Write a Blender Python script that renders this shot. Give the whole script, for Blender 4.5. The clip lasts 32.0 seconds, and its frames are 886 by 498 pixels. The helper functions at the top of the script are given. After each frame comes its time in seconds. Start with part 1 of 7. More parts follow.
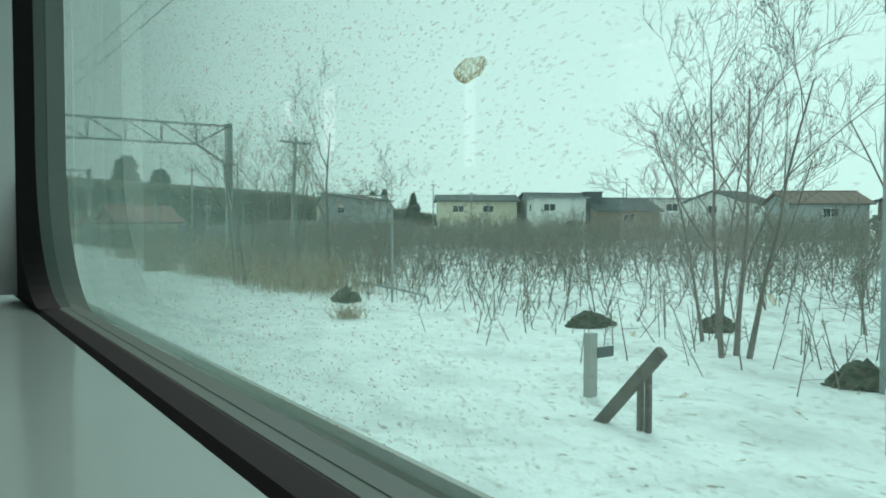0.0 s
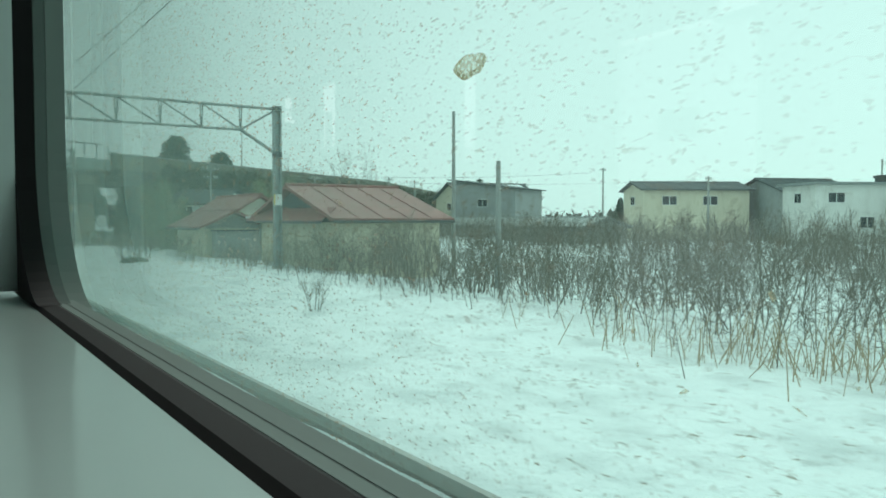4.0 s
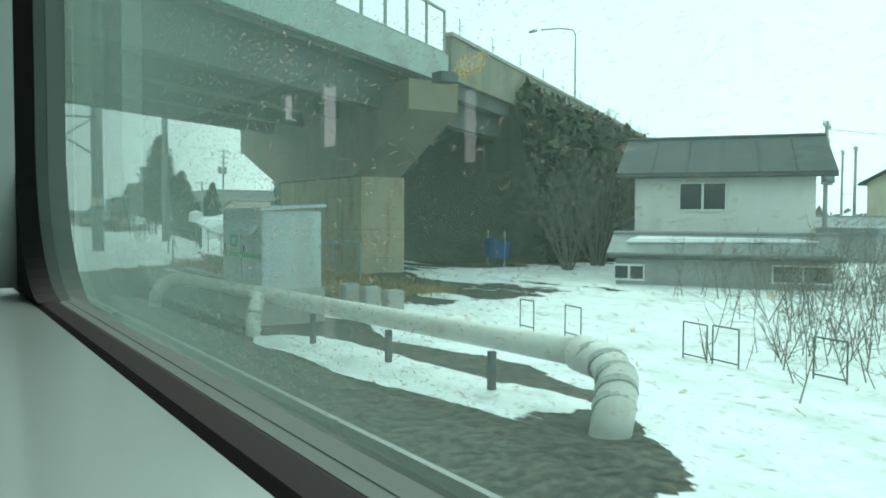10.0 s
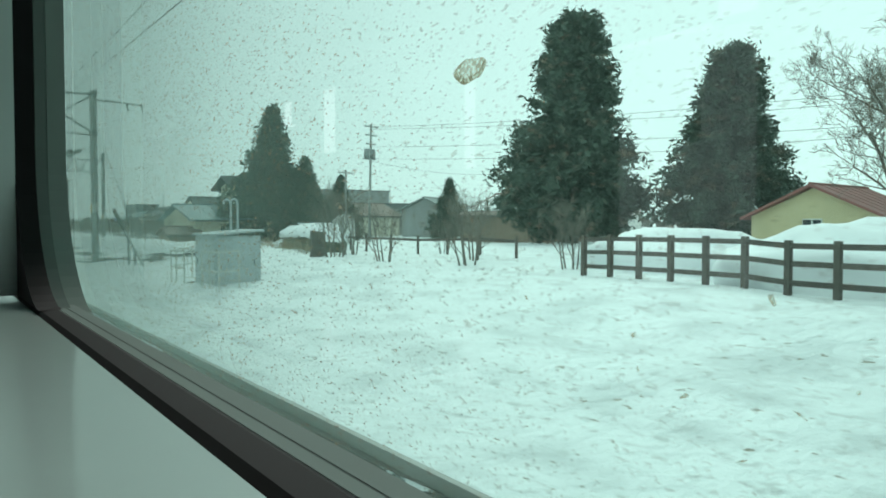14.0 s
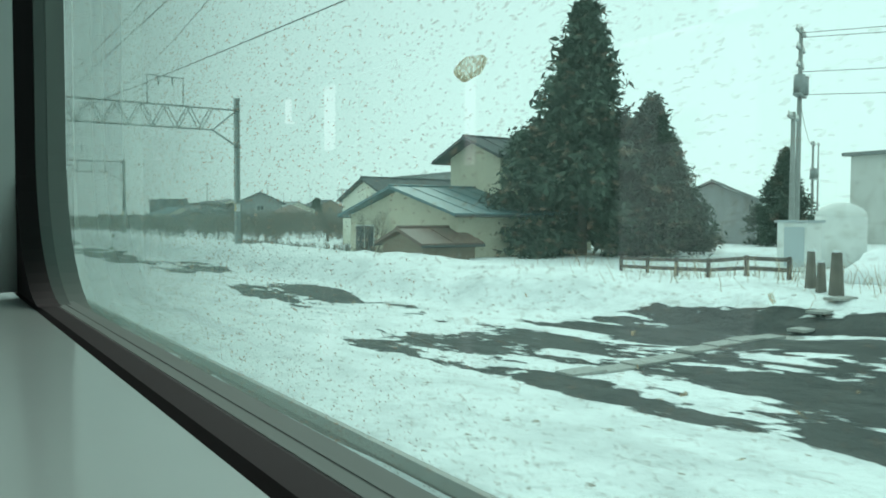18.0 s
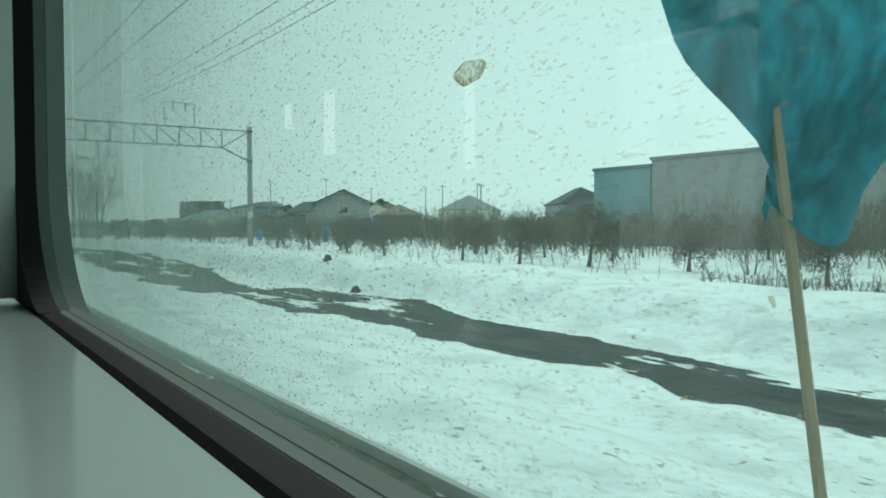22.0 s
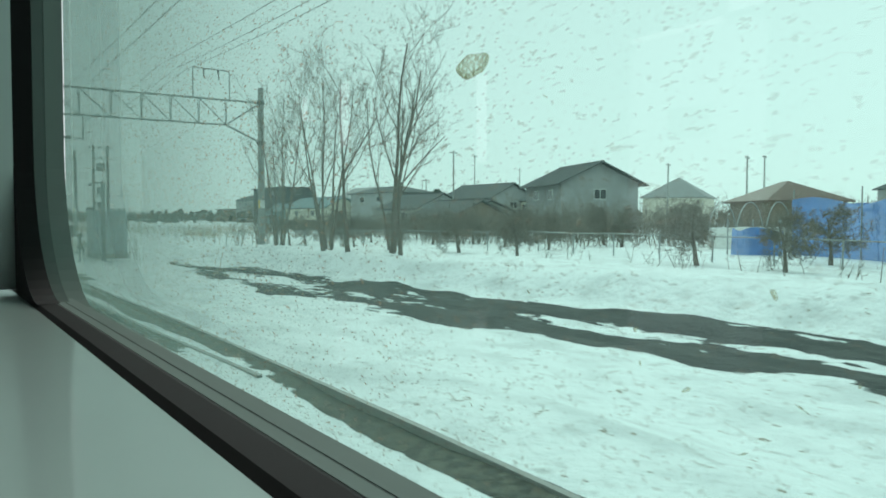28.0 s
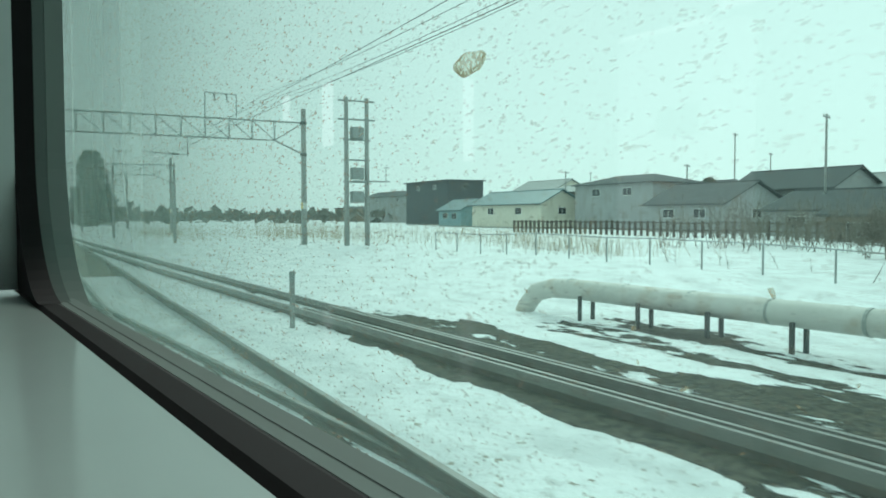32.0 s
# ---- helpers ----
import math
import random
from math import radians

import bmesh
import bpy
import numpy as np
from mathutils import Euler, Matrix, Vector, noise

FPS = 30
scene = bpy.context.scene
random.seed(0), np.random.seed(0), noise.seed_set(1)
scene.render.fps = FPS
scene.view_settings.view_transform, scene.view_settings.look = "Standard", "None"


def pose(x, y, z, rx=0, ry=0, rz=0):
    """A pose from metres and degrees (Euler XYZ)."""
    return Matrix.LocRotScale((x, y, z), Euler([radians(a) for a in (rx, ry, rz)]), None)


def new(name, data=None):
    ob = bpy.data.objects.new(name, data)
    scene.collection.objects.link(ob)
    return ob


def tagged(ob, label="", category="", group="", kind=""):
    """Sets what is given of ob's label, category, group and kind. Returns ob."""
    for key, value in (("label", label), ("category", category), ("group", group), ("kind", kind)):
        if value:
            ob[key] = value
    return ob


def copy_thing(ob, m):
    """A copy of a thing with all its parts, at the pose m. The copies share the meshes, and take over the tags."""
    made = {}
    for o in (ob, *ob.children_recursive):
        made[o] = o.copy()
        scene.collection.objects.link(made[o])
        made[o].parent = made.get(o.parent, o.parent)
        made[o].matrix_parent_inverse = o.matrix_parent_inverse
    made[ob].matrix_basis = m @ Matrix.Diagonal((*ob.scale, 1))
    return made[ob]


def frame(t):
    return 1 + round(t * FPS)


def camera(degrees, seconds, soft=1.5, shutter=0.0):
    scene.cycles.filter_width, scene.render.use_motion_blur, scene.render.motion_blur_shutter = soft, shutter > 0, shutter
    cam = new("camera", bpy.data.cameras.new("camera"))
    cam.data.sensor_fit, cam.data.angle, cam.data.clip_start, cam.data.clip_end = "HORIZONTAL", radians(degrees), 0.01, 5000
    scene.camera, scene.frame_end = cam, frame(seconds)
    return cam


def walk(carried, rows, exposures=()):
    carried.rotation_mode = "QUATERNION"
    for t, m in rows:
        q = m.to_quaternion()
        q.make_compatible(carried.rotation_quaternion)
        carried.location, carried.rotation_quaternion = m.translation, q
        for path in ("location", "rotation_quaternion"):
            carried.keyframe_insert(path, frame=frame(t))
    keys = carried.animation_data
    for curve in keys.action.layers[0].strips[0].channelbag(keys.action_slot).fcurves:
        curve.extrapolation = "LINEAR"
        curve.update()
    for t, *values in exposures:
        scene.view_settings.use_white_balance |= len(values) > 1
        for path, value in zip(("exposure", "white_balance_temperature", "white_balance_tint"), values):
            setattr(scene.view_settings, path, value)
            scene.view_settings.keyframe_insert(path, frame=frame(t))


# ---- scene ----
# The camera rides beside a train window at an even pace, looking out and ahead.
SPEED, EYE, SIDE = 9.86, 2.04, -33.93
HEADING = ((0, 0), (27.5, 0), (28, .65), (28.5, 1.73), (29, 3.31), (29.5, 4.66), (30, 5.85), (30.5, 6.39), (31, 6.43), (31.5, 6.32), (32, 6.12), (36, 6.12))
SWAY = ((0, -2.0, 0), (1, -2.0, .05), (2, -2.1, -.05), (2.5, -2.2, 0), (4.5, -2.25, 0), (5, -2.26, 0), (6, -2.39, 0), (7, -2.34, .04), (8, -2.36, -.06),
        (9, -2.28, -.3), (10, -2.35, -.25), (11, -2.3, 0), (12, -2.25, -.1), (13, -1.97, .2), (13.5, -1.9, .1), (15.5, -2.0, -.2), (16, -2.19, 0), (17, -2.14, 0),
        (18, -2.11, -.1), (19, -1.99, .1), (20, -2.07, .15), (21, -1.84, .05), (22, -1.79, .1), (23, -1.7, .1), (24, -1.99, 0), (25, -1.85, 0), (26.5, -2.1, 0),
        (27.5, -2.35, .2), (28, -2.32, -.1), (28.5, -2.16, 0), (29, -2.75, .4), (29.5, -2.43, 0), (30, -2.09, -.1), (30.5, -2.6, .2), (31, -2.35, -.1), (31.5, -2.1, -.1), (32, -2.41, .1))


def between(rows, t, k=1):
    return float(np.interp(t, [r[0] for r in rows], [r[k] for r in rows]))


# The line: place and heading for each hundredth of a second of travel, from a little before the start to beyond the end.
STEP = .01
LINE_T = np.arange(-1.0, 36.0, STEP)
LINE_H = np.radians(np.interp(LINE_T, [r[0] for r in HEADING], [r[1] for r in HEADING]))
LINE_X = np.concatenate([[0], np.cumsum(-np.sin(LINE_H)[:-1] * SPEED * STEP)])
LINE_Y = np.concatenate([[-SPEED], -SPEED + np.cumsum(np.cos(LINE_H)[:-1] * SPEED * STEP)])


def on_line(s, right=0.0):
    """Place at s metres along the line and so far to its right, and the heading."""
    t = s / SPEED
    h = float(np.interp(t, LINE_T, LINE_H))
    x, y = float(np.interp(t, LINE_T, LINE_X)), float(np.interp(t, LINE_T, LINE_Y))
    return x + right * math.cos(h), y + right * math.sin(h), h


rows = []
for t in sorted({r[0] for r in SWAY} | {27.5 + .25 * k for k in range(19)} | {.5 * k for k in range(65)}):
    x, y, h = on_line(t * SPEED)
    rows.append((t, pose(x, y, EYE, 90 + between(SWAY, t), between(SWAY, t, 2), math.degrees(h) + SIDE)))
cam = camera(59.55, 32.0, soft=1.8)
walk(cam, rows, [(0, .2), (2, .3), (4.5, .22), (8, .26), (9, .32), (9.5, .48), (10, .72), (10.6, 1.2), (11.2, 1.65), (12.1, 1.95), (12.6, 1.5), (13.0, 1.05), (13.5, .6), (14.5, .25), (15.5, .2), (18, .33), (20, .18), (22, .12), (28, .17), (29, .27), (30, .34), (31, .36), (32, .25)])

# ---- light: a bright overcast winter sky ----
world = bpy.data.worlds.new("overcast")
scene.world = world
world.use_nodes = True
wn, wl = world.node_tree.nodes, world.node_tree.links
sky = wn.new("ShaderNodeTexSky")
sky.sky_type, sky.sun_disc, sky.sun_elevation, sky.sun_rotation, sky.dust_density = "NISHITA", False, radians(38), radians(120), 1.0
grey = wn.new("ShaderNodeHueSaturation")
grey.inputs["Saturation"].default_value = .22
wl.new(sky.outputs[0], grey.inputs["Color"])
cloud = wn.new("ShaderNodeMix")
cloud.data_type = "RGBA"
cloud.inputs["Factor"].default_value = .8
cloud.inputs["B"].default_value = (6.2, 6.5, 6.6, 1)
wl.new(grey.outputs[0], cloud.inputs["A"])
wl.new(cloud.outputs["Result"], wn["Background"].inputs["Color"])
wn["Background"].inputs["Strength"].default_value = .15
sun = new("sun", bpy.data.lights.new("sun", "SUN"))
sun.data.energy, sun.data.angle, sun.data.color = .9, radians(25), (1, .97, .92)
sun.matrix_world = pose(0, 0, 60, 52, 0, 150)

# ---- materials ----
MATS = {}


def material(name, base, rough=.7, metal=0.0, vary=.15, size=3.0, bump=0.0, bump_size=40.0, spec=.5, stain=None, stain_amount=.5, stain_size=1.2, stretch=(1, 1, 1), piece=0.0):
    """Base colour with grain at two scales, optional stains, fine relief, and a shift from piece to piece."""
    m = bpy.data.materials.new(name)
    m.use_nodes = True
    n, l = m.node_tree.nodes, m.node_tree.links
    b = n["Principled BSDF"]
    b.inputs["Roughness"].default_value, b.inputs["Metallic"].default_value = rough, metal
    b.inputs["Specular IOR Level"].default_value = spec
    co = n.new("ShaderNodeTexCoord")
    mp = n.new("ShaderNodeMapping")
    mp.inputs["Scale"].default_value = stretch
    l.new(co.outputs["Object"], mp.inputs["Vector"])
    big, fine = n.new("ShaderNodeTexNoise"), n.new("ShaderNodeTexNoise")
    big.inputs["Scale"].default_value, big.inputs["Detail"].default_value = size, 5
    fine.inputs["Scale"].default_value, fine.inputs["Detail"].default_value = bump_size, 4
    for tex in (big, fine):
        l.new(mp.outputs[0], tex.inputs["Vector"])
    mix = n.new("ShaderNodeMix")
    mix.data_type = "RGBA"
    dark = [c * (1 - vary) for c in base[:3]]
    lite = [min(1, c * (1 + vary)) for c in base[:3]]
    mix.inputs["A"].default_value, mix.inputs["B"].default_value = (*dark, 1), (*lite, 1)
    add = n.new("ShaderNodeMath")
    add.operation = "MULTIPLY_ADD"
    l.new(fine.outputs["Fac"], add.inputs[0])
    add.inputs[1].default_value = .35
    sub = n.new("ShaderNodeMath")
    sub.operation = "MULTIPLY_ADD"
    l.new(big.outputs["Fac"], sub.inputs[0])
    sub.inputs[1].default_value, sub.inputs[2].default_value = 1.6, -.48
    l.new(sub.outputs[0], add.inputs[2])
    l.new(add.outputs[0], mix.inputs["Factor"])
    out = mix.outputs["Result"]
    if piece:
        info, hs, rng = n.new("ShaderNodeObjectInfo"), n.new("ShaderNodeHueSaturation"), n.new("ShaderNodeMapRange")
        rng.inputs["To Min"].default_value, rng.inputs["To Max"].default_value = 1 - piece, 1 + piece
        l.new(info.outputs["Random"], rng.inputs["Value"])
        l.new(rng.outputs[0], hs.inputs["Value"])
        l.new(out, hs.inputs["Color"])
        out = hs.outputs[0]
    if stain:
        st, ramp, mx = n.new("ShaderNodeTexNoise"), n.new("ShaderNodeMapRange"), n.new("ShaderNodeMix")
        st.inputs["Scale"].default_value, st.inputs["Detail"].default_value = stain_size, 8
        l.new(mp.outputs[0], st.inputs["Vector"])
        ramp.inputs["From Min"].default_value, ramp.inputs["From Max"].default_value = .52, .68
        ramp.inputs["To Max"].default_value = stain_amount
        l.new(st.outputs["Fac"], ramp.inputs["Value"])
        mx.data_type = "RGBA"
        l.new(ramp.outputs[0], mx.inputs["Factor"])
        l.new(out, mx.inputs["A"])
        mx.inputs["B"].default_value = (*stain, 1)
        out = mx.outputs["Result"]
    l.new(out, b.inputs["Base Color"])
    if bump:
        bp = n.new("ShaderNodeBump")
        bp.inputs["Strength"].default_value, bp.inputs["Distance"].default_value = bump, .02
        l.new(fine.outputs["Fac"], bp.inputs["Height"])
        l.new(bp.outputs[0], b.inputs["Normal"])
    MATS[name] = m
    return m


concrete = material("concrete", (.36, .36, .34), .85, vary=.22, size=1.2, bump=.3, stain=(.2, .19, .17), stain_amount=.6)
pole_concrete = material("pole_concrete", (.30, .31, .30), .85, vary=.15, size=2, bump=.25, stain=(.2, .2, .19), stretch=(3, 3, .5))
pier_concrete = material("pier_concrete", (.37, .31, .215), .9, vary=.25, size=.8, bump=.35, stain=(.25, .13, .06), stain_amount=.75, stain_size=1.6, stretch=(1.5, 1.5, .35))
parapet_concrete = material("parapet_concrete", (.25, .245, .205), .9, vary=.3, size=.8, bump=.35, stain=(.36, .28, .12), stain_amount=.55, stain_size=1.1, stretch=(1.5, 1.5, .5), piece=.12)
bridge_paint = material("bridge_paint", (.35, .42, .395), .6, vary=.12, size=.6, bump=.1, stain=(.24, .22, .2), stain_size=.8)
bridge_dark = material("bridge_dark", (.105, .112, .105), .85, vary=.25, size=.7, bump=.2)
# darker copy of pier_concrete: shade below the deck put into the colour
shaded_pier_concrete = material("shaded_pier_concrete", (.225, .198, .15), .9, vary=.3, size=.8, bump=.3, stain=(.2, .12, .06), stain_amount=.6, stain_size=1.6, stretch=(1.5, 1.5, .4))
# base tone carries the shade under the bridge; the stains are random
bridge_shade = material("shaded_stained_concrete", (.165, .158, .13), .9, vary=.3, size=.9, bump=.3, stain=(.09, .085, .075), stain_amount=.6)
steel = material("galvanised_steel", (.30, .33, .33), .5, .6, vary=.15, size=4, stain=(.2, .17, .14), stain_amount=.4)
dark_steel = material("dark_steel", (.09, .1, .1), .6, .3, vary=.2, size=4)
rail_steel = material("rail_steel", (.10, .088, .075), .7, 0, vary=.3, size=5, bump=.2)
rail_shine = material("rail_shine", (.2, .195, .18), .45, 0, vary=.2)
wire_mat = material("wire", (.05, .055, .055), .6, .3)
sleeper_wood = material("sleeper_wood", (.19, .15, .10), .9, vary=.35, size=6, bump=.5, piece=.25)
yellow = material("yellow_plate", (.72, .48, .08), .55, vary=.12)
white_paint = material("white_paint", (.72, .73, .71), .55, vary=.07, stain=(.45, .43, .38), stain_amount=.4)
green_paint = material("green_paint", (.03, .30, .13), .55, vary=.1)
cabinet_grey = material("cabinet_grey", (.44, .49, .51), .5, vary=.07, size=2, stain=(.3, .3, .28), stain_amount=.35, stretch=(2, 2, .4))
pipe_white = material("pipe_lagging", (.58, .58, .54), .6, vary=.12, size=3, bump=.15, stain=(.4, .3, .2), stain_amount=.5, stain_size=2.5)
reed = material("dry_reed", (.40, .31, .21), .9, vary=.3, size=8)
grass = material("dead_grass", (.34, .25, .10), .95, vary=.4, size=5)
twig = material("bare_twig", (.19, .17, .145), .9, vary=.3, size=6)
bark = material("bark", (.16, .14, .12), .95, vary=.35, size=5, bump=.6)
needle = material("needles", (.062, .092, .068), .85, vary=.55, size=1.6)
bamboo_leaf = material("bamboo_leaves", (.27, .31, .18), .8, vary=.45, size=3)
far_brush = material("far_brush", (.13, .125, .11), .95, vary=.3, size=.5)
hedge = material("hedge", (.075, .08, .052), .9, vary=.5, size=4)
red_roof = material("red_roof", (.28, .105, .095), .7, vary=.2, size=2, stain=(.2, .1, .08), stain_amount=.5)
brown_roof = material("brown_roof", (.16, .10, .08), .6, vary=.2, size=2)
slate_roof = material("slate_roof", (.085, .096, .10), .8, vary=.25, size=2, spec=.2)
teal_roof = material("teal_roof", (.09, .17, .19), .5, vary=.2, size=2)
grey_roof = material("grey_roof", (.22, .24, .24), .6, vary=.2, size=2)
beige_wall = material("beige_wall", (.60, .55, .43), .85, vary=.1, size=1, stain=(.36, .3, .22), stain_amount=.4, stretch=(1, 1, .4))
pale_stucco = material("pale_stucco", (.74, .72, .62), .85, vary=.08, size=1, stain=(.55, .5, .34), stain_amount=.4, stretch=(1, 1, .4))
cream_wall = material("cream_wall", (.62, .59, .50), .85, vary=.08, size=1, stain=(.45, .4, .3), stain_amount=.4, stretch=(1, 1, .4))
white_wall = material("white_wall", (.66, .66, .63), .8, vary=.07, size=1, stain=(.42, .4, .36), stain_amount=.4, stretch=(1, 1, .4))
yellow_wall = material("yellow_wall", (.58, .50, .31), .85, vary=.08, size=1)
grey_wall = material("grey_wall", (.32, .33, .33), .85, vary=.12, size=1, stain=(.22, .2, .18), stretch=(1, 1, .4))
brown_wall = material("brown_wall", (.25, .19, .145), .85, vary=.2, size=1.5, stretch=(4, 4, .6))
teal_wall = material("teal_wall", (.20, .32, .34), .7, vary=.12, size=1, stretch=(1, 1, .4))
dark_wall = material("dark_wall", (.07, .08, .09), .8, vary=.2)
window_dark = material("window_glass_dark", (.03, .04, .045), .12, vary=.1)
blue_sheet = material("blue_sheet", (.05, .23, .58), .5, vary=.25, size=1.5, bump=.4, bump_size=6)
blue_flag = material("teal_cloth", (.05, .36, .44), .8, vary=.5, size=40, stretch=(1, 1, .3))
wood_fence = material("weathered_wood", (.105, .088, .076), .9, vary=.3, size=6, bump=.4, piece=.2)
orange_plastic = material("orange_plastic", (.75, .16, .03), .5)
snow_cap = material("snow_cap", (.84, .86, .88), .7, vary=.04, size=3, bump=.3, bump_size=12)
plastic_grey = material("moulded_plastic_grey", (.48, .56, .53), .1, vary=.03, size=6)
panel_grey = material("window_panel_grey", (.19, .235, .215), .75, vary=.05, size=8, spec=.15, stain=(.2, .23, .21), stain_amount=.3, stain_size=6)
sticker_brown = material("sticker_brown", (.16, .12, .07), .7)
panel_mid = material("window_panel_mid", (.12, .15, .138), .8, vary=.1, size=8, spec=.1)
rubber = material("black_rubber", (.012, .012, .012), .7, vary=.2, spec=.12)
trim_light = material("trim_light", (.32, .35, .33), .4, vary=.08, size=20)
lining = material("interior_lining", (.28, .30, .29), .7, vary=.05)
body_paint = material("carriage_body_paint", (.5, .52, .52), .4, vary=.05)


def ground_material():
    """Old trodden snow with wind crust; where the layer is worn through, wet asphalt, ballast or earth shows."""
    m = bpy.data.materials.new("snow_ground")
    m.use_nodes = True
    n, l = m.node_tree.nodes, m.node_tree.links
    b = n["Principled BSDF"]
    co = n.new("ShaderNodeTexCoord")

    def tex(scale, detail=5, stretch=(1, 1, 1)):
        mp, t = n.new("ShaderNodeMapping"), n.new("ShaderNodeTexNoise")
        mp.inputs["Scale"].default_value = stretch
        t.inputs["Scale"].default_value, t.inputs["Detail"].default_value = scale, detail
        l.new(co.outputs["Object"], mp.inputs["Vector"])
        l.new(mp.outputs[0], t.inputs["Vector"])
        return t.outputs["Fac"]

    def blend(fac, a, c):
        x = n.new("ShaderNodeMix")
        x.data_type = "RGBA"
        l.new(fac, x.inputs["Factor"])
        for key, v in (("A", a), ("B", c)):
            if isinstance(v, tuple):
                x.inputs[key].default_value = (*v, 1)
            else:
                l.new(v, x.inputs[key])
        return x.outputs["Result"]

    def ramp(v, lo, hi):
        r = n.new("ShaderNodeMapRange")
        r.interpolation_type = "SMOOTHSTEP"
        r.inputs["From Min"].default_value, r.inputs["From Max"].default_value = lo, hi
        l.new(v, r.inputs["Value"])
        return r.outputs[0]

    at = n.new("ShaderNodeAttribute")
    at.attribute_name = "bare"
    patch = n.new("ShaderNodeMath")
    patch.operation = "MULTIPLY_ADD"
    frag = n.new("ShaderNodeMath")
    frag.operation = "MULTIPLY_ADD"
    l.new(tex(4.2, 8, (1.0, .45, 1)), frag.inputs[0])
    frag.inputs[1].default_value = .36
    l.new(tex(.75, 9, (1.0, .24, 1)), frag.inputs[2])
    l.new(frag.outputs[0], patch.inputs[0])
    patch.inputs[1].default_value = 2.4
    l.new(at.outputs["Fac"], patch.inputs[2])
    bare = ramp(patch.outputs[0], 1.92, 1.99)
    kind = n.new("ShaderNodeAttribute")
    kind.attribute_name = "earth"
    snow = blend(ramp(tex(1.3, 9, (1, .6, 1)), .42, .72), (.85, .88, .89), (.66, .69, .70))
    snow = blend(ramp(tex(5.5, 7, (1, .55, 1)), .56, .72), snow, (.60, .62, .62))
    snow = blend(ramp(tex(9, 6, (1, .5, 1)), .64, .72), snow, (.33, .30, .25))
    tar = blend(ramp(tex(2.5, 6, (1, .3, 1)), .35, .7), (.035, .039, .039), (.075, .078, .075))
    soil = blend(ramp(tex(9, 7), .36, .66), (.038, .039, .033), (.105, .10, .075))
    low = blend(kind.outputs["Fac"], tar, soil)
    l.new(blend(bare, snow, low), b.inputs["Base Color"])
    rr = n.new("ShaderNodeMapRange")
    rr.inputs["To Min"].default_value, rr.inputs["To Max"].default_value = .65, .85
    b.inputs["Specular IOR Level"].default_value = .2
    l.new(bare, rr.inputs["Value"])
    l.new(rr.outputs[0], b.inputs["Roughness"])
    hgt = n.new("ShaderNodeMath")
    hgt.operation = "MULTIPLY_ADD"
    l.new(bare, hgt.inputs[0])
    hgt.inputs[1].default_value = -1.5
    l.new(tex(4, 8), hgt.inputs[2])
    bp = n.new("ShaderNodeBump")
    bp.inputs["Strength"].default_value, bp.inputs["Distance"].default_value = .9, .11
    l.new(hgt.outputs[0], bp.inputs["Height"])
    l.new(bp.outputs[0], b.inputs["Normal"])
    return m


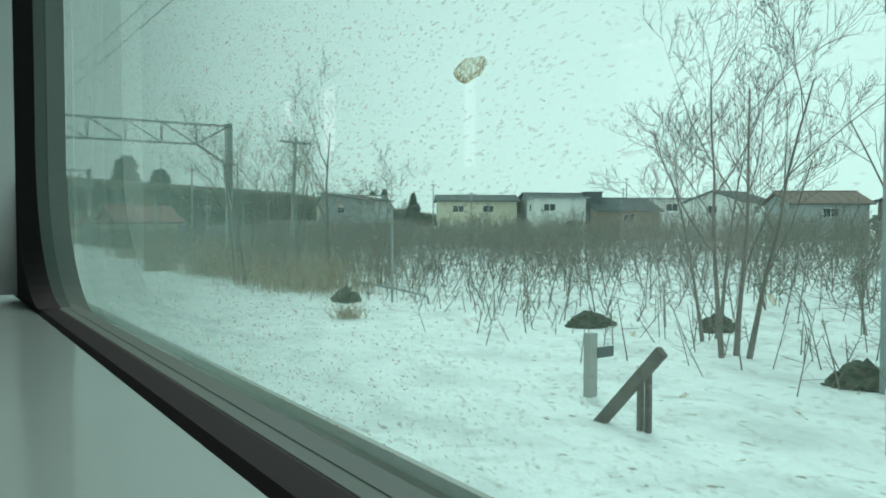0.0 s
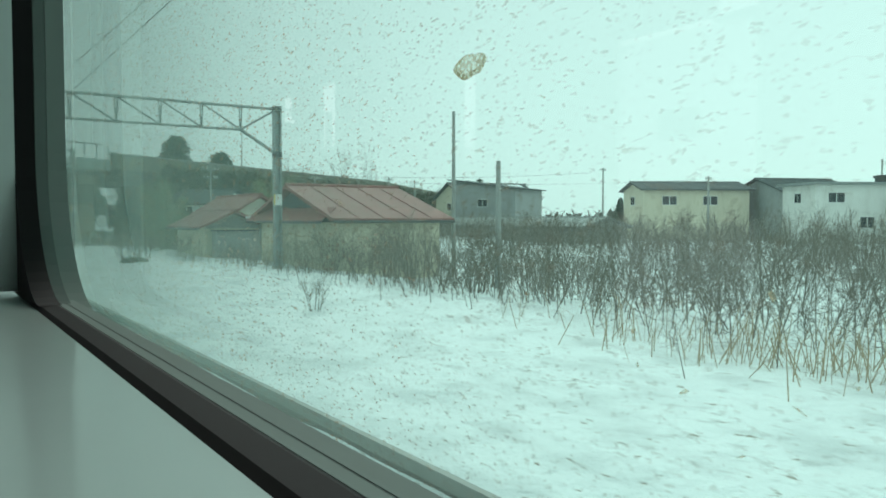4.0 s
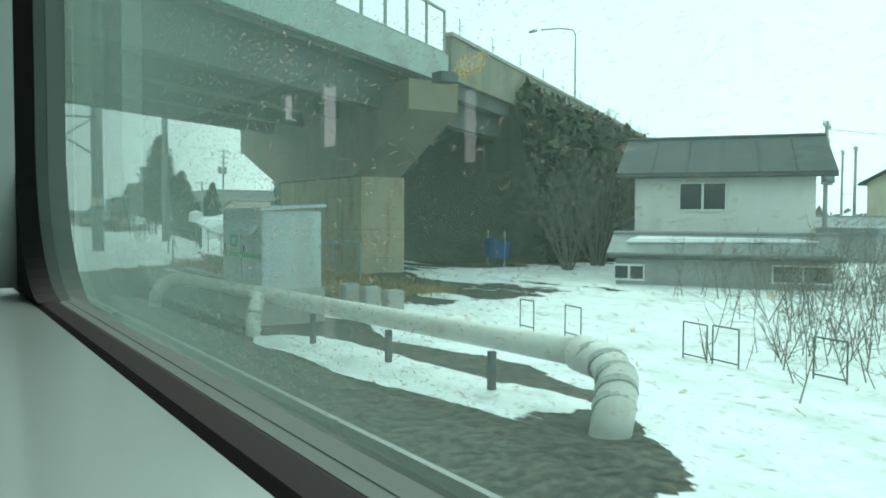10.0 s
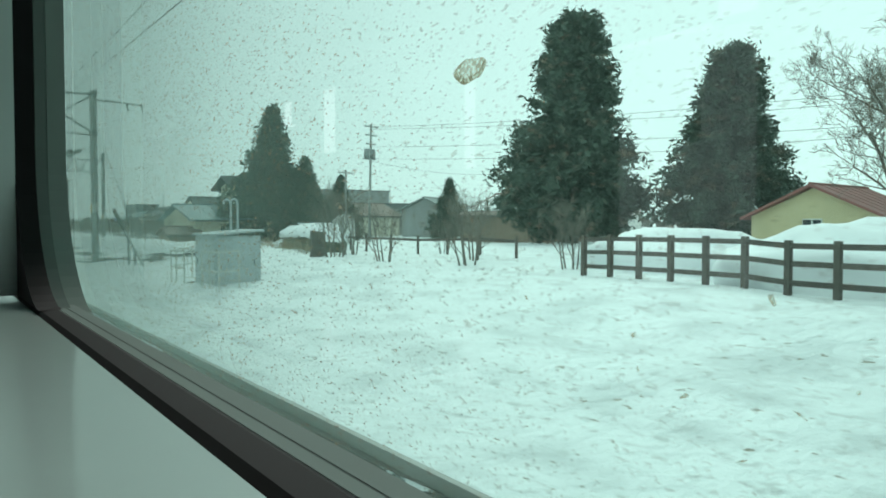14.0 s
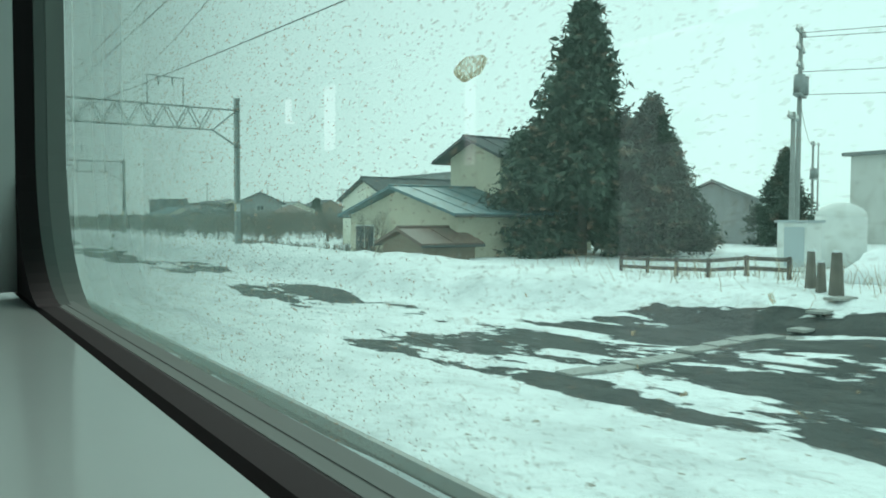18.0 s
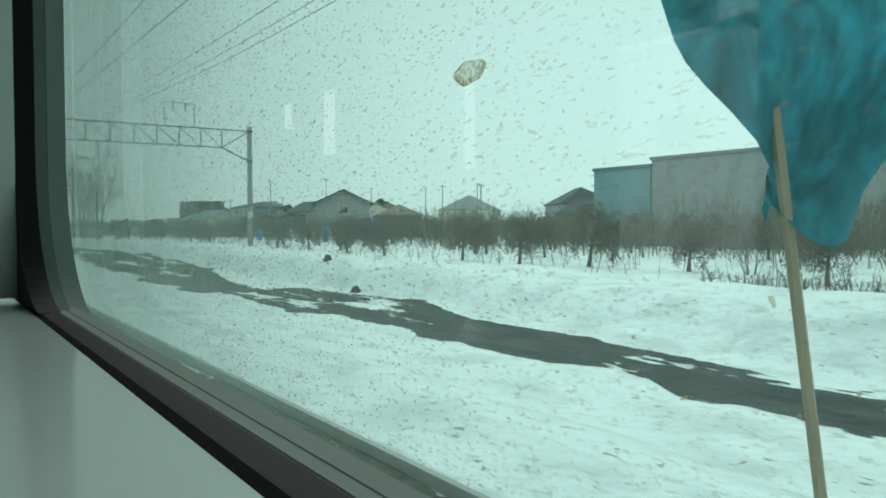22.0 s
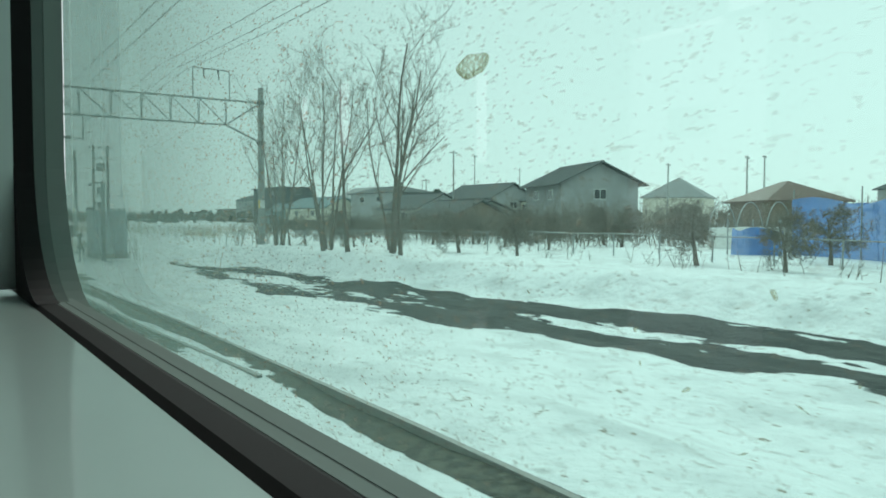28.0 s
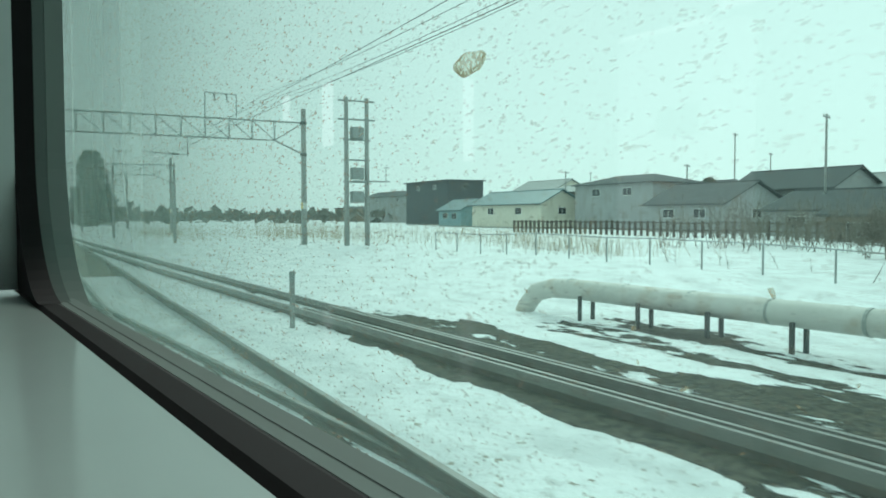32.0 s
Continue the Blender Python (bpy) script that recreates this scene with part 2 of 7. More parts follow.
def pane_material():
    """Faintly green tinted window glass with a spatter of dried mud specks, thin grime, and a painted green veil
    thickening forward.
    """
    m = bpy.data.materials.new("dirty_window_glass")
    m.use_nodes = True
    n, l = m.node_tree.nodes, m.node_tree.links
    n.remove(n["Principled BSDF"])
    out = n["Material Output"]
    clear, gloss, fres, mx, mud, mx2, veil, mx3 = (n.new("ShaderNode" + k) for k in ("BsdfTransparent", "BsdfGlossy", "Fresnel", "MixShader", "BsdfTranslucent", "MixShader", "BsdfTranslucent", "MixShader"))
    clear.inputs["Color"].default_value = (.655, .96, .872, 1)
    gloss.inputs["Roughness"].default_value = .01
    fres.inputs["IOR"].default_value = 1.62
    mud.inputs["Color"].default_value = (.27, .255, .17, 1)
    veil.inputs["Color"].default_value = (.17, .335, .275, 1)
    co = n.new("ShaderNodeTexCoord")

    def specks(scale, lo, hi, stretch, seed):
        mp, t, r = n.new("ShaderNodeMapping"), n.new("ShaderNodeTexNoise"), n.new("ShaderNodeMapRange")
        mp.inputs["Scale"].default_value, mp.inputs["Location"].default_value = stretch, (seed, seed * 2.3, seed * .7)
        mp.inputs["Rotation"].default_value = (radians(-14), 0, 0)
        t.inputs["Scale"].default_value, t.inputs["Detail"].default_value = scale, 2
        r.inputs["From Min"].default_value, r.inputs["From Max"].default_value = lo, hi
        l.new(co.outputs["Object"], mp.inputs["Vector"])
        l.new(mp.outputs[0], t.inputs["Vector"])
        l.new(t.outputs["Fac"], r.inputs["Value"])
        return r.outputs[0]

    a = specks(330, .675, .76, (1, .36, 1), 3)
    c = specks(900, .60, .70, (1, .38, 1), 9)
    mxm = n.new("ShaderNodeMath")
    mxm.operation = "MAXIMUM"
    l.new(a, mxm.inputs[0])
    l.new(c, mxm.inputs[1])
    sc = n.new("ShaderNodeMath")
    sc.operation = "MULTIPLY"
    l.new(mxm.outputs[0], sc.inputs[0])
    fl = specks(6, .2, .8, (1, 1, 1), 5)
    sep, grad, dens = n.new("ShaderNodeSeparateXYZ"), n.new("ShaderNodeMapRange"), n.new("ShaderNodeMath")
    l.new(co.outputs["Object"], sep.inputs[0])
    # density grows forward, painting in the green haze of a slanting view
    grad.interpolation_type = "SMOOTHSTEP"
    grad.inputs["From Min"].default_value, grad.inputs["From Max"].default_value = -.95, -.25
    grad.inputs["To Min"].default_value, grad.inputs["To Max"].default_value = .04, .60
    l.new(sep.outputs["Y"], grad.inputs["Value"])
    fewer = n.new("ShaderNodeMapRange")
    fewer.inputs["From Min"].default_value, fewer.inputs["From Max"].default_value = -.92, -.6
    fewer.inputs["To Min"].default_value, fewer.inputs["To Max"].default_value = .15, .80
    l.new(sep.outputs["Y"], fewer.inputs["Value"])
    l.new(fewer.outputs[0], sc.inputs[1])
    dens.operation = "MULTIPLY_ADD"
    l.new(fl, dens.inputs[0])
    dens.inputs[1].default_value = .06
    l.new(grad.outputs[0], dens.inputs[2])
    l.new(dens.outputs[0], mx3.inputs[0])
    l.new(clear.outputs[0], mx3.inputs[1])
    l.new(veil.outputs[0], mx3.inputs[2])
    l.new(fres.outputs[0], mx.inputs[0])
    l.new(mx3.outputs[0], mx.inputs[1])
    l.new(gloss.outputs[0], mx.inputs[2])
    l.new(sc.outputs[0], mx2.inputs[0])
    l.new(mx.outputs[0], mx2.inputs[1])
    l.new(mud.outputs[0], mx2.inputs[2])
    l.new(mx2.outputs[0], out.inputs["Surface"])
    return m


def splash_material():
    """Thin dried mud that lets some light through."""
    m = bpy.data.materials.new("dried_mud_splash")
    m.use_nodes = True
    n, l = m.node_tree.nodes, m.node_tree.links
    n.remove(n["Principled BSDF"])
    clear, mud, mx, co, t, r = (n.new("ShaderNode" + k) for k in ("BsdfTransparent", "BsdfTranslucent", "MixShader", "TexCoord", "TexNoise", "MapRange"))
    mud.inputs["Color"].default_value = (.42, .36, .24, 1)
    clear.inputs["Color"].default_value = (.95, .95, .9, 1)
    t.inputs["Scale"].default_value, t.inputs["Detail"].default_value = 700, 3
    r.inputs["From Min"].default_value, r.inputs["From Max"].default_value = .35, .65
    r.inputs["To Min"].default_value, r.inputs["To Max"].default_value = .15, .8
    l.new(co.outputs["Object"], t.inputs["Vector"])
    l.new(t.outputs["Fac"], r.inputs["Value"])
    l.new(r.outputs[0], mx.inputs[0])
    l.new(clear.outputs[0], mx.inputs[1])
    l.new(mud.outputs[0], mx.inputs[2])
    l.new(mx.outputs[0], n["Material Output"].inputs["Surface"])
    return m


def tinted_material():
    """Plain grey tinted glass, added to dim the far openings' reflections."""
    m = bpy.data.materials.new("tinted_pane")
    m.use_nodes = True
    n, l = m.node_tree.nodes, m.node_tree.links
    n.remove(n["Principled BSDF"])
    clear = n.new("ShaderNodeBsdfTransparent")
    clear.inputs["Color"].default_value = (.66, .7, .7, 1)
    l.new(clear.outputs[0], n["Material Output"].inputs["Surface"])
    return m


tinted_pane = tinted_material()
snow_ground, pane_glass, mud_splash = ground_material(), pane_material(), splash_material()

# ---- building helpers ----


def box(bm, c, s, turn=0.0, m=None):
    """A box of size s centred on c, turned about the upright."""
    mt = Matrix.Translation(c) @ Matrix.Rotation(turn, 4, "Z") @ (m or Matrix()) @ Matrix.Diagonal((*s, 1))
    bmesh.ops.create_cube(bm, size=1, matrix=mt)
    return bm


def rod(bm, a, b, r0, r1=None, n=8):
    """A tapered round bar from a to b."""
    a, b = Vector(a), Vector(b)
    d = b - a
    r1 = r0 if r1 is None else r1
    mt = Matrix.Translation((a + b) / 2) @ d.to_track_quat("Z", "Y").to_matrix().to_4x4()
    bmesh.ops.create_cone(bm, cap_ends=True, segments=n, radius1=r0, radius2=r1, depth=d.length, matrix=mt)
    return bm


def finish(name, bm, mat, smooth=False):
    me = bpy.data.meshes.new(name)
    bm.to_mesh(me)
    bm.free()
    me.materials.append(mat)
    if smooth:
        for p in me.polygons:
            p.use_smooth = True
    return me


def part(name, bm, mat, parent, label="", smooth=False):
    ob = new(name, finish(name, bm, mat, smooth))
    ob.parent = parent
    if label:
        tagged(ob, label)
    return ob


def thing(name, at, label, category, group="", turn=0.0, kind=""):
    ob = new(name)
    ob.matrix_basis = pose(*at, 0, 0, turn)
    return tagged(ob, label, category, group, kind)


def B(c, s, turn=0.0):
    return box(bmesh.new(), c, s, turn)


def R(a, b, r0, r1=None, n=8):
    return rod(bmesh.new(), a, b, r0, r1, n)


def bevelled(c, s, w=.01):
    bm = B(c, s)
    bmesh.ops.bevel(bm, geom=bm.edges[:], offset=w, segments=2, affect="EDGES")
    return bm


def step(a, b, v):
    u = min(1, max(0, (v - a) / (b - a)))
    return u * u * (3 - 2 * u)


# rails of the side track as (along, right): they close up towards the turnout
SIDE_RAILS = (((-60, 3.34), (100, 3.34), (260, 3.36), (274, 3.42), (282, 3.62), (290, 3.68), (297, 3.55), (304, 3.56), (310, 3.36), (314, 3.2), (320, 2.88), (326, 2.56), (331, 2.36), (345, 1.75), (380, .3), (420, -1.2)),
              ((285, 3.2), (290, 2.97), (296, 2.9), (304, 2.66), (310, 2.65), (320, 2.29), (325, 2.01), (331, 1.66)),
              ((286, 2.62), (292, 2.6), (297, 2.48), (304, 2.5), (310, 2.5), (320, 2.14), (325, 1.86), (329, 1.62), (345, .75), (380, -.75), (420, -2.2)),
              ((296, 3.4), (304, 3.41), (310, 3.21), (320, 2.73), (331, 2.22)))


# the lane beside the line: along, near edge, far edge, how far it is worn bare
LANE = ((160, 8, 12, -.4), (170, 7.6, 12, -.1), (190, 7.2, 13, .34), (192, 7.6, 12.4, .08), (195.5, 8.0, 11.2, .1), (196.5, 8.0, 10.2, .5), (199, 8.1, 11, .6), (201, 8.2, 11.6, .48), (203, 8.4, 11.4, .22), (205, 8.8, 11, -.02),
        (209, 8.9, 11.5, .14), (211, 8.6, 11.4, .5), (214, 9.0, 12.4, .42), (217, 8.9, 12.0, .36), (222, 8.3, 10.7, .6), (227, 8.5, 10.6, .6), (232, 8.2, 11.1, .6), (236, 8.1, 12.2, .42), (241, 7.7, 11.6, .32),
        (244, 7.5, 10.1, .6), (248, 7.5, 10.2, .62), (251, 7.5, 11.2, .6), (256, 7.7, 12.4, .5), (260, 7.7, 13, .52), (268, 8.3, 13.5, .6), (280, 9.5, 14.2, .6), (285, 10.0, 14.3, .55), (290, 8.8, 13.4, .6),
        (296, 8.4, 12.8, .55), (302, 8.3, 12.6, .44), (310, 8.2, 12.2, .26), (316, 8.2, 12, -.1), (322, 8, 12, -.4), (400, 8, 12, -.4))
RAIL_X = 3.34


def lane_at(y):
    """Near edge, far edge and bareness of the lane at y along the line."""
    return tuple(float(np.interp(y, [q[0] for q in LANE], [q[k] for q in LANE])) for k in (1, 2, 3))


def branch_x(y):
    """Where the rail beside the branching line lies."""
    return float(np.interp(y, LINE_Y, LINE_X)) + 3.32


def ground_z(x, y):
    """Height of the snow: level by the line, a swell by the poles, a ploughed bank beyond the lane, fields behind."""
    z = .08 * step(2, 5, x)
    z += .10 * step(5, 12, x) * (1 - step(95, 105, y))
    z -= .5 * step(12, 17, x) * step(40, 60, y) * (1 - step(96, 108, y))
    rise = step(133, 140, y) * (1 - step(172, 192, y))
    z += rise * (.30 * step(4, 7.5, x) + .40 * step(7.5, 11, x))
    lane = step(172, 195, y) * (1 - step(312, 326, y))
    if lane > 0 and x > 4:
        hi = max(11.4, lane_at(y)[1])
        z -= lane * .22 * step(5, 6.5, x) * (1 - step(hi - .1, hi + .9, x))
        z += lane * (.62 * step(hi + .1, hi + 1.8, x) - .25 * step(hi + 3.6, hi + 6.6, x))
    z += .25 * step(322, 332, y) * step(9, 14, x)
    rough = noise.noise(Vector((x * .35, y * .2, 0))) * .10 + noise.noise(Vector((x * 1.1, y * .7, 3))) * .05
    z += rough * step(1.6, 3.5, x) * (1 - step(60, 120, x)) * (1.0 + 1.3 * lane * step(11, 12.5, x) * (1 - step(16, 20, x)))
    under = step(100, 106, y) * (1 - step(132, 139, y)) * step(1, 2.5, x) * (1 - step(9, 13, x))
    z -= .08 * under
    z += .3 * step(80, 400, x)
    if 2.9 < x < 3.5 and y < 272:
        z -= .11 * step(RAIL_X - .34, RAIL_X - .2, x) * (1 - step(RAIL_X - .03, RAIL_X + .08, x))
    z += .13 * step(266, 274, y) * (1 - step(297, 305, y)) * step(1.2, 2.2, x) * (1 - step(4.6, 6.5, x))
    return z - .05


def bare_at(x, y):
    """How far the snow is worn off: below 0 hardly, above .3 wholly; and whether earth lies below rather than asphalt."""
    b, e = -.4, 0.0
    lo, hi, c = lane_at(y)
    lo += .22 * math.sin(y * .9) + .15 * math.sin(y * 2.1)
    core = step(lo - .25, lo + .15, x) * (1 - step(hi - .35, hi + .35, x))
    b += core * (c + .4)
    cross = step(174, 179, y - .25 * (x - 7)) * (1 - step(189.5, 191.5, y)) * step(5.6, 6.7, x) * (1 - step(13.2, 14.6, x - max(0, 185 - y) * .8))
    b = max(b, -.4 + cross * .86)
    limit = 6.9 + .3 * math.sin(y * 1.3) + 7.0 * step(113.2, 118.5, y)
    under = step(101.8, 103.0, y - 1.3 * max(0, x - 4.9)) * (1 - step(125.5, 131.5, y - (x - 3) * .75)) * (1 - step(limit - .5, limit + .5, x))
    mid = 5.3 - .3 * step(105, 108, y)
    left_over = step(mid - .55, mid - .3, x) * (1 - step(mid + .8, mid + 1.0, x)) * step(104.2, 104.9, y) * (1 - step(111, 112.5, y))
    under *= 1 - .75 * left_over
    if under * step(1.2, 2, x) > .02:
        b, e = max(b, -.4 + 1.5 * under), 1.0 if y < 116 or x > 8 else .15
    verge = step(8.2, 9.6, x) * (1 - step(15.5, 18, x)) * step(112.6, 114.2, y) * (1 - step(117.5, 119, y))
    if verge > .05:
        b, e = max(b, -.4 + .8 * verge), 1.0
    slope_foot = step(12.3, 13.5, x) * (1 - step(34, 40, x)) * step(120, 124, y) * (1 - step(136.5, 138.5, y - .45 * (x - 14)))
    if slope_foot > .05:
        b, e = max(b, -.4 + .85 * slope_foot), 1.0
    e0 = float(np.interp(y, (290, 298, 300, 304, 307, 310, 317, 321, 326, 331, 345, 380, 420), (2.2, 1.6, 2.0, 1.9, 1.5, 1.35, 1.25, 1.5, 1.38, 1.3, .4, -1, -2.6))) + .12 * math.sin(y * 2.3)
    e1 = float(np.interp(y, (290, 300, 305, 308, 314, 316, 320, 322, 326, 329, 331, 336, 345, 380, 420), (4.0, 4.1, 4.2, 4.5, 4.4, 3.9, 5.4, 4.3, 3.95, 4.6, 3.4, 3.2, 2.5, 1, -.4))) + .1 * math.sin(y * 1.9)
    bed = step(298, 302, y) * step(e0 - .15, e0 + .15, x) * (1 - step(e1 - .2, e1 + .2, x))
    bed *= 1 - .55 * step(329, 334, y)
    b = max(b, -.4 + bed * (1.0 - .15 * (1 - step(304, 309, y))))
    if y < 274 and 2.9 < x < 3.6:
        gut = step(RAIL_X - .32, RAIL_X - .2, x) * (1 - step(RAIL_X, RAIL_X + .1, x))
        b = max(b, -.4 + (.72 + .25 * math.sin(y * .23)) * gut)
        e = max(e, gut)
    if 318 < y < 346:
        gut = 1 - step(.1, .26, abs(x - branch_x(y) + .12))
        b = max(b, -.4 + .85 * gut * step(318, 322, y))
        e = max(e, gut)
    if 270 < y < 304 and x < 5:
        for path in SIDE_RAILS[:3]:
            xr = float(np.interp(y, [p[0] for p in path], [p[1] for p in path]))
            gut = step(xr - .5, xr - .36, x) * (1 - step(xr + .02, xr + .12, x)) * step(max(270, path[0][0]), max(270, path[0][0]) + 3, y) * (1 - step(299, 304, y))
            bed = max(bed, gut)
            b = max(b, -.4 + .95 * gut)
    if bed > .3:
        e = 1.0
    pit = 1 - step(.35, .75, math.hypot((x - 7.2) * .8, y - 161.9))
    b = max(b, -.4 + .8 * pit)
    e = max(e, pit)
    spot = step(310, 316, y) * (1 - step(327, 331, y)) * step(4.5, 5, x) * (1 - step(7, 8, x))
    b = max(b, -.4 + .62 * spot)
    if spot > .3:
        e = .8
    return b, e
# ---- ground: one sheet to the horizon ----


def build_ground():
    xs = [-4000, -1200, -400, -150, -60, -30, -15, -8, -5, -3] + list(np.arange(-2, .4, .4)) + list(np.arange(.4, 2.8, .2)) + list(np.arange(2.8, 3.6, .07)) + list(np.arange(3.6, 5.2, .13)) + list(np.arange(5.2, 14, .3)) + list(np.arange(14, 20, .5)) + list(np.arange(20, 60, 2.5)) + [65, 75, 90, 110, 140, 180, 240, 400, 1200, 4000]
    ys = [-4000, -1200, -400, -150, -80] + list(np.arange(-40, 400, .5)) + list(np.arange(400, 520, 4)) + [540, 580, 640, 720, 900, 1400, 2500, 5000]
    verts, bare, earth = [], [], []
    for y in ys:
        for x in xs:
            verts.append((x, y, ground_z(x, y)))
            b, e = bare_at(x, y)
            bare.append(b)
            earth.append(e)
    w = len(xs)
    faces = [(j * w + i, j * w + i + 1, (j + 1) * w + i + 1, (j + 1) * w + i) for j in range(len(ys) - 1) for i in range(w - 1)]
    me = bpy.data.meshes.new("ground")
    me.from_pydata(verts, [], faces)
    for key, vals in (("bare", bare), ("earth", earth)):
        me.attributes.new(key, "FLOAT", "POINT").data.foreach_set("value", vals)
    me.materials.append(snow_ground)
    me.polygons.foreach_set("use_smooth", [True] * len(me.polygons))
    tagged(new("ground", me), "old crusted snow over fields, lane and trackside", "snow ground", kind="structure")


build_ground()

# ---- the train's window side, along the whole line ----
SILL = EYE - .083
PITCH = SPEED * .5
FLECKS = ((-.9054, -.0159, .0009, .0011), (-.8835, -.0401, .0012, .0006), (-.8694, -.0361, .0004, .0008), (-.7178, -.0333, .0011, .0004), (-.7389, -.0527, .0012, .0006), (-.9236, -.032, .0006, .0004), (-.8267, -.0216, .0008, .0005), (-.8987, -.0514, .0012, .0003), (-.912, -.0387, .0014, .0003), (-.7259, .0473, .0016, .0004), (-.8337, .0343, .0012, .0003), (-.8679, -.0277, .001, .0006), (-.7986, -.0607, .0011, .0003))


def swept(profile, s0, s1, ds=1.0):
    """A closed profile of (right, z) corners drawn along the line."""
    bm = bmesh.new()
    rings = []
    for k in range(int(round((s1 - s0) / ds)) + 1):
        s = s0 + k * ds
        rings.append([bm.verts.new((*on_line(s, r)[:2], z)) for r, z in profile])
    c = len(profile)
    for a, b in zip(rings, rings[1:]):
        for i in range(c):
            bm.faces.new((a[i], b[i], b[(i + 1) % c], a[(i + 1) % c]))
    bm.faces.new(rings[0][::-1])
    bm.faces.new(rings[-1])
    bmesh.ops.recalc_face_normals(bm, faces=bm.faces[:])
    return bm


def rect(r0, r1, z0, z1):
    return [(r0, z0), (r1, z0), (r1, z1), (r0, z1)]


def build_train():
    s0, s1 = -6.0, 345.0
    side = thing("wall_window_side", (0, 0, 0), "grey carriage side with long dirty windows and a moulded ledge", "train wall", kind="structure")
    part("ledge", swept([(-.16, SILL - .006), (.088, SILL - .003), (.088, SILL - .03), (-.16, SILL - .03)], s0, s1), plastic_grey, side, "glossy grey moulded window ledge")
    part("gasket", swept([(.088, SILL - .02), (.109, SILL - .02), (.109, SILL - .001), (.105, SILL + .001), (.092, SILL), (.088, SILL - .003)], s0, s1), rubber, side, "black rubber window seal")
    part("frame_rail", swept([(.109, SILL - .02), (.1165, SILL - .02), (.1165, SILL - .0012), (.1095, SILL - .001)], s0, s1), panel_grey, side, "grey painted lower window frame")
    part("frame_groove", swept([(.1165, SILL - .02), (.1178, SILL - .02), (.1178, SILL - .0015), (.1165, SILL - .0015)], s0, s1), panel_mid, side, "dark groove in the window frame")
    part("frame_lip", swept([(.1178, SILL - .02), (.1292, SILL - .02), (.1296, SILL - .0022), (.1288, SILL - .0012), (.1178, SILL - .0012)], s0, s1), panel_grey, side, "worn outer lip of the window frame")
    part("lower_panel", swept(rect(.10, .148, .7, SILL - .021), s0, s1), body_paint, side)
    part("inner_panel", swept(rect(-.16, -.14, 1.2, SILL - .031), s0, s1), lining, side)
    part("header", swept(rect(.08, .15, SILL + .62, 3.3), s0, s1), body_paint, side)
    # frame face split in two tones; the darker inner slice paints its shading
    jamb = {
        "pillar_panel": ([(-.01, .072), (.085, .072)], .066, .0885, plastic_grey),
        "pillar_seal": (None, .089, .109, rubber), "pillar_bead": (None, .1095, .1215, panel_mid), "pillar_frame": (None, .122, .1415, panel_grey)}
    meshes = {}
    for name, (q, r0, r1, mat) in jamb.items():
        bm = bmesh.new()
        h = .60
        near, low = 0.0, {"pillar_frame": -.012, "pillar_bead": -.004}.get(name, .001)
        box(bm, ((r0 + r1) / 2, (near + .012) / 2 - (.004 if name == "pillar_panel" else 0), SILL + h / 2 + low), (r1 - r0, .012 - near, h))
        # rounded foot between pillar and sill
        if name != "pillar_panel":
            ru, rz = .19, .17
            n = 14
            pts = [(ru - ru * math.sin(math.pi / 2 * k / n), rz - rz * math.cos(math.pi / 2 * k / n)) for k in range(n + 1)]
            fan = [(0.0, 0.0)] + [(p[0], p[1]) for p in pts]
            lo = [bm.verts.new((r0, near - u, SILL + low + v)) for u, v in fan]
            hi = [bm.verts.new((r1, near - u, SILL + low + v)) for u, v in fan]
            bm.faces.new(lo)
            bm.faces.new(hi[::-1])
            for i in range(len(fan)):
                j = (i + 1) % len(fan)
                bm.faces.new((lo[i], hi[i], hi[j], lo[j]))
            bmesh.ops.recalc_face_normals(bm, faces=bm.faces[:])
        meshes[name] = finish(name, bm, mat)
    bm = bmesh.new()
    vs = [bm.verts.new(v) for v in ((.1462, .03, SILL - .019), (.1462, .03 - PITCH, SILL - .019), (.1462, .03 - PITCH, SILL + .63), (.1462, .03, SILL + .63))]
    bm.faces.new(vs)
    pane = finish("window_pane", bm, pane_glass)
    bm = bmesh.new()
    rim = []
    for k in range(28):
        a = 2 * math.pi * k / 28
        u, v = .0088 * math.cos(a) * (1 + .08 * math.sin(3 * a)), .0043 * math.sin(a) * (1 + .1 * math.cos(5 * a))
        rim.append((u, v * .88 - u * .04))
    for scale, x in ((1.0, .1458), (.99, .1456)):
        vs = [bm.verts.new((x, -.7985 + p * scale, EYE + .0485 + q * scale)) for p, q in rim]
        if scale == 1.0:
            bm.faces.new(vs)
        else:
            inner = [bm.verts.new((x, -.7985 + p * .72 - .0006, EYE + .0485 + q * .72 + .0008)) for p, q in rim]
            for k in range(28):
                bm.faces.new((vs[k], vs[(k + 1) % 28], inner[(k + 1) % 28], inner[k]))
    meshes["dried_splash"] = finish("dried_splash", bm, mud_splash)
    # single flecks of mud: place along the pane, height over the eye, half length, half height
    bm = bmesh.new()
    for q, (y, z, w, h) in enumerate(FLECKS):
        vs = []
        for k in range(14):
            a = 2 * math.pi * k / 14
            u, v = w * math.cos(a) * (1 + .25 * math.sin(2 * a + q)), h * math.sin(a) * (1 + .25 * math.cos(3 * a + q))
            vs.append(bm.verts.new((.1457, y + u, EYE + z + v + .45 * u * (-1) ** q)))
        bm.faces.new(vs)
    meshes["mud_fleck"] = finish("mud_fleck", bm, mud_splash)
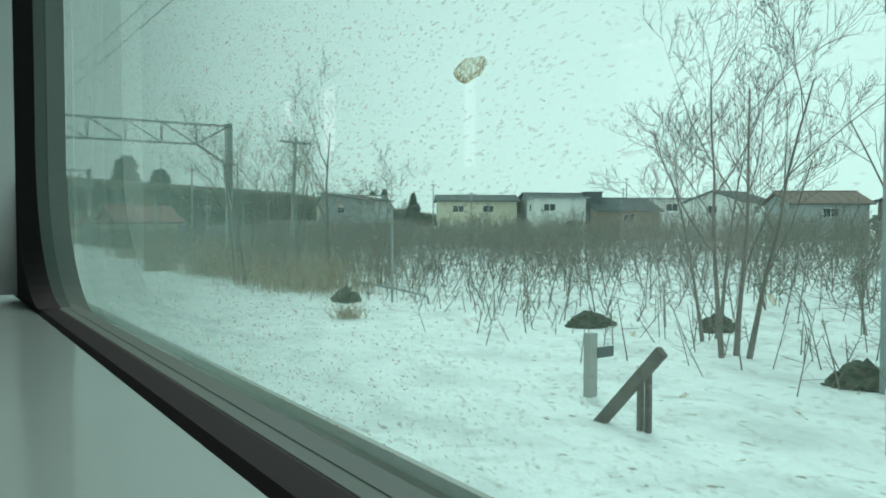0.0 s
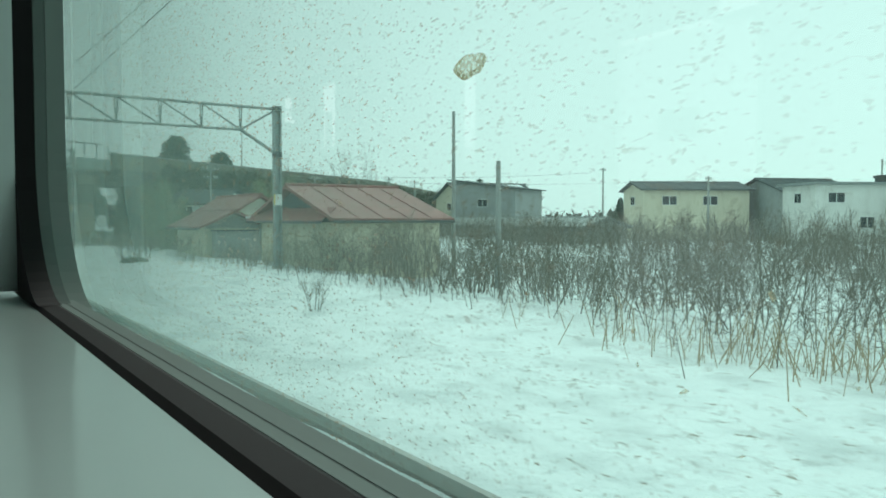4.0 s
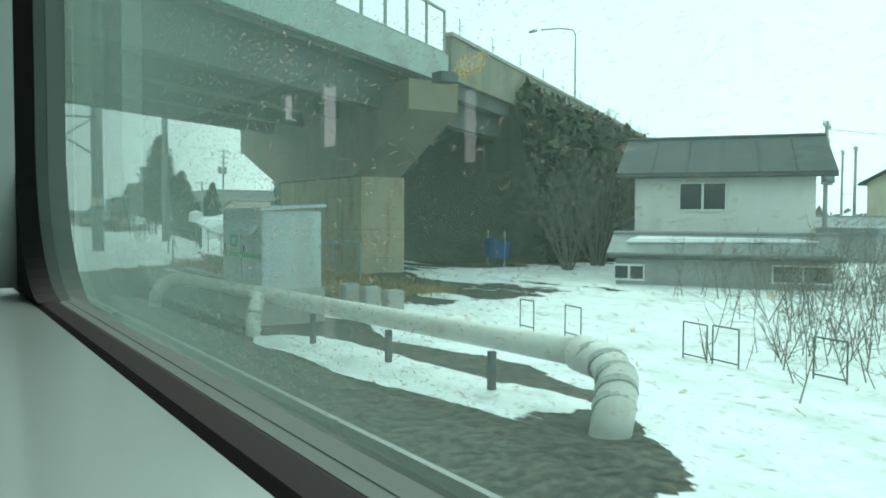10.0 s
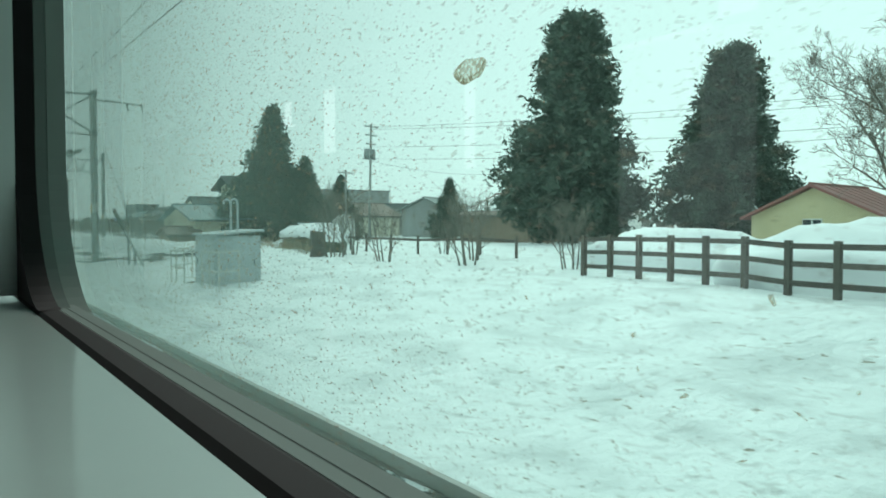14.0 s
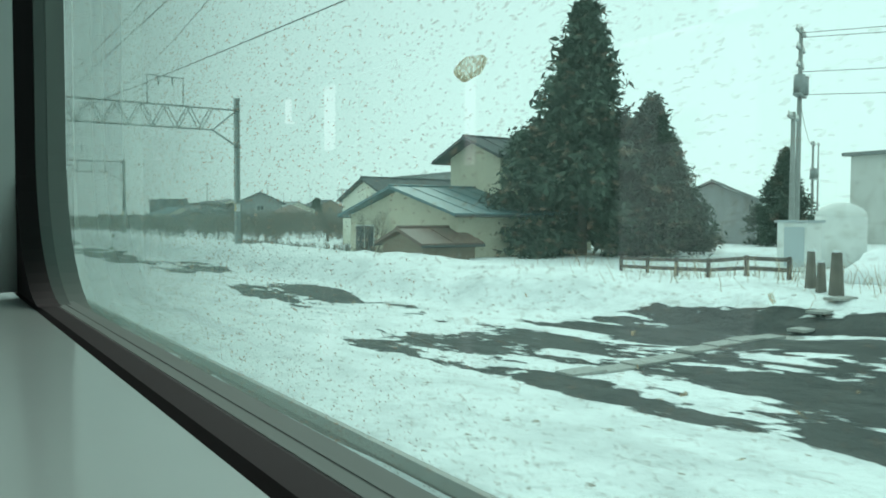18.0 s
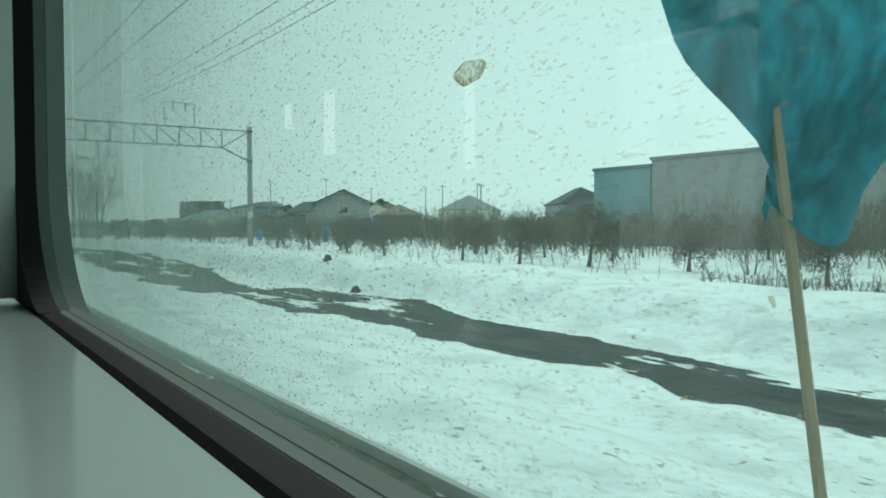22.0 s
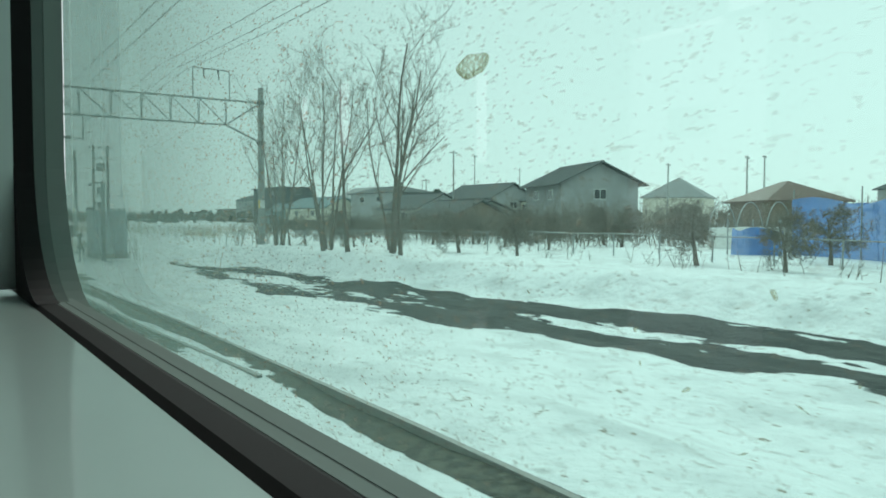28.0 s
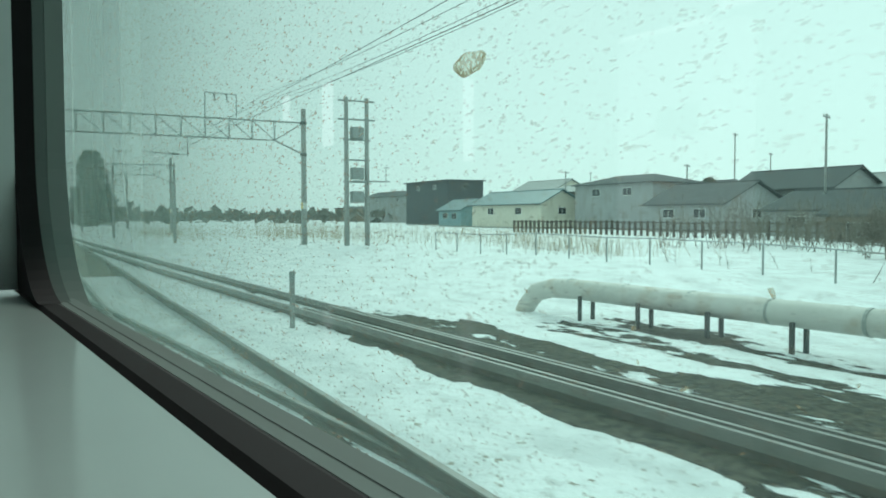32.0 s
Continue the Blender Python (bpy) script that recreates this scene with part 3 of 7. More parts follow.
    for k in range(0, 69):
        s = PITCH * k + 1.0
        x, y, h = on_line(s)
        for name, me in (*meshes.items(), ("window_pane", pane)):
            ob = new(name, me)
            if name == "window_pane":
                xm, ym, hm = on_line(s - PITCH / 2)
                xe, ye, he = on_line(s - PITCH)
                ob.matrix_basis = pose(x, y, 0, 0, 0, math.degrees(math.atan2(-(x - xe), y - ye)))
                ob.visible_shadow = False
            else:
                ob.matrix_basis = pose(x, y, 0, 0, 0, math.degrees(h))
            ob.parent = side
            if name == "window_pane" and k == 0:
                tagged(ob, "mud-spattered green tinted window glass")
    # unseen far wall, ceiling and floor, added to darken what the glass reflects
    far = thing("wall_far_side", (0, 0, 0), "unseen plain grey carriage lining with tall openings placed for reflections in the glass", "train wall", kind="structure")
    part("lining_foot", swept(rect(-2.66, -2.6, .9, .97), s0, s1), lining, far)
    part("lining_top", swept(rect(-2.66, -2.6, 3.2, 3.3), s0, s1), lining, far)
    # openings are placed so that the window glass mirrors bright strips
    # panels between the openings of one bay: from, to, lower and upper edge
    bay = ((1.0, 1.31, .97, 1.03), (1.0, 1.31, 1.34, 2.64), (1.31, 1.84, .97, 3.2), (1.84, 1.95, .97, 2.9), (1.95, 2.19, 2.9, 2.93), (2.19, 2.77, 2.93, 3.2),
           (2.77, 3.95, .97, 3.2), (3.95, 4.12, .97, 2.39), (3.95, 4.12, 2.95, 3.2), (4.12, 1.0 + PITCH, .97, 3.2))
    # added fins, unseen, blocking further openings' reflections along the wall: place, depth, lower and upper edge
    fins = ((.6, .19, 2.5, 3.2), (.6, .19, 1.0, 1.5), (1.62, .48, .97, 2.9), (1.44, .2, 2.9, 3.2), (3.6, .18, 2.3, 3.1))
    for k in range(-1, 69):
        s = PITCH * k
        for u0, u1, z0, z1 in bay:
            part("panel", swept(rect(-2.65, -2.61, z0, z1), s + u0, s + u1, (u1 - u0) / (4 if u1 > 5 else 1)), lining, far)
        for u, d, z0, z1 in fins:
            part("fin", swept(rect(-2.61, -2.61 + d, z0, z1), s + u, s + u + .02, .02), lining, far)
        bm = bmesh.new()
        for uc, su in ((1.95, 1), (2.77, -1)):
            for zc, sz in ((.97, 1), (2.9, -1)):
                rim = [(uc, zc)] + [(uc + su * .13 * (1 - math.sin(math.pi / 2 * i / 5)), zc + sz * .13 * (1 - math.cos(math.pi / 2 * i / 5))) for i in range(6)]
                bm.faces.new([bm.verts.new((*on_line(s + u, -2.63)[:2], z)) for u, z in rim])
        part("opening_corner", bm, lining, far)
        # unseen pane, added only to weaken the opening's mirrored brightness
        tp = part("opening_dimmer", swept(rect(-2.633, -2.627, .97, 2.9), s + 1.95, s + 2.77, .82), tinted_pane, far, "added grey pane dimming the opening's reflection")
        tp.visible_shadow = False
        part("sticker", swept(rect(-2.64, -2.62, 2.41, 2.55), s + 2.27, s + 2.5, .23), sticker_brown, far, "small brown notice in the opening")
    tagged(new("ceiling", finish("ceiling", swept([(-2.66, 3.3), (.15, 3.3), (-.1, 3.55), (-2.4, 3.55)], s0, s1), body_paint)), "unseen pale carriage roof and ceiling keeping the glass reflections dark", "train ceiling", kind="structure")
    tagged(new("floor", finish("floor", swept(rect(-2.6, .1, .9, 1.0), s0, s1), lining)), "unseen plain grey carriage floor closing the carriage below", "train floor", kind="structure")


build_train()

# ---- tracks ----


def side_middle(y):
    """Middle of the side track at y."""
    right, left = (np.interp(y, [q[0] for q in SIDE_RAILS[k]], [q[1] for q in SIDE_RAILS[k]]) for k in (0, 2))
    return float(right + left) / 2, y


def track(name, rails, sleepers, label, n_parts=0):
    tr = thing(name, (0, 0, 0), label, "railway track", kind="structure")
    for bm_web, bm_head in rails:
        r = part("rail", bm_web, rail_steel, tr, "rusty brown steel rail")
        h = part("rail_head", bm_head, rail_shine, r, "bright worn running surface")
    me = finish("sleeper", bevelled((0, 0, 0), (2.1, .22, .14), .015), sleeper_wood)
    for x, y, a in sleepers:
        ob = new("sleeper", me)
        ob.matrix_basis = pose(x, y, -.085, 0, 0, a)
        ob.parent = tr
    return tr


def straight_rail(x, y0, y1, x1=None):
    out = []
    x1 = x if x1 is None else x1
    for w, z0, z1 in ((.06, -.02, .135), (.066, .1352, .15)):
        bm = bmesh.new()
        v = [bm.verts.new((xx + dx, yy, z)) for yy, xx in ((y0, x), (y1, x1)) for dx, z in ((-w / 2, z0), (w / 2, z0), (w / 2, z1), (-w / 2, z1))]
        for f in ((0, 1, 2, 3), (7, 6, 5, 4), (0, 4, 5, 1), (1, 5, 6, 2), (2, 6, 7, 3), (3, 7, 4, 0)):
            bm.faces.new([v[i] for i in f])
        bmesh.ops.recalc_face_normals(bm, faces=bm.faces[:])
        out.append(bm)
    return out


def poly_rail(path):
    """A rail through (along, right) points."""
    out = []
    for w, z0, z1 in ((.06, -.02, .135), (.066, .1352, .15)):
        bm = bmesh.new()
        rings = [[bm.verts.new((xx + dx, yy, z - .09 * (1 - step(262, 276, yy)))) for dx, z in ((-w / 2, z0 - .1), (w / 2, z0 - .1), (w / 2, z1), (-w / 2, z1))] for yy, xx in path]
        for a, b in zip(rings, rings[1:]):
            for i in range(4):
                bm.faces.new((a[i], b[i], b[(i + 1) % 4], a[(i + 1) % 4]))
        bm.faces.new(rings[0][::-1])
        bm.faces.new(rings[-1])
        bmesh.ops.recalc_face_normals(bm, faces=bm.faces[:])
        out.append(bm)
    return out


def curved_rail(right, s0, s1):
    return [swept(rect(right - w / 2, right + w / 2, z0, z1), s0, s1) for w, z0, z1 in ((.06, -.02, .135), (.066, .1352, .15))]


track("track_own", [straight_rail(-2.02, -60, 520), straight_rail(-.60, -60, 520)], [(-1.31, 345 + .62 * k, 0) for k in range(60)], "single snowbound railway track with brown rails")
track("track_branch", [curved_rail(-1.97, 272, 332), curved_rail(-.53, 272, 332)], [(*on_line(286 + .62 * k, -1.25)[:2], math.degrees(on_line(286 + .62 * k)[2])) for k in range(70)], "railway track branching off in a turnout")
track("track_side", [poly_rail(p) for p in SIDE_RAILS] + [[swept(rect(3.3 - w / 2, 3.3 + w / 2, z0, z1), 318, 345) for w, z0, z1 in ((.06, -.2, .045), (.066, .0452, .06))]], [(*side_middle(299 + .62 * k), 1.5) for k in range(30)] + [(2.5, 117 + .62 * k, 0) for k in range(30)], "railway track in dark ballast with guard rails")

# ---- overhead line ----


def lattice(bm, x0, x1, z_lo, z_hi, y, bay=1.4, r=.03, zig=False):
    """Bracing of a portal beam between its two chords: posts and diagonals, or two planes of plain zigzag."""
    n = max(2, int(abs(x1 - x0) / bay))
    for k in range(n):
        a, b = x0 + (x1 - x0) * k / n, x0 + (x1 - x0) * (k + 1) / n
        if zig:
            for dy, sh in ((-.14, 0), (.14, .1 * (b - a))):
                m = (a + b) / 2
                rod(bm, (a + sh, y + dy, z_hi), (m + sh, y + dy, z_lo), r, n=4)
                rod(bm, (m + sh, y + dy, z_lo), (b + sh, y + dy, z_hi), r, n=4)
        else:
            for dx in (-.05, .05):
                rod(bm, (a + dx, y, z_hi), (a + dx * .3, y, z_lo), r * .8, n=4)
            rod(bm, (a, y, z_lo), (b, y, z_hi), r, n=4)


def portal(x, y, top, z_lo, z_hi, other=-13.0, style="round", trapeze=True, tags=True, over=0.0, x_frame=5.6, hanger=3.4, lean=0.0, girder=True, base=None):
    """A line mast beside the track with its beam across to the mast on the far side."""
    g = (ground_z(x, y) if base is None else base) - .3
    p = thing("line_mast", (x, y, 0), "grey steel and concrete railway mast carrying a lattice beam", "railway mast", "masts along the line")
    r = .17 if style == "round" else .15
    if style == "round":
        part("pole", R((0, 0, g), (0, 0, top), r * 1.15, r * .9, 16), pole_concrete, p, "round grey concrete pole", True)
    else:
        bm = bmesh.new()
        for sx in (-.11, .11):
            box(bm, (sx, 0, (g + top) / 2), (.06, .24, top - g))
        box(bm, (0, 0, (g + top) / 2), (.18, .03, top - g))
        part("pole", bm, steel, p, "grey steel section pole")
    if girder:
        d = other - x
        part("upper_chord", R((0, 0, z_hi), (d, 0, z_hi), .055, n=6), steel, p)
        x_in = -1.4 if style != "round" else -1.9
        part("lower_chord", R((x_in, 0, z_lo), (d - x_in, 0, z_lo), .05, n=6), steel, p)
        bm = bmesh.new()
        lattice(bm, x_in, d - x_in, z_lo, z_hi, 0, 1.35 if style != "zig" else 1.25, .03, style == "zig")
        part("bracing", bm, steel, p, "zigzag lattice of the beam")
        bm = bmesh.new()
        rod(bm, (x_in, -.06, z_lo), (0, -.06, z_lo - .85), .045, n=6)
        rod(bm, (x_in, .06, z_lo), (0, .06, z_lo - .85), .045, n=6)
        rod(bm, (x_in, 0, z_lo), (0, 0, z_hi), .04, n=6)
        part("knee_brace", bm, steel, p)
        part("far_pole", R((d, 0, -.3), (d, 0, top), r * 1.15, r * .9, 12), pole_concrete, p, "", True)
    for zc in (z_lo - .85, z_hi):
        part("clamp", R((0, 0, zc - .09), (0, 0, zc + .09), r * 1.25, n=12), dark_steel, p)
    if tags:
        part("number_plate", B((-.02, -r * 1.12, 2.75), (.26, .015, .42)), white_paint, p, "white number plate")
        part("warning_plate", B((-.13 if style != "round" else -.17, -r * 1.0, 2.75), (.13, .02, .42)), yellow, p, "yellow warning plate")
    if trapeze:
        bm = bmesh.new()
        fx = -x_frame
        for sx in (fx, fx + 1.9):
            rod(bm, (sx, 0, z_hi), (sx, 0, z_hi + 1.55), .035, n=6)
        rod(bm, (fx, 0, z_hi + 1.55), (fx + 1.9, 0, z_hi + 1.5), .035, n=6)
        part("feeder_frame", bm, steel, p, "rectangular steel frame for the feeder wires")
        for sx in (fx + .55, fx + 1.3):
            part("insulator", R((sx, 0, z_hi + 1.5), (sx + .05, 0, z_hi + 1.0), .05, .03, 8), dark_steel, p)
    if hanger is not None and girder:
        hx = hanger - x
        bm = bmesh.new()
        rod(bm, (hx, 0, z_lo), (hx, 0, z_lo - 1.2), .04, n=6)
        rod(bm, (hx, 0, z_lo - 1.1), (hx - 2.6, 0, z_lo - 1.0), .025, n=6)
        rod(bm, (hx + .1, 0, z_lo - .2), (hx + .7, 0, z_lo + .1), .025, n=6)
        part("registration_arm", bm, steel, p)
        part("arm_insulator", R((hx - .5, 0, z_lo - 1.09), (hx - .95, 0, z_lo - 1.07), .06, n=8), dark_steel, p)
    return p


portal(11.15, 33.3, 6.25, 5.35, 6.2, style="flat", trapeze=False, hanger=None)
portal(11.15, 67.2, 6.2, 5.3, 6.15, style="flat", trapeze=False, hanger=2.6)
portal(8.9, 99.3, 6.9, 6.0, 6.85, style="flat", trapeze=False, hanger=1.5, base=.1)
portal(7.15, 140.2, 7.9, 5.9, 6.9, style="zig", trapeze=False, hanger=2.0)
anchor = portal(6.75, 177.4, 8.25, 7.1, 8.05, style="zig", trapeze=False, hanger=2.2)
# the anchor mast: bracket arms, and the plate with its number
part("bracket_arm", R((0, 0, 6.16), (-4.6, 0, 6.4), .04, n=8), steel, anchor)
part("bracket_insulator", R((-1.5, 0, 6.24), (-2.0, 0, 6.265), .075, n=8), dark_steel, anchor)
part("drop_arm", R((-3.4, 0, 6.33), (-3.4, 0, 5.5), .03, n=6), steel, anchor)
part("steady_arm", R((-3.4, 0, 5.52), (-5.6, 0, 5.35), .022, n=6), steel, anchor)
part("feeder_arm", R((0, 0, 7.82), (2.2, 0, 7.72), .04, n=8), steel, anchor)
for q in (1.5, 2.15):
    part("insulator", R((q, 0, 7.74), (q + .08, 0, 7.34), .05, .03, 8), dark_steel, anchor)
words = bpy.data.curves.new("digit", "FONT")
words.body, words.size, words.extrude = "1", .25, .003
digit_mesh = bpy.data.meshes.new_from_object(bpy.data.objects.new("digit", words))
digit_mesh.materials.append(rubber)
for q in (-.12, .0):
    digit = new("digit", digit_mesh)
    digit.matrix_basis = pose(q, -.206, 2.66, 90, 0, 0)
    digit.parent = anchor
    tagged(digit, "black painted digit one")
portal(15.05, 221.0, 9.0, 7.1, 8.3, style="zig", x_frame=4.9, hanger=6.0)
portal(18.55, 268.0, 8.7, 7.2, 8.4, style="round", x_frame=5.6, hanger=9.0)
portal(14.8, 316.6, 9.0, 6.9, 8.2, style="round", x_frame=3.6, hanger=6.0)
portal(12.25, 364.2, 9.0, 6.9, 8.1, style="round", x_frame=6.2, hanger=5.0)
portal(11.0, 411.0, 9.0, 6.9, 8.1, style="round", x_frame=6.2, hanger=5.0)
portal(10.5, 455.0, 9.0, 6.9, 8.1, style="round", x_frame=6.2, hanger=5.0)


def wire(name, pts, r=.012, label="thin black overhead wire"):
    cu = bpy.data.curves.new(name, "CURVE")
    cu.dimensions, cu.bevel_depth, cu.bevel_resolution = "3D", r, 1
    sp = cu.splines.new("POLY")
    sp.points.add(len(pts) - 1)
    for p, q in zip(sp.points, pts):
        p.co = (*q, 1)
    cu.materials.append(wire_mat)
    return tagged(new(name, cu), label, "overhead wire", "wires over the line")


def span(ps, sag, n=8):
    out = []
    for a, b in zip(ps, ps[1:]):
        for k in range(n):
            u = k / n
            out.append(tuple(a[i] + (b[i] - a[i]) * u - (4 * sag * u * (1 - u) if i == 2 else 0) for i in range(3)))
    return out + [ps[-1]]


stations = [-20, 33.3, 67.2, 99.3, 140.2, 177.4, 221, 268, 316.6, 364, 411, 455, 520]
wire("contact_wire", [(3.2 + .15 * (-1) ** k, y, 5.35) for k, y in enumerate(stations)], .008)
wire("messenger_wire", span([(3.2, y, 6.15) for y in stations], .45), .008)
wire("feeder_wire", span([(9.6 if y > 180 else 3.4, y, 9.7 if y > 180 else 7.0) for y in stations if y >= 177], .5))
wire("feeder_wire", span([(10.4, y, 9.6) for y in stations if y >= 221], .5))
wire("feeder_wire", span([(10.9, y, 9.6) for y in stations if y >= 221], .55))

# ---- trees and shrubs ----


class Tubes:
    """Collects tapered tubes and blades in plain lists."""

    def __init__(self):
        self.v, self.f = [], []

    def tube(self, a, b, r0, r1, n=4):
        d = (b - a)
        if d.length < 1e-4:
            return
        u = d.orthogonal().normalized()
        w = d.normalized().cross(u)
        i = len(self.v)
        for p, r in ((a, r0), (b, r1)):
            for k in range(n):
                t = 2 * math.pi * k / n
                self.v.append(p + (u * math.cos(t) + w * math.sin(t)) * r)
        for k in range(n):
            self.f.append((i + k, i + (k + 1) % n, i + n + (k + 1) % n, i + n + k))

    def blade(self, a, b, w):
        i = len(self.v)
        self.v += [a - w, a + w, b]
        self.f.append((i, i + 1, i + 2))

    def quad(self, c, u, w):
        i = len(self.v)
        self.v += [c - u - w * .3, c - u * .2 + w, c + u, c - u * .1 - w]
        self.f.append((i, i + 1, i + 2, i + 3))

    def mesh(self, name, mat, smooth=False):
        me = bpy.data.meshes.new(name)
        me.from_pydata([tuple(p) for p in self.v], [], self.f)
        me.materials.append(mat)
        if smooth:
            me.polygons.foreach_set("use_smooth", [True] * len(me.polygons))
        return me


def rand_dir(rng):
    return Vector((rng.gauss(0, 1), rng.gauss(0, 1), rng.gauss(0, 1))).normalized()


def bare_tree_meshes(seed, height, stems=1, spread=.55, up=.35, depth=4, kids=4, trunk_r=.11, low=.25, lean=.0, thin=.004, reach=1.0, flare=.18):
    """Trunk and crown of a leafless tree, branching over and over into fine twigs."""
    rng = random.Random(seed)
    wood, fine = Tubes(), Tubes()

    def grow(p, d, length, r, level):
        n = 6 if level == 0 else 4 if level < 2 else 3
        seg = length / n
        pts, radii = [p], [r]
        for k in range(n):
            d = (d + rand_dir(rng) * (.10 + .05 * level) + Vector((0, 0, up * .12))).normalized()
            q = p + d * seg
            r1 = r * (.80 if level else .79)
            (wood if level < 2 else fine).tube(p, q, r, r1, 7 if level == 0 else 5 if level == 1 else 3)
            p, r = q, r1
            pts.append(p)
            radii.append(r)
        if level >= depth:
            return
        m = kids + (1 if level == 0 else 0) + (rng.random() < .5)
        for k in range(m):
            u = (low if level == 0 else .2) + (1 - (low if level == 0 else .2)) * (k + rng.random()) / m
            i = min(n - 1, int(u * n))
            a = pts[i].lerp(pts[i + 1], u * n - i)
            side = d.cross(rand_dir(rng)).normalized()
            nd = (d * (1 - spread) + side * spread + Vector((0, 0, up * .4))).normalized()
            grow(a, nd, length * reach * rng.uniform(.42, .68) * (1.05 - .35 * u), max(thin, radii[i] * rng.uniform(.38, .6)), level + 1)

    for k in range(stems):
        a = 2 * math.pi * k / max(1, stems) + rng.random()
        off = Vector((math.cos(a), math.sin(a), 0)) * (.18 * (stems > 1))
        tilt = flare * (stems > 1) * (1 if flare < .2 else rng.uniform(.3, 1.1))
        d = Vector((math.cos(a) * tilt + lean, math.sin(a) * tilt, 1)).normalized()
        grow(off, d, height * rng.uniform(.55, .72), trunk_r * rng.uniform(.75, 1.0), 0)
    return wood.mesh("trunk", bark, True), fine.mesh("crown", twig)


def tree_thing(name, meshes, label, category, group):
    ob = new(name)
    tagged(ob, label, category, group)
    for nm, me in zip(("trunk", "crown"), meshes):
        o = new(nm, me)
        o.parent = ob
    return ob


def planted(proto, places, seed=1):
    """The proto at the first place and copies at the rest: (x, y, scale)."""
    rng = random.Random(seed)
    for k, (x, y, s) in enumerate(places):
        ob = proto if k == 0 else copy_thing(proto, Matrix())
        ob.matrix_basis = pose(x, y, ground_z(x, y) - .08, rng.uniform(-3, 3), rng.uniform(-3, 3), rng.uniform(0, 360)) @ Matrix.Diagonal((s, s, s, 1))


def conifer_meshes(seed, height, radius, clumps=2600, tip=.9, foot=1.0):
    rng = random.Random(seed)
    wood, leaf = Tubes(), Tubes()
    wood.tube(Vector((0, 0, -.2)), Vector((0, 0, height * .95)), height * .022, .02, 8)
    boughs = int(height * 17)
    for k in range(boughs):
        u = (k + rng.random()) / boughs
        z = height * (.06 + .93 * u)
        r = radius * (1 - u) ** tip * rng.uniform(.72, 1.12) * (1 + .18 * math.sin(7 * u + seed)) * min(1, foot + 2.4 * u) + .12
        a = rng.uniform(0, 2 * math.pi)
        d = Vector((math.cos(a), math.sin(a), -.12 + .35 * u))
        b = Vector((0, 0, z)) + d * r
        wood.tube(Vector((0, 0, z)), b, .035, .008, 3)
        m = max(3, int(clumps / boughs * (.35 + r / radius)))
        for j in range(m):
            t = rng.uniform(.15, 1.04)
            c = Vector((0, 0, z)).lerp(b, t) + Vector((rng.gauss(0, .22), rng.gauss(0, .22), rng.gauss(-.05, .24))) * (.5 + .5 * t) * (radius / 3) ** .5
            s = rng.uniform(.11, .27) * (radius / 3) ** .35
            w = rand_dir(rng)
            leaf.quad(c, (d * .6 + rand_dir(rng) * .7).normalized() * s, w * s * .42)
    return wood.mesh("trunk", bark, True), leaf.mesh("crown", needle)


def bamboo_meshes(seed, height, width):
    rng = random.Random(seed)
    wood, leaf = Tubes(), Tubes()
    for k in range(13):
        x, y = rng.gauss(0, width), rng.gauss(0, width)
        h = height * rng.uniform(.65, 1.05)
        d = Vector((x * .10, y * .10, 1)).normalized()
        p = Vector((x, y, -.1))
        for j in range(6):
            q = p + (d + Vector((x, y, 0)) * .02 * j).normalized() * h / 6
            wood.tube(p, q, .025 - .003 * j, .022 - .003 * j, 4)
            for _ in range(14 + 40 * j):
                c = p.lerp(q, rng.random()) + rand_dir(rng) * rng.uniform(.05, .55)
                u = (rand_dir(rng) + Vector((0, 0, -.5))).normalized() * rng.uniform(.05, .10)
                leaf.quad(c, u, rand_dir(rng) * .022)
            p = q
    return wood.mesh("trunk", bark), leaf.mesh("crown", bamboo_leaf)


def stuff(name, t, mat, label, category):
    return tagged(new(name, t.mesh(name, mat)), label, category, kind="stuff")


def reeds(t, rng, x, y, n, rx, ry, h, lean=.3, w=.008):
    for _ in range(n):
        px, py = x + rng.gauss(0, rx), y + rng.gauss(0, ry)
        g = ground_z(px, py) - .05
        hh = h * rng.uniform(.45, 1.1)
        a = Vector((px, py, g))
        mid = a + Vector((rng.gauss(0, lean * .4), rng.gauss(0, lean * .4), hh * .6))
        end = mid + Vector((rng.gauss(0, lean), rng.gauss(0, lean), hh * .35))
        s = rand_dir(rng)
        s.z = 0
        s = s.normalized() * w if s.length > 0 else Vector((w, 0, 0))
        i = len(t.v)
        t.v += [a - s, a + s, mid + s * .8, mid - s * .8, end]
        t.f += [(i, i + 1, i + 2, i + 3), (i + 3, i + 2, i + 4)]


def saplings(t, rng, places, h=1.2, forks=4, r=.012, sprawl=.35, zs=None):
    """Thin bare shoots, each with a few side twigs."""
    for k, (x, y) in enumerate(places):
        g = (ground_z(x, y) if zs is None else zs[k]) - .05
        hh = h * rng.uniform(.5, 1.25)
        p = Vector((x, y, g))
        d = Vector((rng.gauss(0, .3), rng.gauss(0, .3), 1)).normalized()
        top = p + d * hh
        rr = r * rng.uniform(.7, 1.4)
        t.tube(p, top, rr, rr * .35, 3)
        for _ in range(forks):
            u = rng.uniform(.2, .95)
            a = p.lerp(top, u)
            b = a + (d * .6 + rand_dir(rng) * .8).normalized() * hh * sprawl * (1.15 - u)
            t.tube(a, b, rr * .5, rr * .2, 3)
            c = a.lerp(b, .6)
            t.tube(c, c + (d * .5 + rand_dir(rng) * .9).normalized() * hh * sprawl * .35, rr * .3, rr * .15, 3)


# ---- houses ----


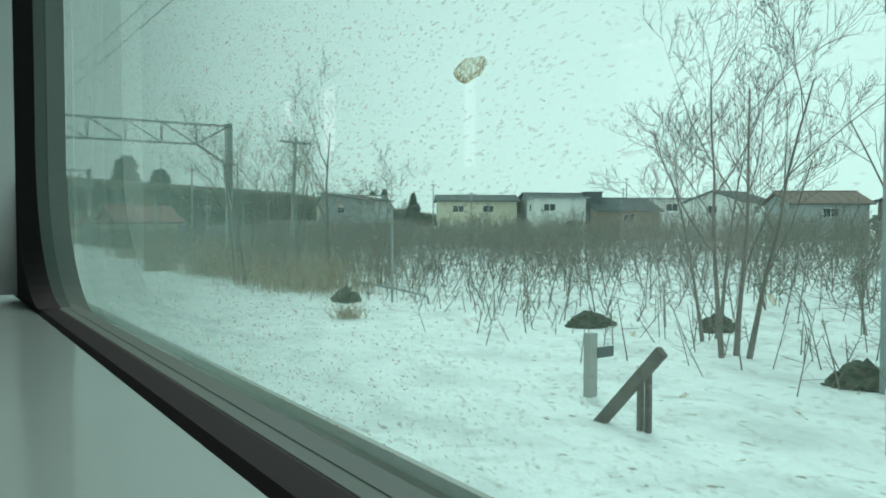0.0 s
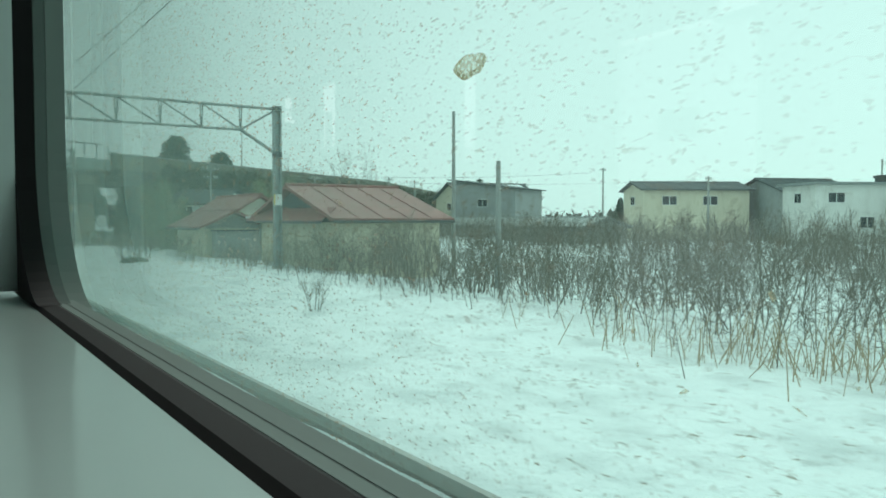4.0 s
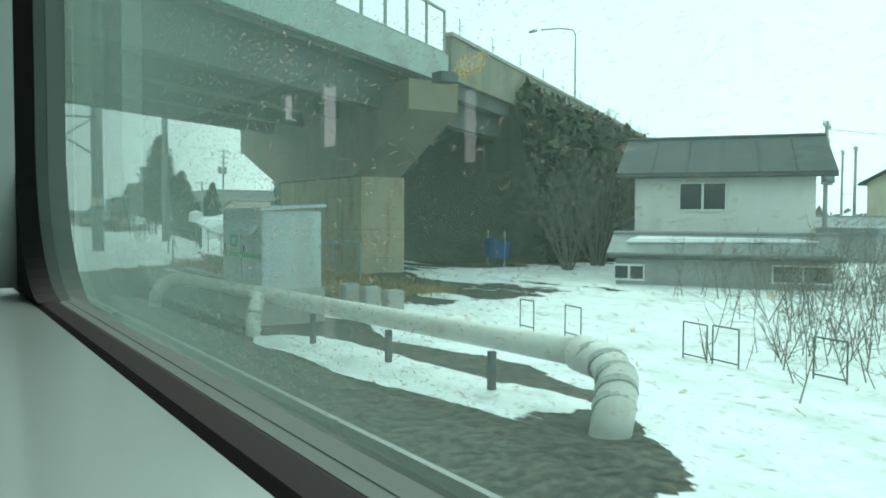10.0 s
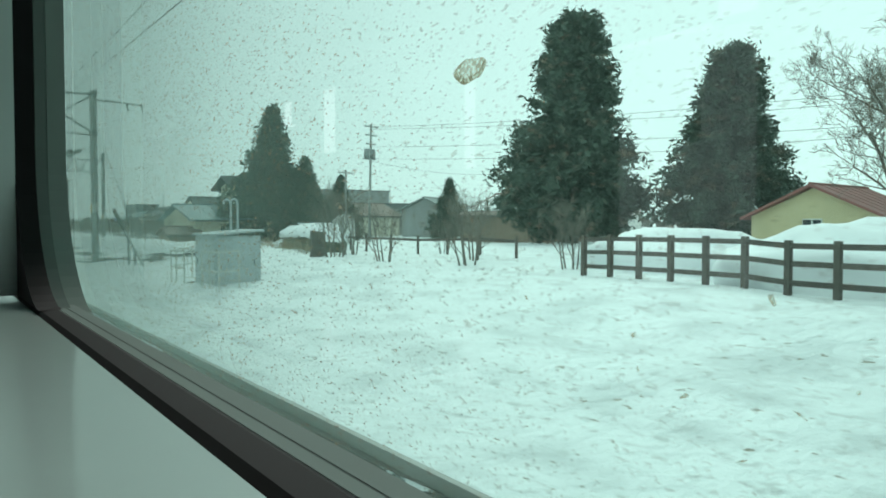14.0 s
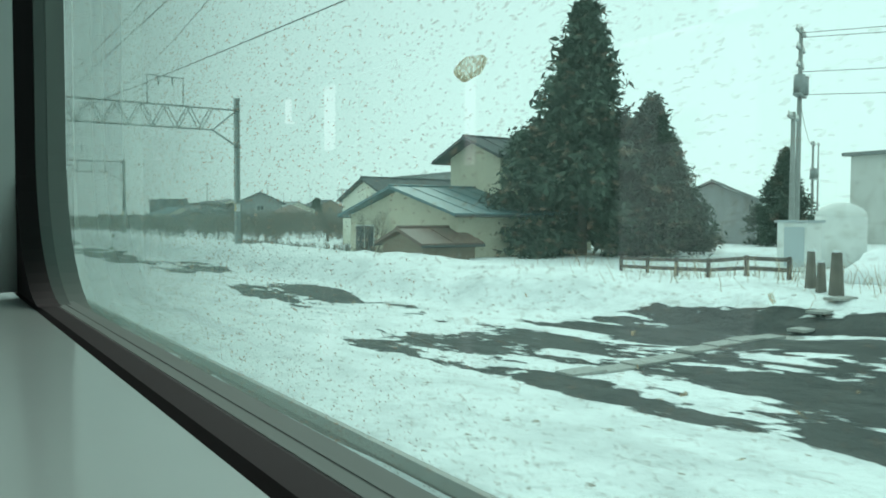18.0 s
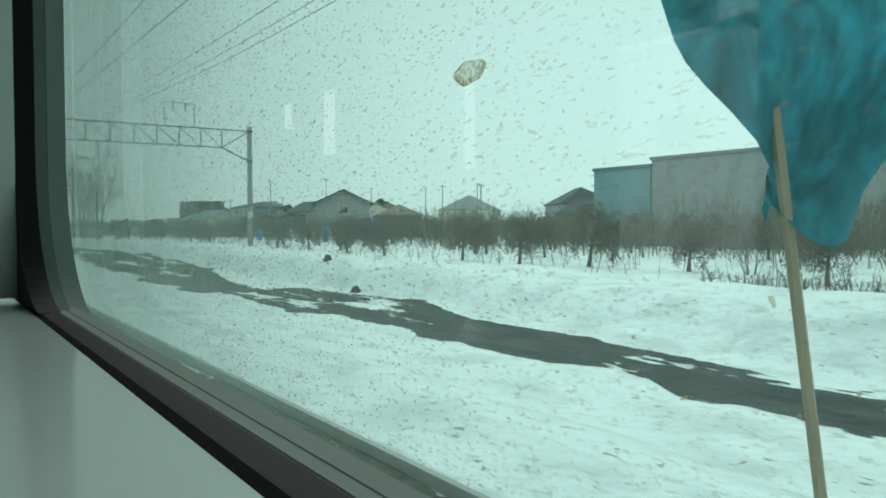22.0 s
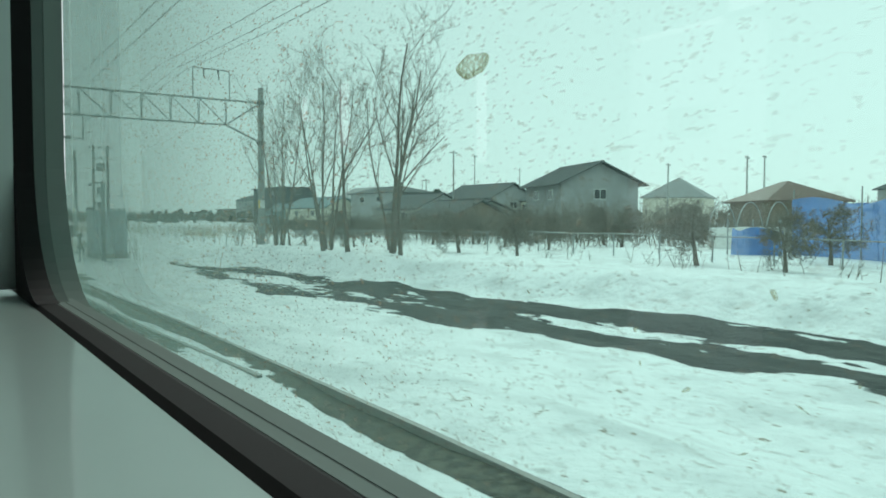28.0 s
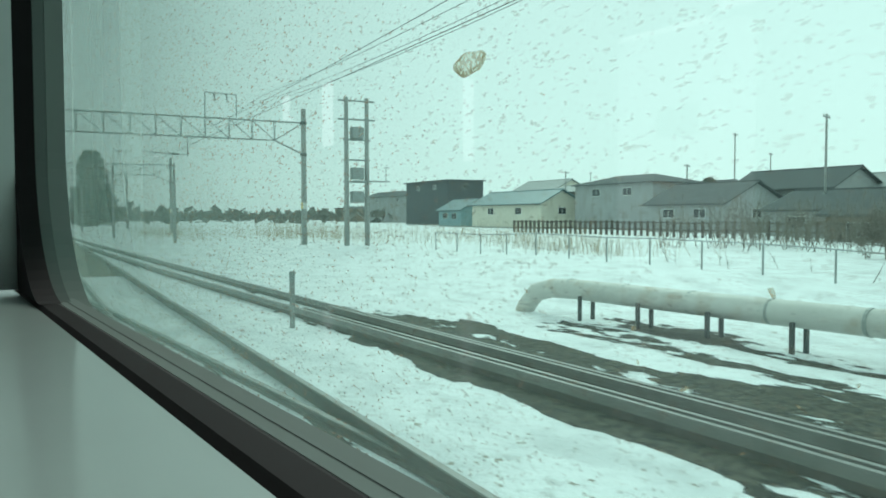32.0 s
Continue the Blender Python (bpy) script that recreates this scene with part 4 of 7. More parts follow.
def slab(bm, pts, thick):
    """A flat plate over the given corners, thick downwards."""
    top = [bm.verts.new(p) for p in pts]
    low = [bm.verts.new((p[0], p[1], p[2] - thick)) for p in pts]
    bm.faces.new(top)
    bm.faces.new(low[::-1])
    for i in range(len(pts)):
        j = (i + 1) % len(pts)
        bm.faces.new((top[i], low[i], low[j], top[j]))
    bmesh.ops.recalc_face_normals(bm, faces=bm.faces[:])


def prism_tri(x, d, eave, ridge):
    """A thin triangular board over a gable end."""
    bm = bmesh.new()
    rings = [[bm.verts.new((x + dx, v, z)) for v, z in ((-d / 2, eave - .15), (d / 2, eave - .15), (d / 2, eave), (0, ridge - .06), (-d / 2, eave))] for dx in (-.012, .012)]
    bm.faces.new(rings[0])
    bm.faces.new(rings[1][::-1])
    for i in range(5):
        j = (i + 1) % 5
        bm.faces.new((rings[0][i], rings[1][i], rings[1][j], rings[0][j]))
    bmesh.ops.recalc_face_normals(bm, faces=bm.faces[:])
    return bm


def house(x, y, w, d, eave, ridge, wall, roof, turn=0.0, style="gable", wins=(), over=.45, base=-.6, snow=False, label="", category="house", name="house", door=None, chimney=False, seams=True, gable=None):
    """A house centred on x, y: w along its own x (the ridge runs so), d across. wins: (side, along, z, width, height); sides w/e are the gable ends, s/n the long walls."""
    g = base
    h = thing(name, (x, y, 0), label, category, "houses by the line", turn)
    bm = bmesh.new()
    if style == "gable":
        ring = [(-d / 2, g), (d / 2, g), (d / 2, eave), (0, ridge - .08), (-d / 2, eave)]
    elif style == "shed":
        ring = [(-d / 2, g), (d / 2, g), (d / 2, ridge - .06), (-d / 2, eave)]
    else:
        ring = [(-d / 2, g), (d / 2, g), (d / 2, eave), (-d / 2, eave)]
    a = [bm.verts.new((-w / 2, v, z)) for v, z in ring]
    b = [bm.verts.new((w / 2, v, z)) for v, z in ring]
    bm.faces.new(a[::-1])
    bm.faces.new(b)
    for i in range(len(ring)):
        j = (i + 1) % len(ring)
        bm.faces.new((a[i], a[j], b[j], b[i]))
    bmesh.ops.recalc_face_normals(bm, faces=bm.faces[:])
    part("wall", bm, wall, h)
    if gable:
        for sx in (-1, 1):
            tri = prism_tri(sx * (w / 2 + .012), d, eave, ridge)
            part("gable_cladding", tri, gable, h, "dark boarded gable")
    part("foundation", B((0, 0, g + .2), (w + .06, d + .06, .5)), concrete, h)
    t, o = .14, over
    if style == "gable":
        k = (ridge - eave) / (d / 2)
        for sgn in (-1, 1):
            e = d / 2 + o
            bm = bmesh.new()
            slab(bm, [(-w / 2 - o, sgn * e, ridge - k * e + t), (w / 2 + o, sgn * e, ridge - k * e + t), (w / 2 + o, sgn * .002, ridge + t), (-w / 2 - o, sgn * .002, ridge + t)], t)
            rp = part("roof_slope", bm, roof, h)
            if snow:
                bm = bmesh.new()
                slab(bm, [(-w / 2 + .3, sgn * (e - .9), ridge - k * (e - .9) + t + .13), (w / 2 - .2, sgn * (e - .7), ridge - k * (e - .7) + t + .13), (w / 2 - .6, sgn * .5, ridge - k * .5 + t + .14), (-w / 2 + .8, sgn * .6, ridge - k * .6 + t + .14)], .14)
                bmesh.ops.bevel(bm, geom=bm.edges[:], offset=.05, segments=2, affect="EDGES")
                part("roof_snow", bm, snow_cap, rp, "old snow left on the roof")
            if seams:
                n = int(w / .9)
                bm = bmesh.new()
                for i in range(1, n):
                    xx = -w / 2 - o + (w + 2 * o) * i / n
                    slab(bm, [(xx - .02, sgn * (e - .02), ridge - k * (e - .02) + t + .035), (xx + .02, sgn * (e - .02), ridge - k * (e - .02) + t + .035), (xx + .02, sgn * .06, ridge - k * .06 + t + .035), (xx - .02, sgn * .06, ridge - k * .06 + t + .035)], .03)
                part("roof_seams", bm, roof, rp)
        part("ridge_cap", R((-w / 2 - o, 0, ridge + t), (w / 2 + o, 0, ridge + t), .09, n=6), roof, h)
        for sgn in (-1, 1):
            e = d / 2 + o
            part("gutter", R((-w / 2 - o, sgn * e, ridge - k * e + .02), (w / 2 + o, sgn * e, ridge - k * e + .02), .06, n=6), dark_steel, h)
    elif style == "hip":
        e, f, r = w / 2 + o, d / 2 + o, max(.2, (w - d) / 2)
        bm = bmesh.new()
        lo = [bm.verts.new(p) for p in ((-e, -f, eave), (e, -f, eave), (e, f, eave), (-e, f, eave))]
        hi = [bm.verts.new(p) for p in ((-r, 0, ridge), (r, 0, ridge))]
        for q in ((lo[0], lo[1], hi[1], hi[0]), (lo[1], lo[2], hi[1]), (lo[2], lo[3], hi[0], hi[1]), (lo[3], lo[0], hi[0]), lo[::-1]):
            bm.faces.new(q)
        part("roof", bm, roof, h)
        part("eaves", B((0, 0, eave - .06), (2 * e - .02, 2 * f - .02, .11)), roof, h)
    elif style == "shed":
        bm = bmesh.new()
        k = (ridge - eave) / d
        slab(bm, [(-w / 2 - o, -d / 2 - o, eave - k * o + t), (w / 2 + o, -d / 2 - o, eave - k * o + t), (w / 2 + o, d / 2 + o, ridge + k * o + t), (-w / 2 - o, d / 2 + o, ridge + k * o + t)], t)
        part("roof", bm, roof, h)
    else:
        part("roof", B((0, 0, eave + .12), (w + 2 * o, d + 2 * o, .24)), roof, h)
    for side, u, z, ww, hh in wins:
        s = {"w": (-w / 2, u, 90), "e": (w / 2, u, 90), "s": (u, -d / 2, 0), "n": (u, d / 2, 0)}[side]
        ax = side in "we"
        out = -1 if side in "ws" else 1
        c = (s[0] + (out * .03 if ax else 0), s[1] + (0 if ax else out * .03), z)
        wd = part("window", B(c, (.07, ww, hh) if ax else (ww, .07, hh)), white_paint, h, "white window frame with dark panes")
        for q in (-.25, .25):
            c2 = (c[0] + (out * .025 if ax else q * ww), c[1] + (q * ww if ax else out * .025), z)
            part("pane", B(c2, (.035, ww * .5 - .07, hh - .12) if ax else (ww * .5 - .07, .035, hh - .12)), window_dark, wd)
    if door:
        side, u, ww, hh = door
        ax = side in "we"
        out = -1 if side in "ws" else 1
        c = ((out * w / 2 + out * .03) if ax else u, u if ax else (out * d / 2 + out * .03), g + .45 + hh / 2)
        part("door", B(c, (.08, ww, hh) if ax else (ww, .08, hh)), grey_wall, h, "plain grey door")
    if chimney:
        part("chimney", R((w * .2, d * .2, eave), (w * .2, d * .2, ridge + .7), .1, n=8), dark_steel, h)
    return h


def utility_pole(x, y, top, arms=2, transformer=False, lean=0.0, r=.13, label="grey concrete utility pole with crossarms", turn=20, base=None):
    g = (ground_z(x, y) if base is None else base) - .3
    p = thing("utility_pole", (x, y, 0), label, "utility pole", "utility poles", turn)
    part("shaft", R((0, 0, g), (lean, 0, top), r, r * .65, 12), pole_concrete, p, "", True)
    for k in range(arms):
        z = top - .25 - .75 * k
        arm = part("crossarm", B((lean * z / top, 0, z), (1.8 - .3 * k, .09, .09)), steel, p)
        for q in (-.8, -.35, .45, .8):
            part("insulator", R((q * (1 - .15 * k) + lean, 0, z + .04), (q * (1 - .15 * k) + lean, 0, z + .22), .05, .035, 6), white_paint, arm)
    if transformer:
        for q in (-.38, .38):
            part("transformer", R((q, -.1, top - 3.0), (q, -.1, top - 2.2), .24, n=12), steel, p, "grey drum transformer", True)
        part("bracket", B((0, -.05, top - 3.05), (1.4, .3, .1)), steel, p)
    return p


def rail_fence(pts, height, posts_every, mats, name="fence", rails=(1.0,), post=(.05, .05), rail_r=.025, label="", dark=False, group="fences"):
    """Posts at even steps along the points, with rails between them at the given shares of the height."""
    f = thing(name, (0, 0, 0), label, "fence", group)
    rowp = []
    for a, b in zip(pts, pts[1:]):
        n = max(1, int(round(math.dist(a, b) / posts_every)))
        rowp += [(a[0] + (b[0] - a[0]) * k / n, a[1] + (b[1] - a[1]) * k / n) for k in range(n)]
    rowp.append(pts[-1])
    base = [ground_z(*q) for q in rowp]
    for q, g in zip(rowp, base):
        if dark:
            part("post", B((q[0], q[1], g + height / 2 - .15), (post[0], post[1], height + .3)), mats, f)
        else:
            part("post", R((q[0], q[1], g - .3), (q[0], q[1], g + height), post[0] / 2, n=8), mats, f)
    for sh in rails:
        for (q, g), (q2, g2) in zip(zip(rowp, base), list(zip(rowp, base))[1:]):
            a, b = Vector((q[0], q[1], g + height * sh - .02)), Vector((q2[0], q2[1], g2 + height * sh - .02))
            if dark:
                d = b - a
                bm = bmesh.new()
                mt = Matrix.Translation((a + b) / 2) @ d.to_track_quat("X", "Z").to_matrix().to_4x4() @ Matrix.Diagonal((d.length, .035, .1, 1))
                bmesh.ops.create_cube(bm, size=1, matrix=mt)
                part("rail", bm, mats, f)
            else:
                part("rail", R(a, b, rail_r, n=6), mats, f)
    return f


def bend(bm, pts, r, n=12, taper=None):
    """A pipe through the points, mitred smoothly."""
    pts = [Vector(p) for p in pts]
    rings = []
    ref = None
    for i, p in enumerate(pts):
        d = (pts[min(i + 1, len(pts) - 1)] - pts[max(i - 1, 0)]).normalized()
        u = d.orthogonal().normalized() if ref is None else (ref - d * ref.dot(d)).normalized()
        ref = u
        w = d.cross(u)
        rr = r if taper is None else r * taper[i]
        rings.append([bm.verts.new(p + (u * math.cos(2 * math.pi * k / n) + w * math.sin(2 * math.pi * k / n)) * rr) for k in range(n)])
    for a, b in zip(rings, rings[1:]):
        for k in range(n):
            bm.faces.new((a[k], a[(k + 1) % n], b[(k + 1) % n], b[k]))
    bm.faces.new(rings[0][::-1])
    bm.faces.new(rings[-1])
    bmesh.ops.recalc_face_normals(bm, faces=bm.faces[:])
    return bm


def arc(c, r, a0, a1, plane, n=7):
    out = []
    for k in range(n + 1):
        t = radians(a0 + (a1 - a0) * k / n)
        u, v = r * math.cos(t), r * math.sin(t)
        out.append((c[0] + (u if plane == "xz" else 0), c[1] + (u if plane == "yz" else 0), c[2] + v))
    return out


def mound(name, x, y, rx, ry, h, label, mat=None, seed=0, base=None, turn=0):
    """A heap with a rough skin, sunk a little into the ground."""
    bm = bmesh.new()
    bmesh.ops.create_icosphere(bm, subdivisions=4, radius=1)
    for v in bm.verts:
        n = noise.noise(v.co * 2.2 + Vector((seed * 3.1, 0, 0))) * .22 + noise.noise(v.co * 6 + Vector((0, seed, 0))) * .07
        if mat is hedge:
            n += noise.noise(v.co * 13 + Vector((seed, 0, 2))) * .28 + noise.noise(v.co * 29) * .14
        v.co *= 1 + n
        v.co = Vector((v.co.x * rx, v.co.y * ry, max(-.1, v.co.z) * h))
    ob = new(name, finish(name, bm, mat or snow_cap, mat is None))
    ob.matrix_basis = pose(x, y, (ground_z(x, y) if base is None else base) - .05, 0, 0, turn)
    return tagged(ob, label, "snow heap" if mat is None else "heap", "heaps")

# ---- the road bridge over the line ----
U, W = Vector((.863, .505, 0)), Vector((-.505, .863, 0))
P0 = Vector((15.2, 121.2, 0))


def bridge_pt(u, v, z):
    return P0 + U * u + W * v + Vector((0, 0, z))


def prism(bm, corners, z0, z1):
    lo = [bm.verts.new((*c[:2], z0 if not isinstance(z0, (list, tuple)) else z0[i])) for i, c in enumerate(corners)]
    hi = [bm.verts.new((*c[:2], z1 if not isinstance(z1, (list, tuple)) else z1[i])) for i, c in enumerate(corners)]
    bm.faces.new(lo[::-1])
    bm.faces.new(hi)
    n = len(corners)
    for i in range(n):
        j = (i + 1) % n
        bm.faces.new((lo[i], lo[j], hi[j], hi[i]))
    bmesh.ops.recalc_face_normals(bm, faces=bm.faces[:])
    return bm


def bridge_bar(u0, u1, v0, v1, z0, z1, z0b=None, z1b=None):
    c = [bridge_pt(u0, v0, 0), bridge_pt(u1, v0, 0), bridge_pt(u1, v1, 0), bridge_pt(u0, v1, 0)]
    z0b, z1b = z0 if z0b is None else z0b, z1 if z1b is None else z1b
    return prism(bmesh.new(), c, [z0, z0b, z0b, z0], [z1, z1b, z1b, z1])


def build_bridge():
    br = thing("road_bridge", (0, 0, 0), "grey road bridge crossing over the railway on concrete piers", "bridge")
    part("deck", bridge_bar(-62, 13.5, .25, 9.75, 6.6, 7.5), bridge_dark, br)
    for v0, v1, nm in ((0, .25, "fascia"), (9.75, 10.0, "fascia")):
        part(nm, bridge_bar(-62, .4, v0, v1, 6.75, 7.75), bridge_paint, br, "pale green-grey painted edge girder")
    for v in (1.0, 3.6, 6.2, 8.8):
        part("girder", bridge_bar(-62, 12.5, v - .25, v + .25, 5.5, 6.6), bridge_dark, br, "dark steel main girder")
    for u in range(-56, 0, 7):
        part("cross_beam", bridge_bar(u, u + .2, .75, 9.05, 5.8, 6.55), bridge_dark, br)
    for v in (.12, 9.88):
        fe = thing("bridge_fence", (0, 0, 0), "tall galvanised post and rail fence along the bridge edge", "fence", "fences")
        for k in range(46):
            p = bridge_pt(-62 + 62.3 * k / 45, v, 0)
            part("post", B((p.x, p.y, 8.52), (.08, .08, 1.55), radians(30)), steel, fe)
        for z in (7.82, 9.28):
            part("rail", bridge_bar(-62, .3, v - .04, v + .04, z - .04, z + .04), steel, fe)
    # approach ramp: parapet of weathered panels above a planted embankment
    zr = lambda u: 8.45 - .010 * u if u < 55 else 7.9 - .055 * (u - 55)
    ramp = thing("bridge_ramp", (0, 0, 0), "road embankment with a weathered panel parapet, overgrown below", "embankment")
    us = list(range(0, 131, 3))
    for v0, v1 in ((-.05, .2), (11.6, 11.85)):
        for a, b in zip(us, us[1:]):
            part("parapet_panel", bridge_bar(a + .53, b + .5, v0, v1, zr(a) - 1.5, zr(a), zr(b) - 1.5, zr(b)), parapet_concrete, ramp)
        part("coping", bridge_bar(.5, 55, v0 - .06, v1 + .06, zr(0) + .004, zr(0) + .14, zr(55) + .004, zr(55) + .14), concrete, ramp)
    # slim pegs with crossbars standing on the parapet
    for k in range(15):
        u = 1.5 + 3.2 * k
        q = bridge_pt(u, .07, 0)
        part("peg", R((q.x, q.y, zr(u) + .1), (q.x, q.y, zr(u) + .85), .018, n=6), steel, ramp)
        c0, c1 = bridge_pt(u - .3, .07, zr(u) + .5), bridge_pt(u + .3, .07, zr(u) + .42)
        part("crossbar", R(c0, c1, .014, n=6), steel, ramp)
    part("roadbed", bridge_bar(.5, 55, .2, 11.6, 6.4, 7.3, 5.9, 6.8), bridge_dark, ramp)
    bm = bmesh.new()
    rings = []
    for u in range(7, 134, 3):
        top = zr(u) - 1.2
        row = []
        for v, q in ((-5.5 * step(3, 16, u) - .5 - .25 * noise.noise(Vector((u * .3, 0, 0))), -.8), (-3.0 * step(3, 16, u) - .1, top * .5), (-.02, top), (11.5 - 6 * (u < 14), top), (12.4 - 6 * (u < 14), top * .5), (13.6 - 6 * (u < 14), -.8)):
            n = noise.noise(Vector((u * .25, v * .4, q))) * .5
            p = bridge_pt(u, v, 0)
            row.append(bm.verts.new((p.x, p.y, q + (n if 0 < q < top else 0))))
        rings.append(row)
    for a, b in zip(rings, rings[1:]):
        for i in range(5):
            bm.faces.new((a[i], b[i], b[i + 1], a[i + 1]))
    bm.faces.new(rings[0])
    bm.faces.new(rings[-1][::-1])
    bmesh.ops.recalc_face_normals(bm, faces=bm.faces[:])
    part("embankment", bm, hedge, ramp, "dark overgrown slope")
    # added wall closing an open, shaded space, with that shade in its colour
    ab = part("abutment", bridge_bar(12.6, 15.5, .1, 11.5, -.8, 6.4), bridge_shade, ramp, "stained concrete abutment, toned dark for the shade under the bridge")
    rng = random.Random(5)
    t = Tubes()
    for _ in range(15000):
        u, f = 7 + 113 * rng.random() ** 1.25, rng.random()
        top = zr(u) - 1.1
        side = rng.random() < .8
        u = u if side else max(u, 17)
        v = (-5.6 + 5.2 * f) * step(3, 16, u) - .3 if side else 14.0 - 2.0 * f
        c = bridge_pt(u, v, -.6 + (top + .6) * f) + Vector((0, 0, rng.uniform(-.1, .7)))
        s = rng.uniform(.15, .6)
        t.quad(c, rand_dir(rng) * s, rand_dir(rng) * s * .5)
    stuff("ivy", t, hedge, "dark evergreen scrub covering the embankment", "scrub")
    # pier with a widening head, beside the line
    pr = thing("bridge_pier", (0, 0, 0), "rust-stained concrete bridge pier showing formwork lines", "bridge pier")
    for k, (z0, z1) in enumerate(((-.5, .62), (.63, 1.6), (1.61, 2.75), (2.76, 3.42))):
        for j in range(4):
            y0, y1 = 122.1 + 1.77 * j, 122.1 + 1.77 * (j + 1) - .015
            part("formed_panel", B((13.3 + .004 * ((k + j) % 2), (y0 + y1) / 2, (z0 + z1) / 2), (1.7, y1 - y0, z1 - z0)), pier_concrete, pr)
    bm = bmesh.new()
    sec = [(118.6, 6.2), (118.6, 5.3), (122.1, 3.43), (129.18, 3.43), (133.4, 5.0), (133.4, 6.2)]
    a = [bm.verts.new((12.2, y, z)) for y, z in sec]
    b = [bm.verts.new((14.0, y, z)) for y, z in sec]
    bm.faces.new(a)
    bm.faces.new(b[::-1])
    for i in range(6):
        bm.faces.new((a[i], b[i], b[(i + 1) % 6], a[(i + 1) % 6]))
    bmesh.ops.recalc_face_normals(bm, faces=bm.faces[:])
    part("pier_head", bm, shaded_pier_concrete, pr, "flared pier head")
    part("far_pier", B((-15.5, 112, 2.4), (1.8, 9, 6.4)), pier_concrete, pr)
    for y in (118, 122, 126, 130):
        part("bearing", B((13.1, y, 6.22), (.6, .5, .3)), dark_steel, pr)
    # lamp over the ramp
    lp = thing("street_lamp", (0, 0, 0), "slim grey street lamp on the bridge ramp", "street lamp")
    part("pole", R((33.2, 133.6, 6.6), (33.2, 133.6, 13.2), .07, .045, 8), steel, lp)
    part("arm", bend(bmesh.new(), [(33.2, 133.6, 13.2), (33.1, 133.8, 13.5), (32.6, 134.4, 13.62), (31.9, 135.3, 13.6)], .04, 6), steel, lp)
    part("lantern", bevelled((31.6, 135.7, 13.56), (.3, .6, .12), .04), cabinet_grey, lp)


build_bridge()

# trackside under the bridge: kerbs, guard rail, dead grass, pipes and the relay cabinet
kerb = thing("kerb", (0, 0, 0), "pale concrete cable trough and kerb along the trackside", "kerb", kind="structure")
for k in range(11):
    y0 = 113 + 1.5 * k
    for xo, w, h in ((8.35, .14, .05), (7.55, .26, .03)):
        xm = xo + .03 * (y0 - 120)
        part("kerb_stone", B((xm, y0 + .74, h / 2 - .085), (w, 1.47, h + .12), radians(-1.7)), concrete, kerb)
rail_fence([(11.3, 120), (11.35, 128), (11.2, 137)], 1.25, 2.0, steel, rails=(1.0, .93), label="galvanised pipe guard rail in front of the bridge pier", name="guard_rail")
rail_fence([(11.4, 137), (13.2, 147.2), (13.6, 152)], 1.0, 1.05, wood_fence, rails=(.92, .6, .25), post=(.11, .11), dark=True, label="dark red-brown wooden rail fence standing in snow", name="wooden_fence")

pipe = thing("lagged_pipe", (0, 0, 0), "white lagged pipe on short legs beside the track", "pipe", "lagged pipes")
part("run", bend(bmesh.new(), [(5.78, 104.5, .6), (5.7, 106, .6), (5.38, 110, .6), (5.14, 114, .59), (5.02, 116.5, .58), (4.85, 117.3, .55), (4.62, 117.3, .42), (4.46, 117.15, .2), (4.42, 117.1, -.2)], .145, 14), pipe_white, pipe, "", True)
part("elbow", bend(bmesh.new(), [(5.8, 104.6, .6), (5.75, 104.15, .57), (5.6, 103.85, .46), (5.42, 103.72, .25), (5.3, 103.7, -.15)], .2, 14), pipe_white, pipe, "ribbed lagged elbow", True)
for k, q in enumerate(((5.78, 104.35, .59), (5.72, 104.1, .56), (5.62, 103.9, .48), (5.51, 103.79, .38), (5.42, 103.73, .25))):
    bm = bmesh.new()
    bend(bm, [(q[0] + .02, q[1] + .03, q[2] + .01), (q[0] - .02, q[1] - .02, q[2] - .03)], .212, 14)
    part("band", bm, trim_light, pipe)
for y in (106, 108.2, 110.4, 112.6):
    part("leg", B((5.7 - .08 * (y - 106), y, .12), (.08, .08, .6)), dark_steel, pipe)
for ex, ey in ((4.82, 111.75),):
    ob = thing("lagged_pipe", (0, 0, 0), "white lagged branch pipe bending into the ground", "pipe", "lagged pipes")
    part("run", bend(bmesh.new(), [(5.3, ey + 1.3, .57), (5.2, ey + .9, .56), (5.05, ey + .35, .53), (4.9, ey + .12, .42), (ex, ey, .2), (ex - .02, ey - .03, -.25)], .13, 12), pipe_white, ob, "", True)
    for z in (.05, .2, .33):
        part("band", R((ex + .02, ey + .02, z), (ex + .03, ey + .03, z + .03), .145, n=12), trim_light, ob)


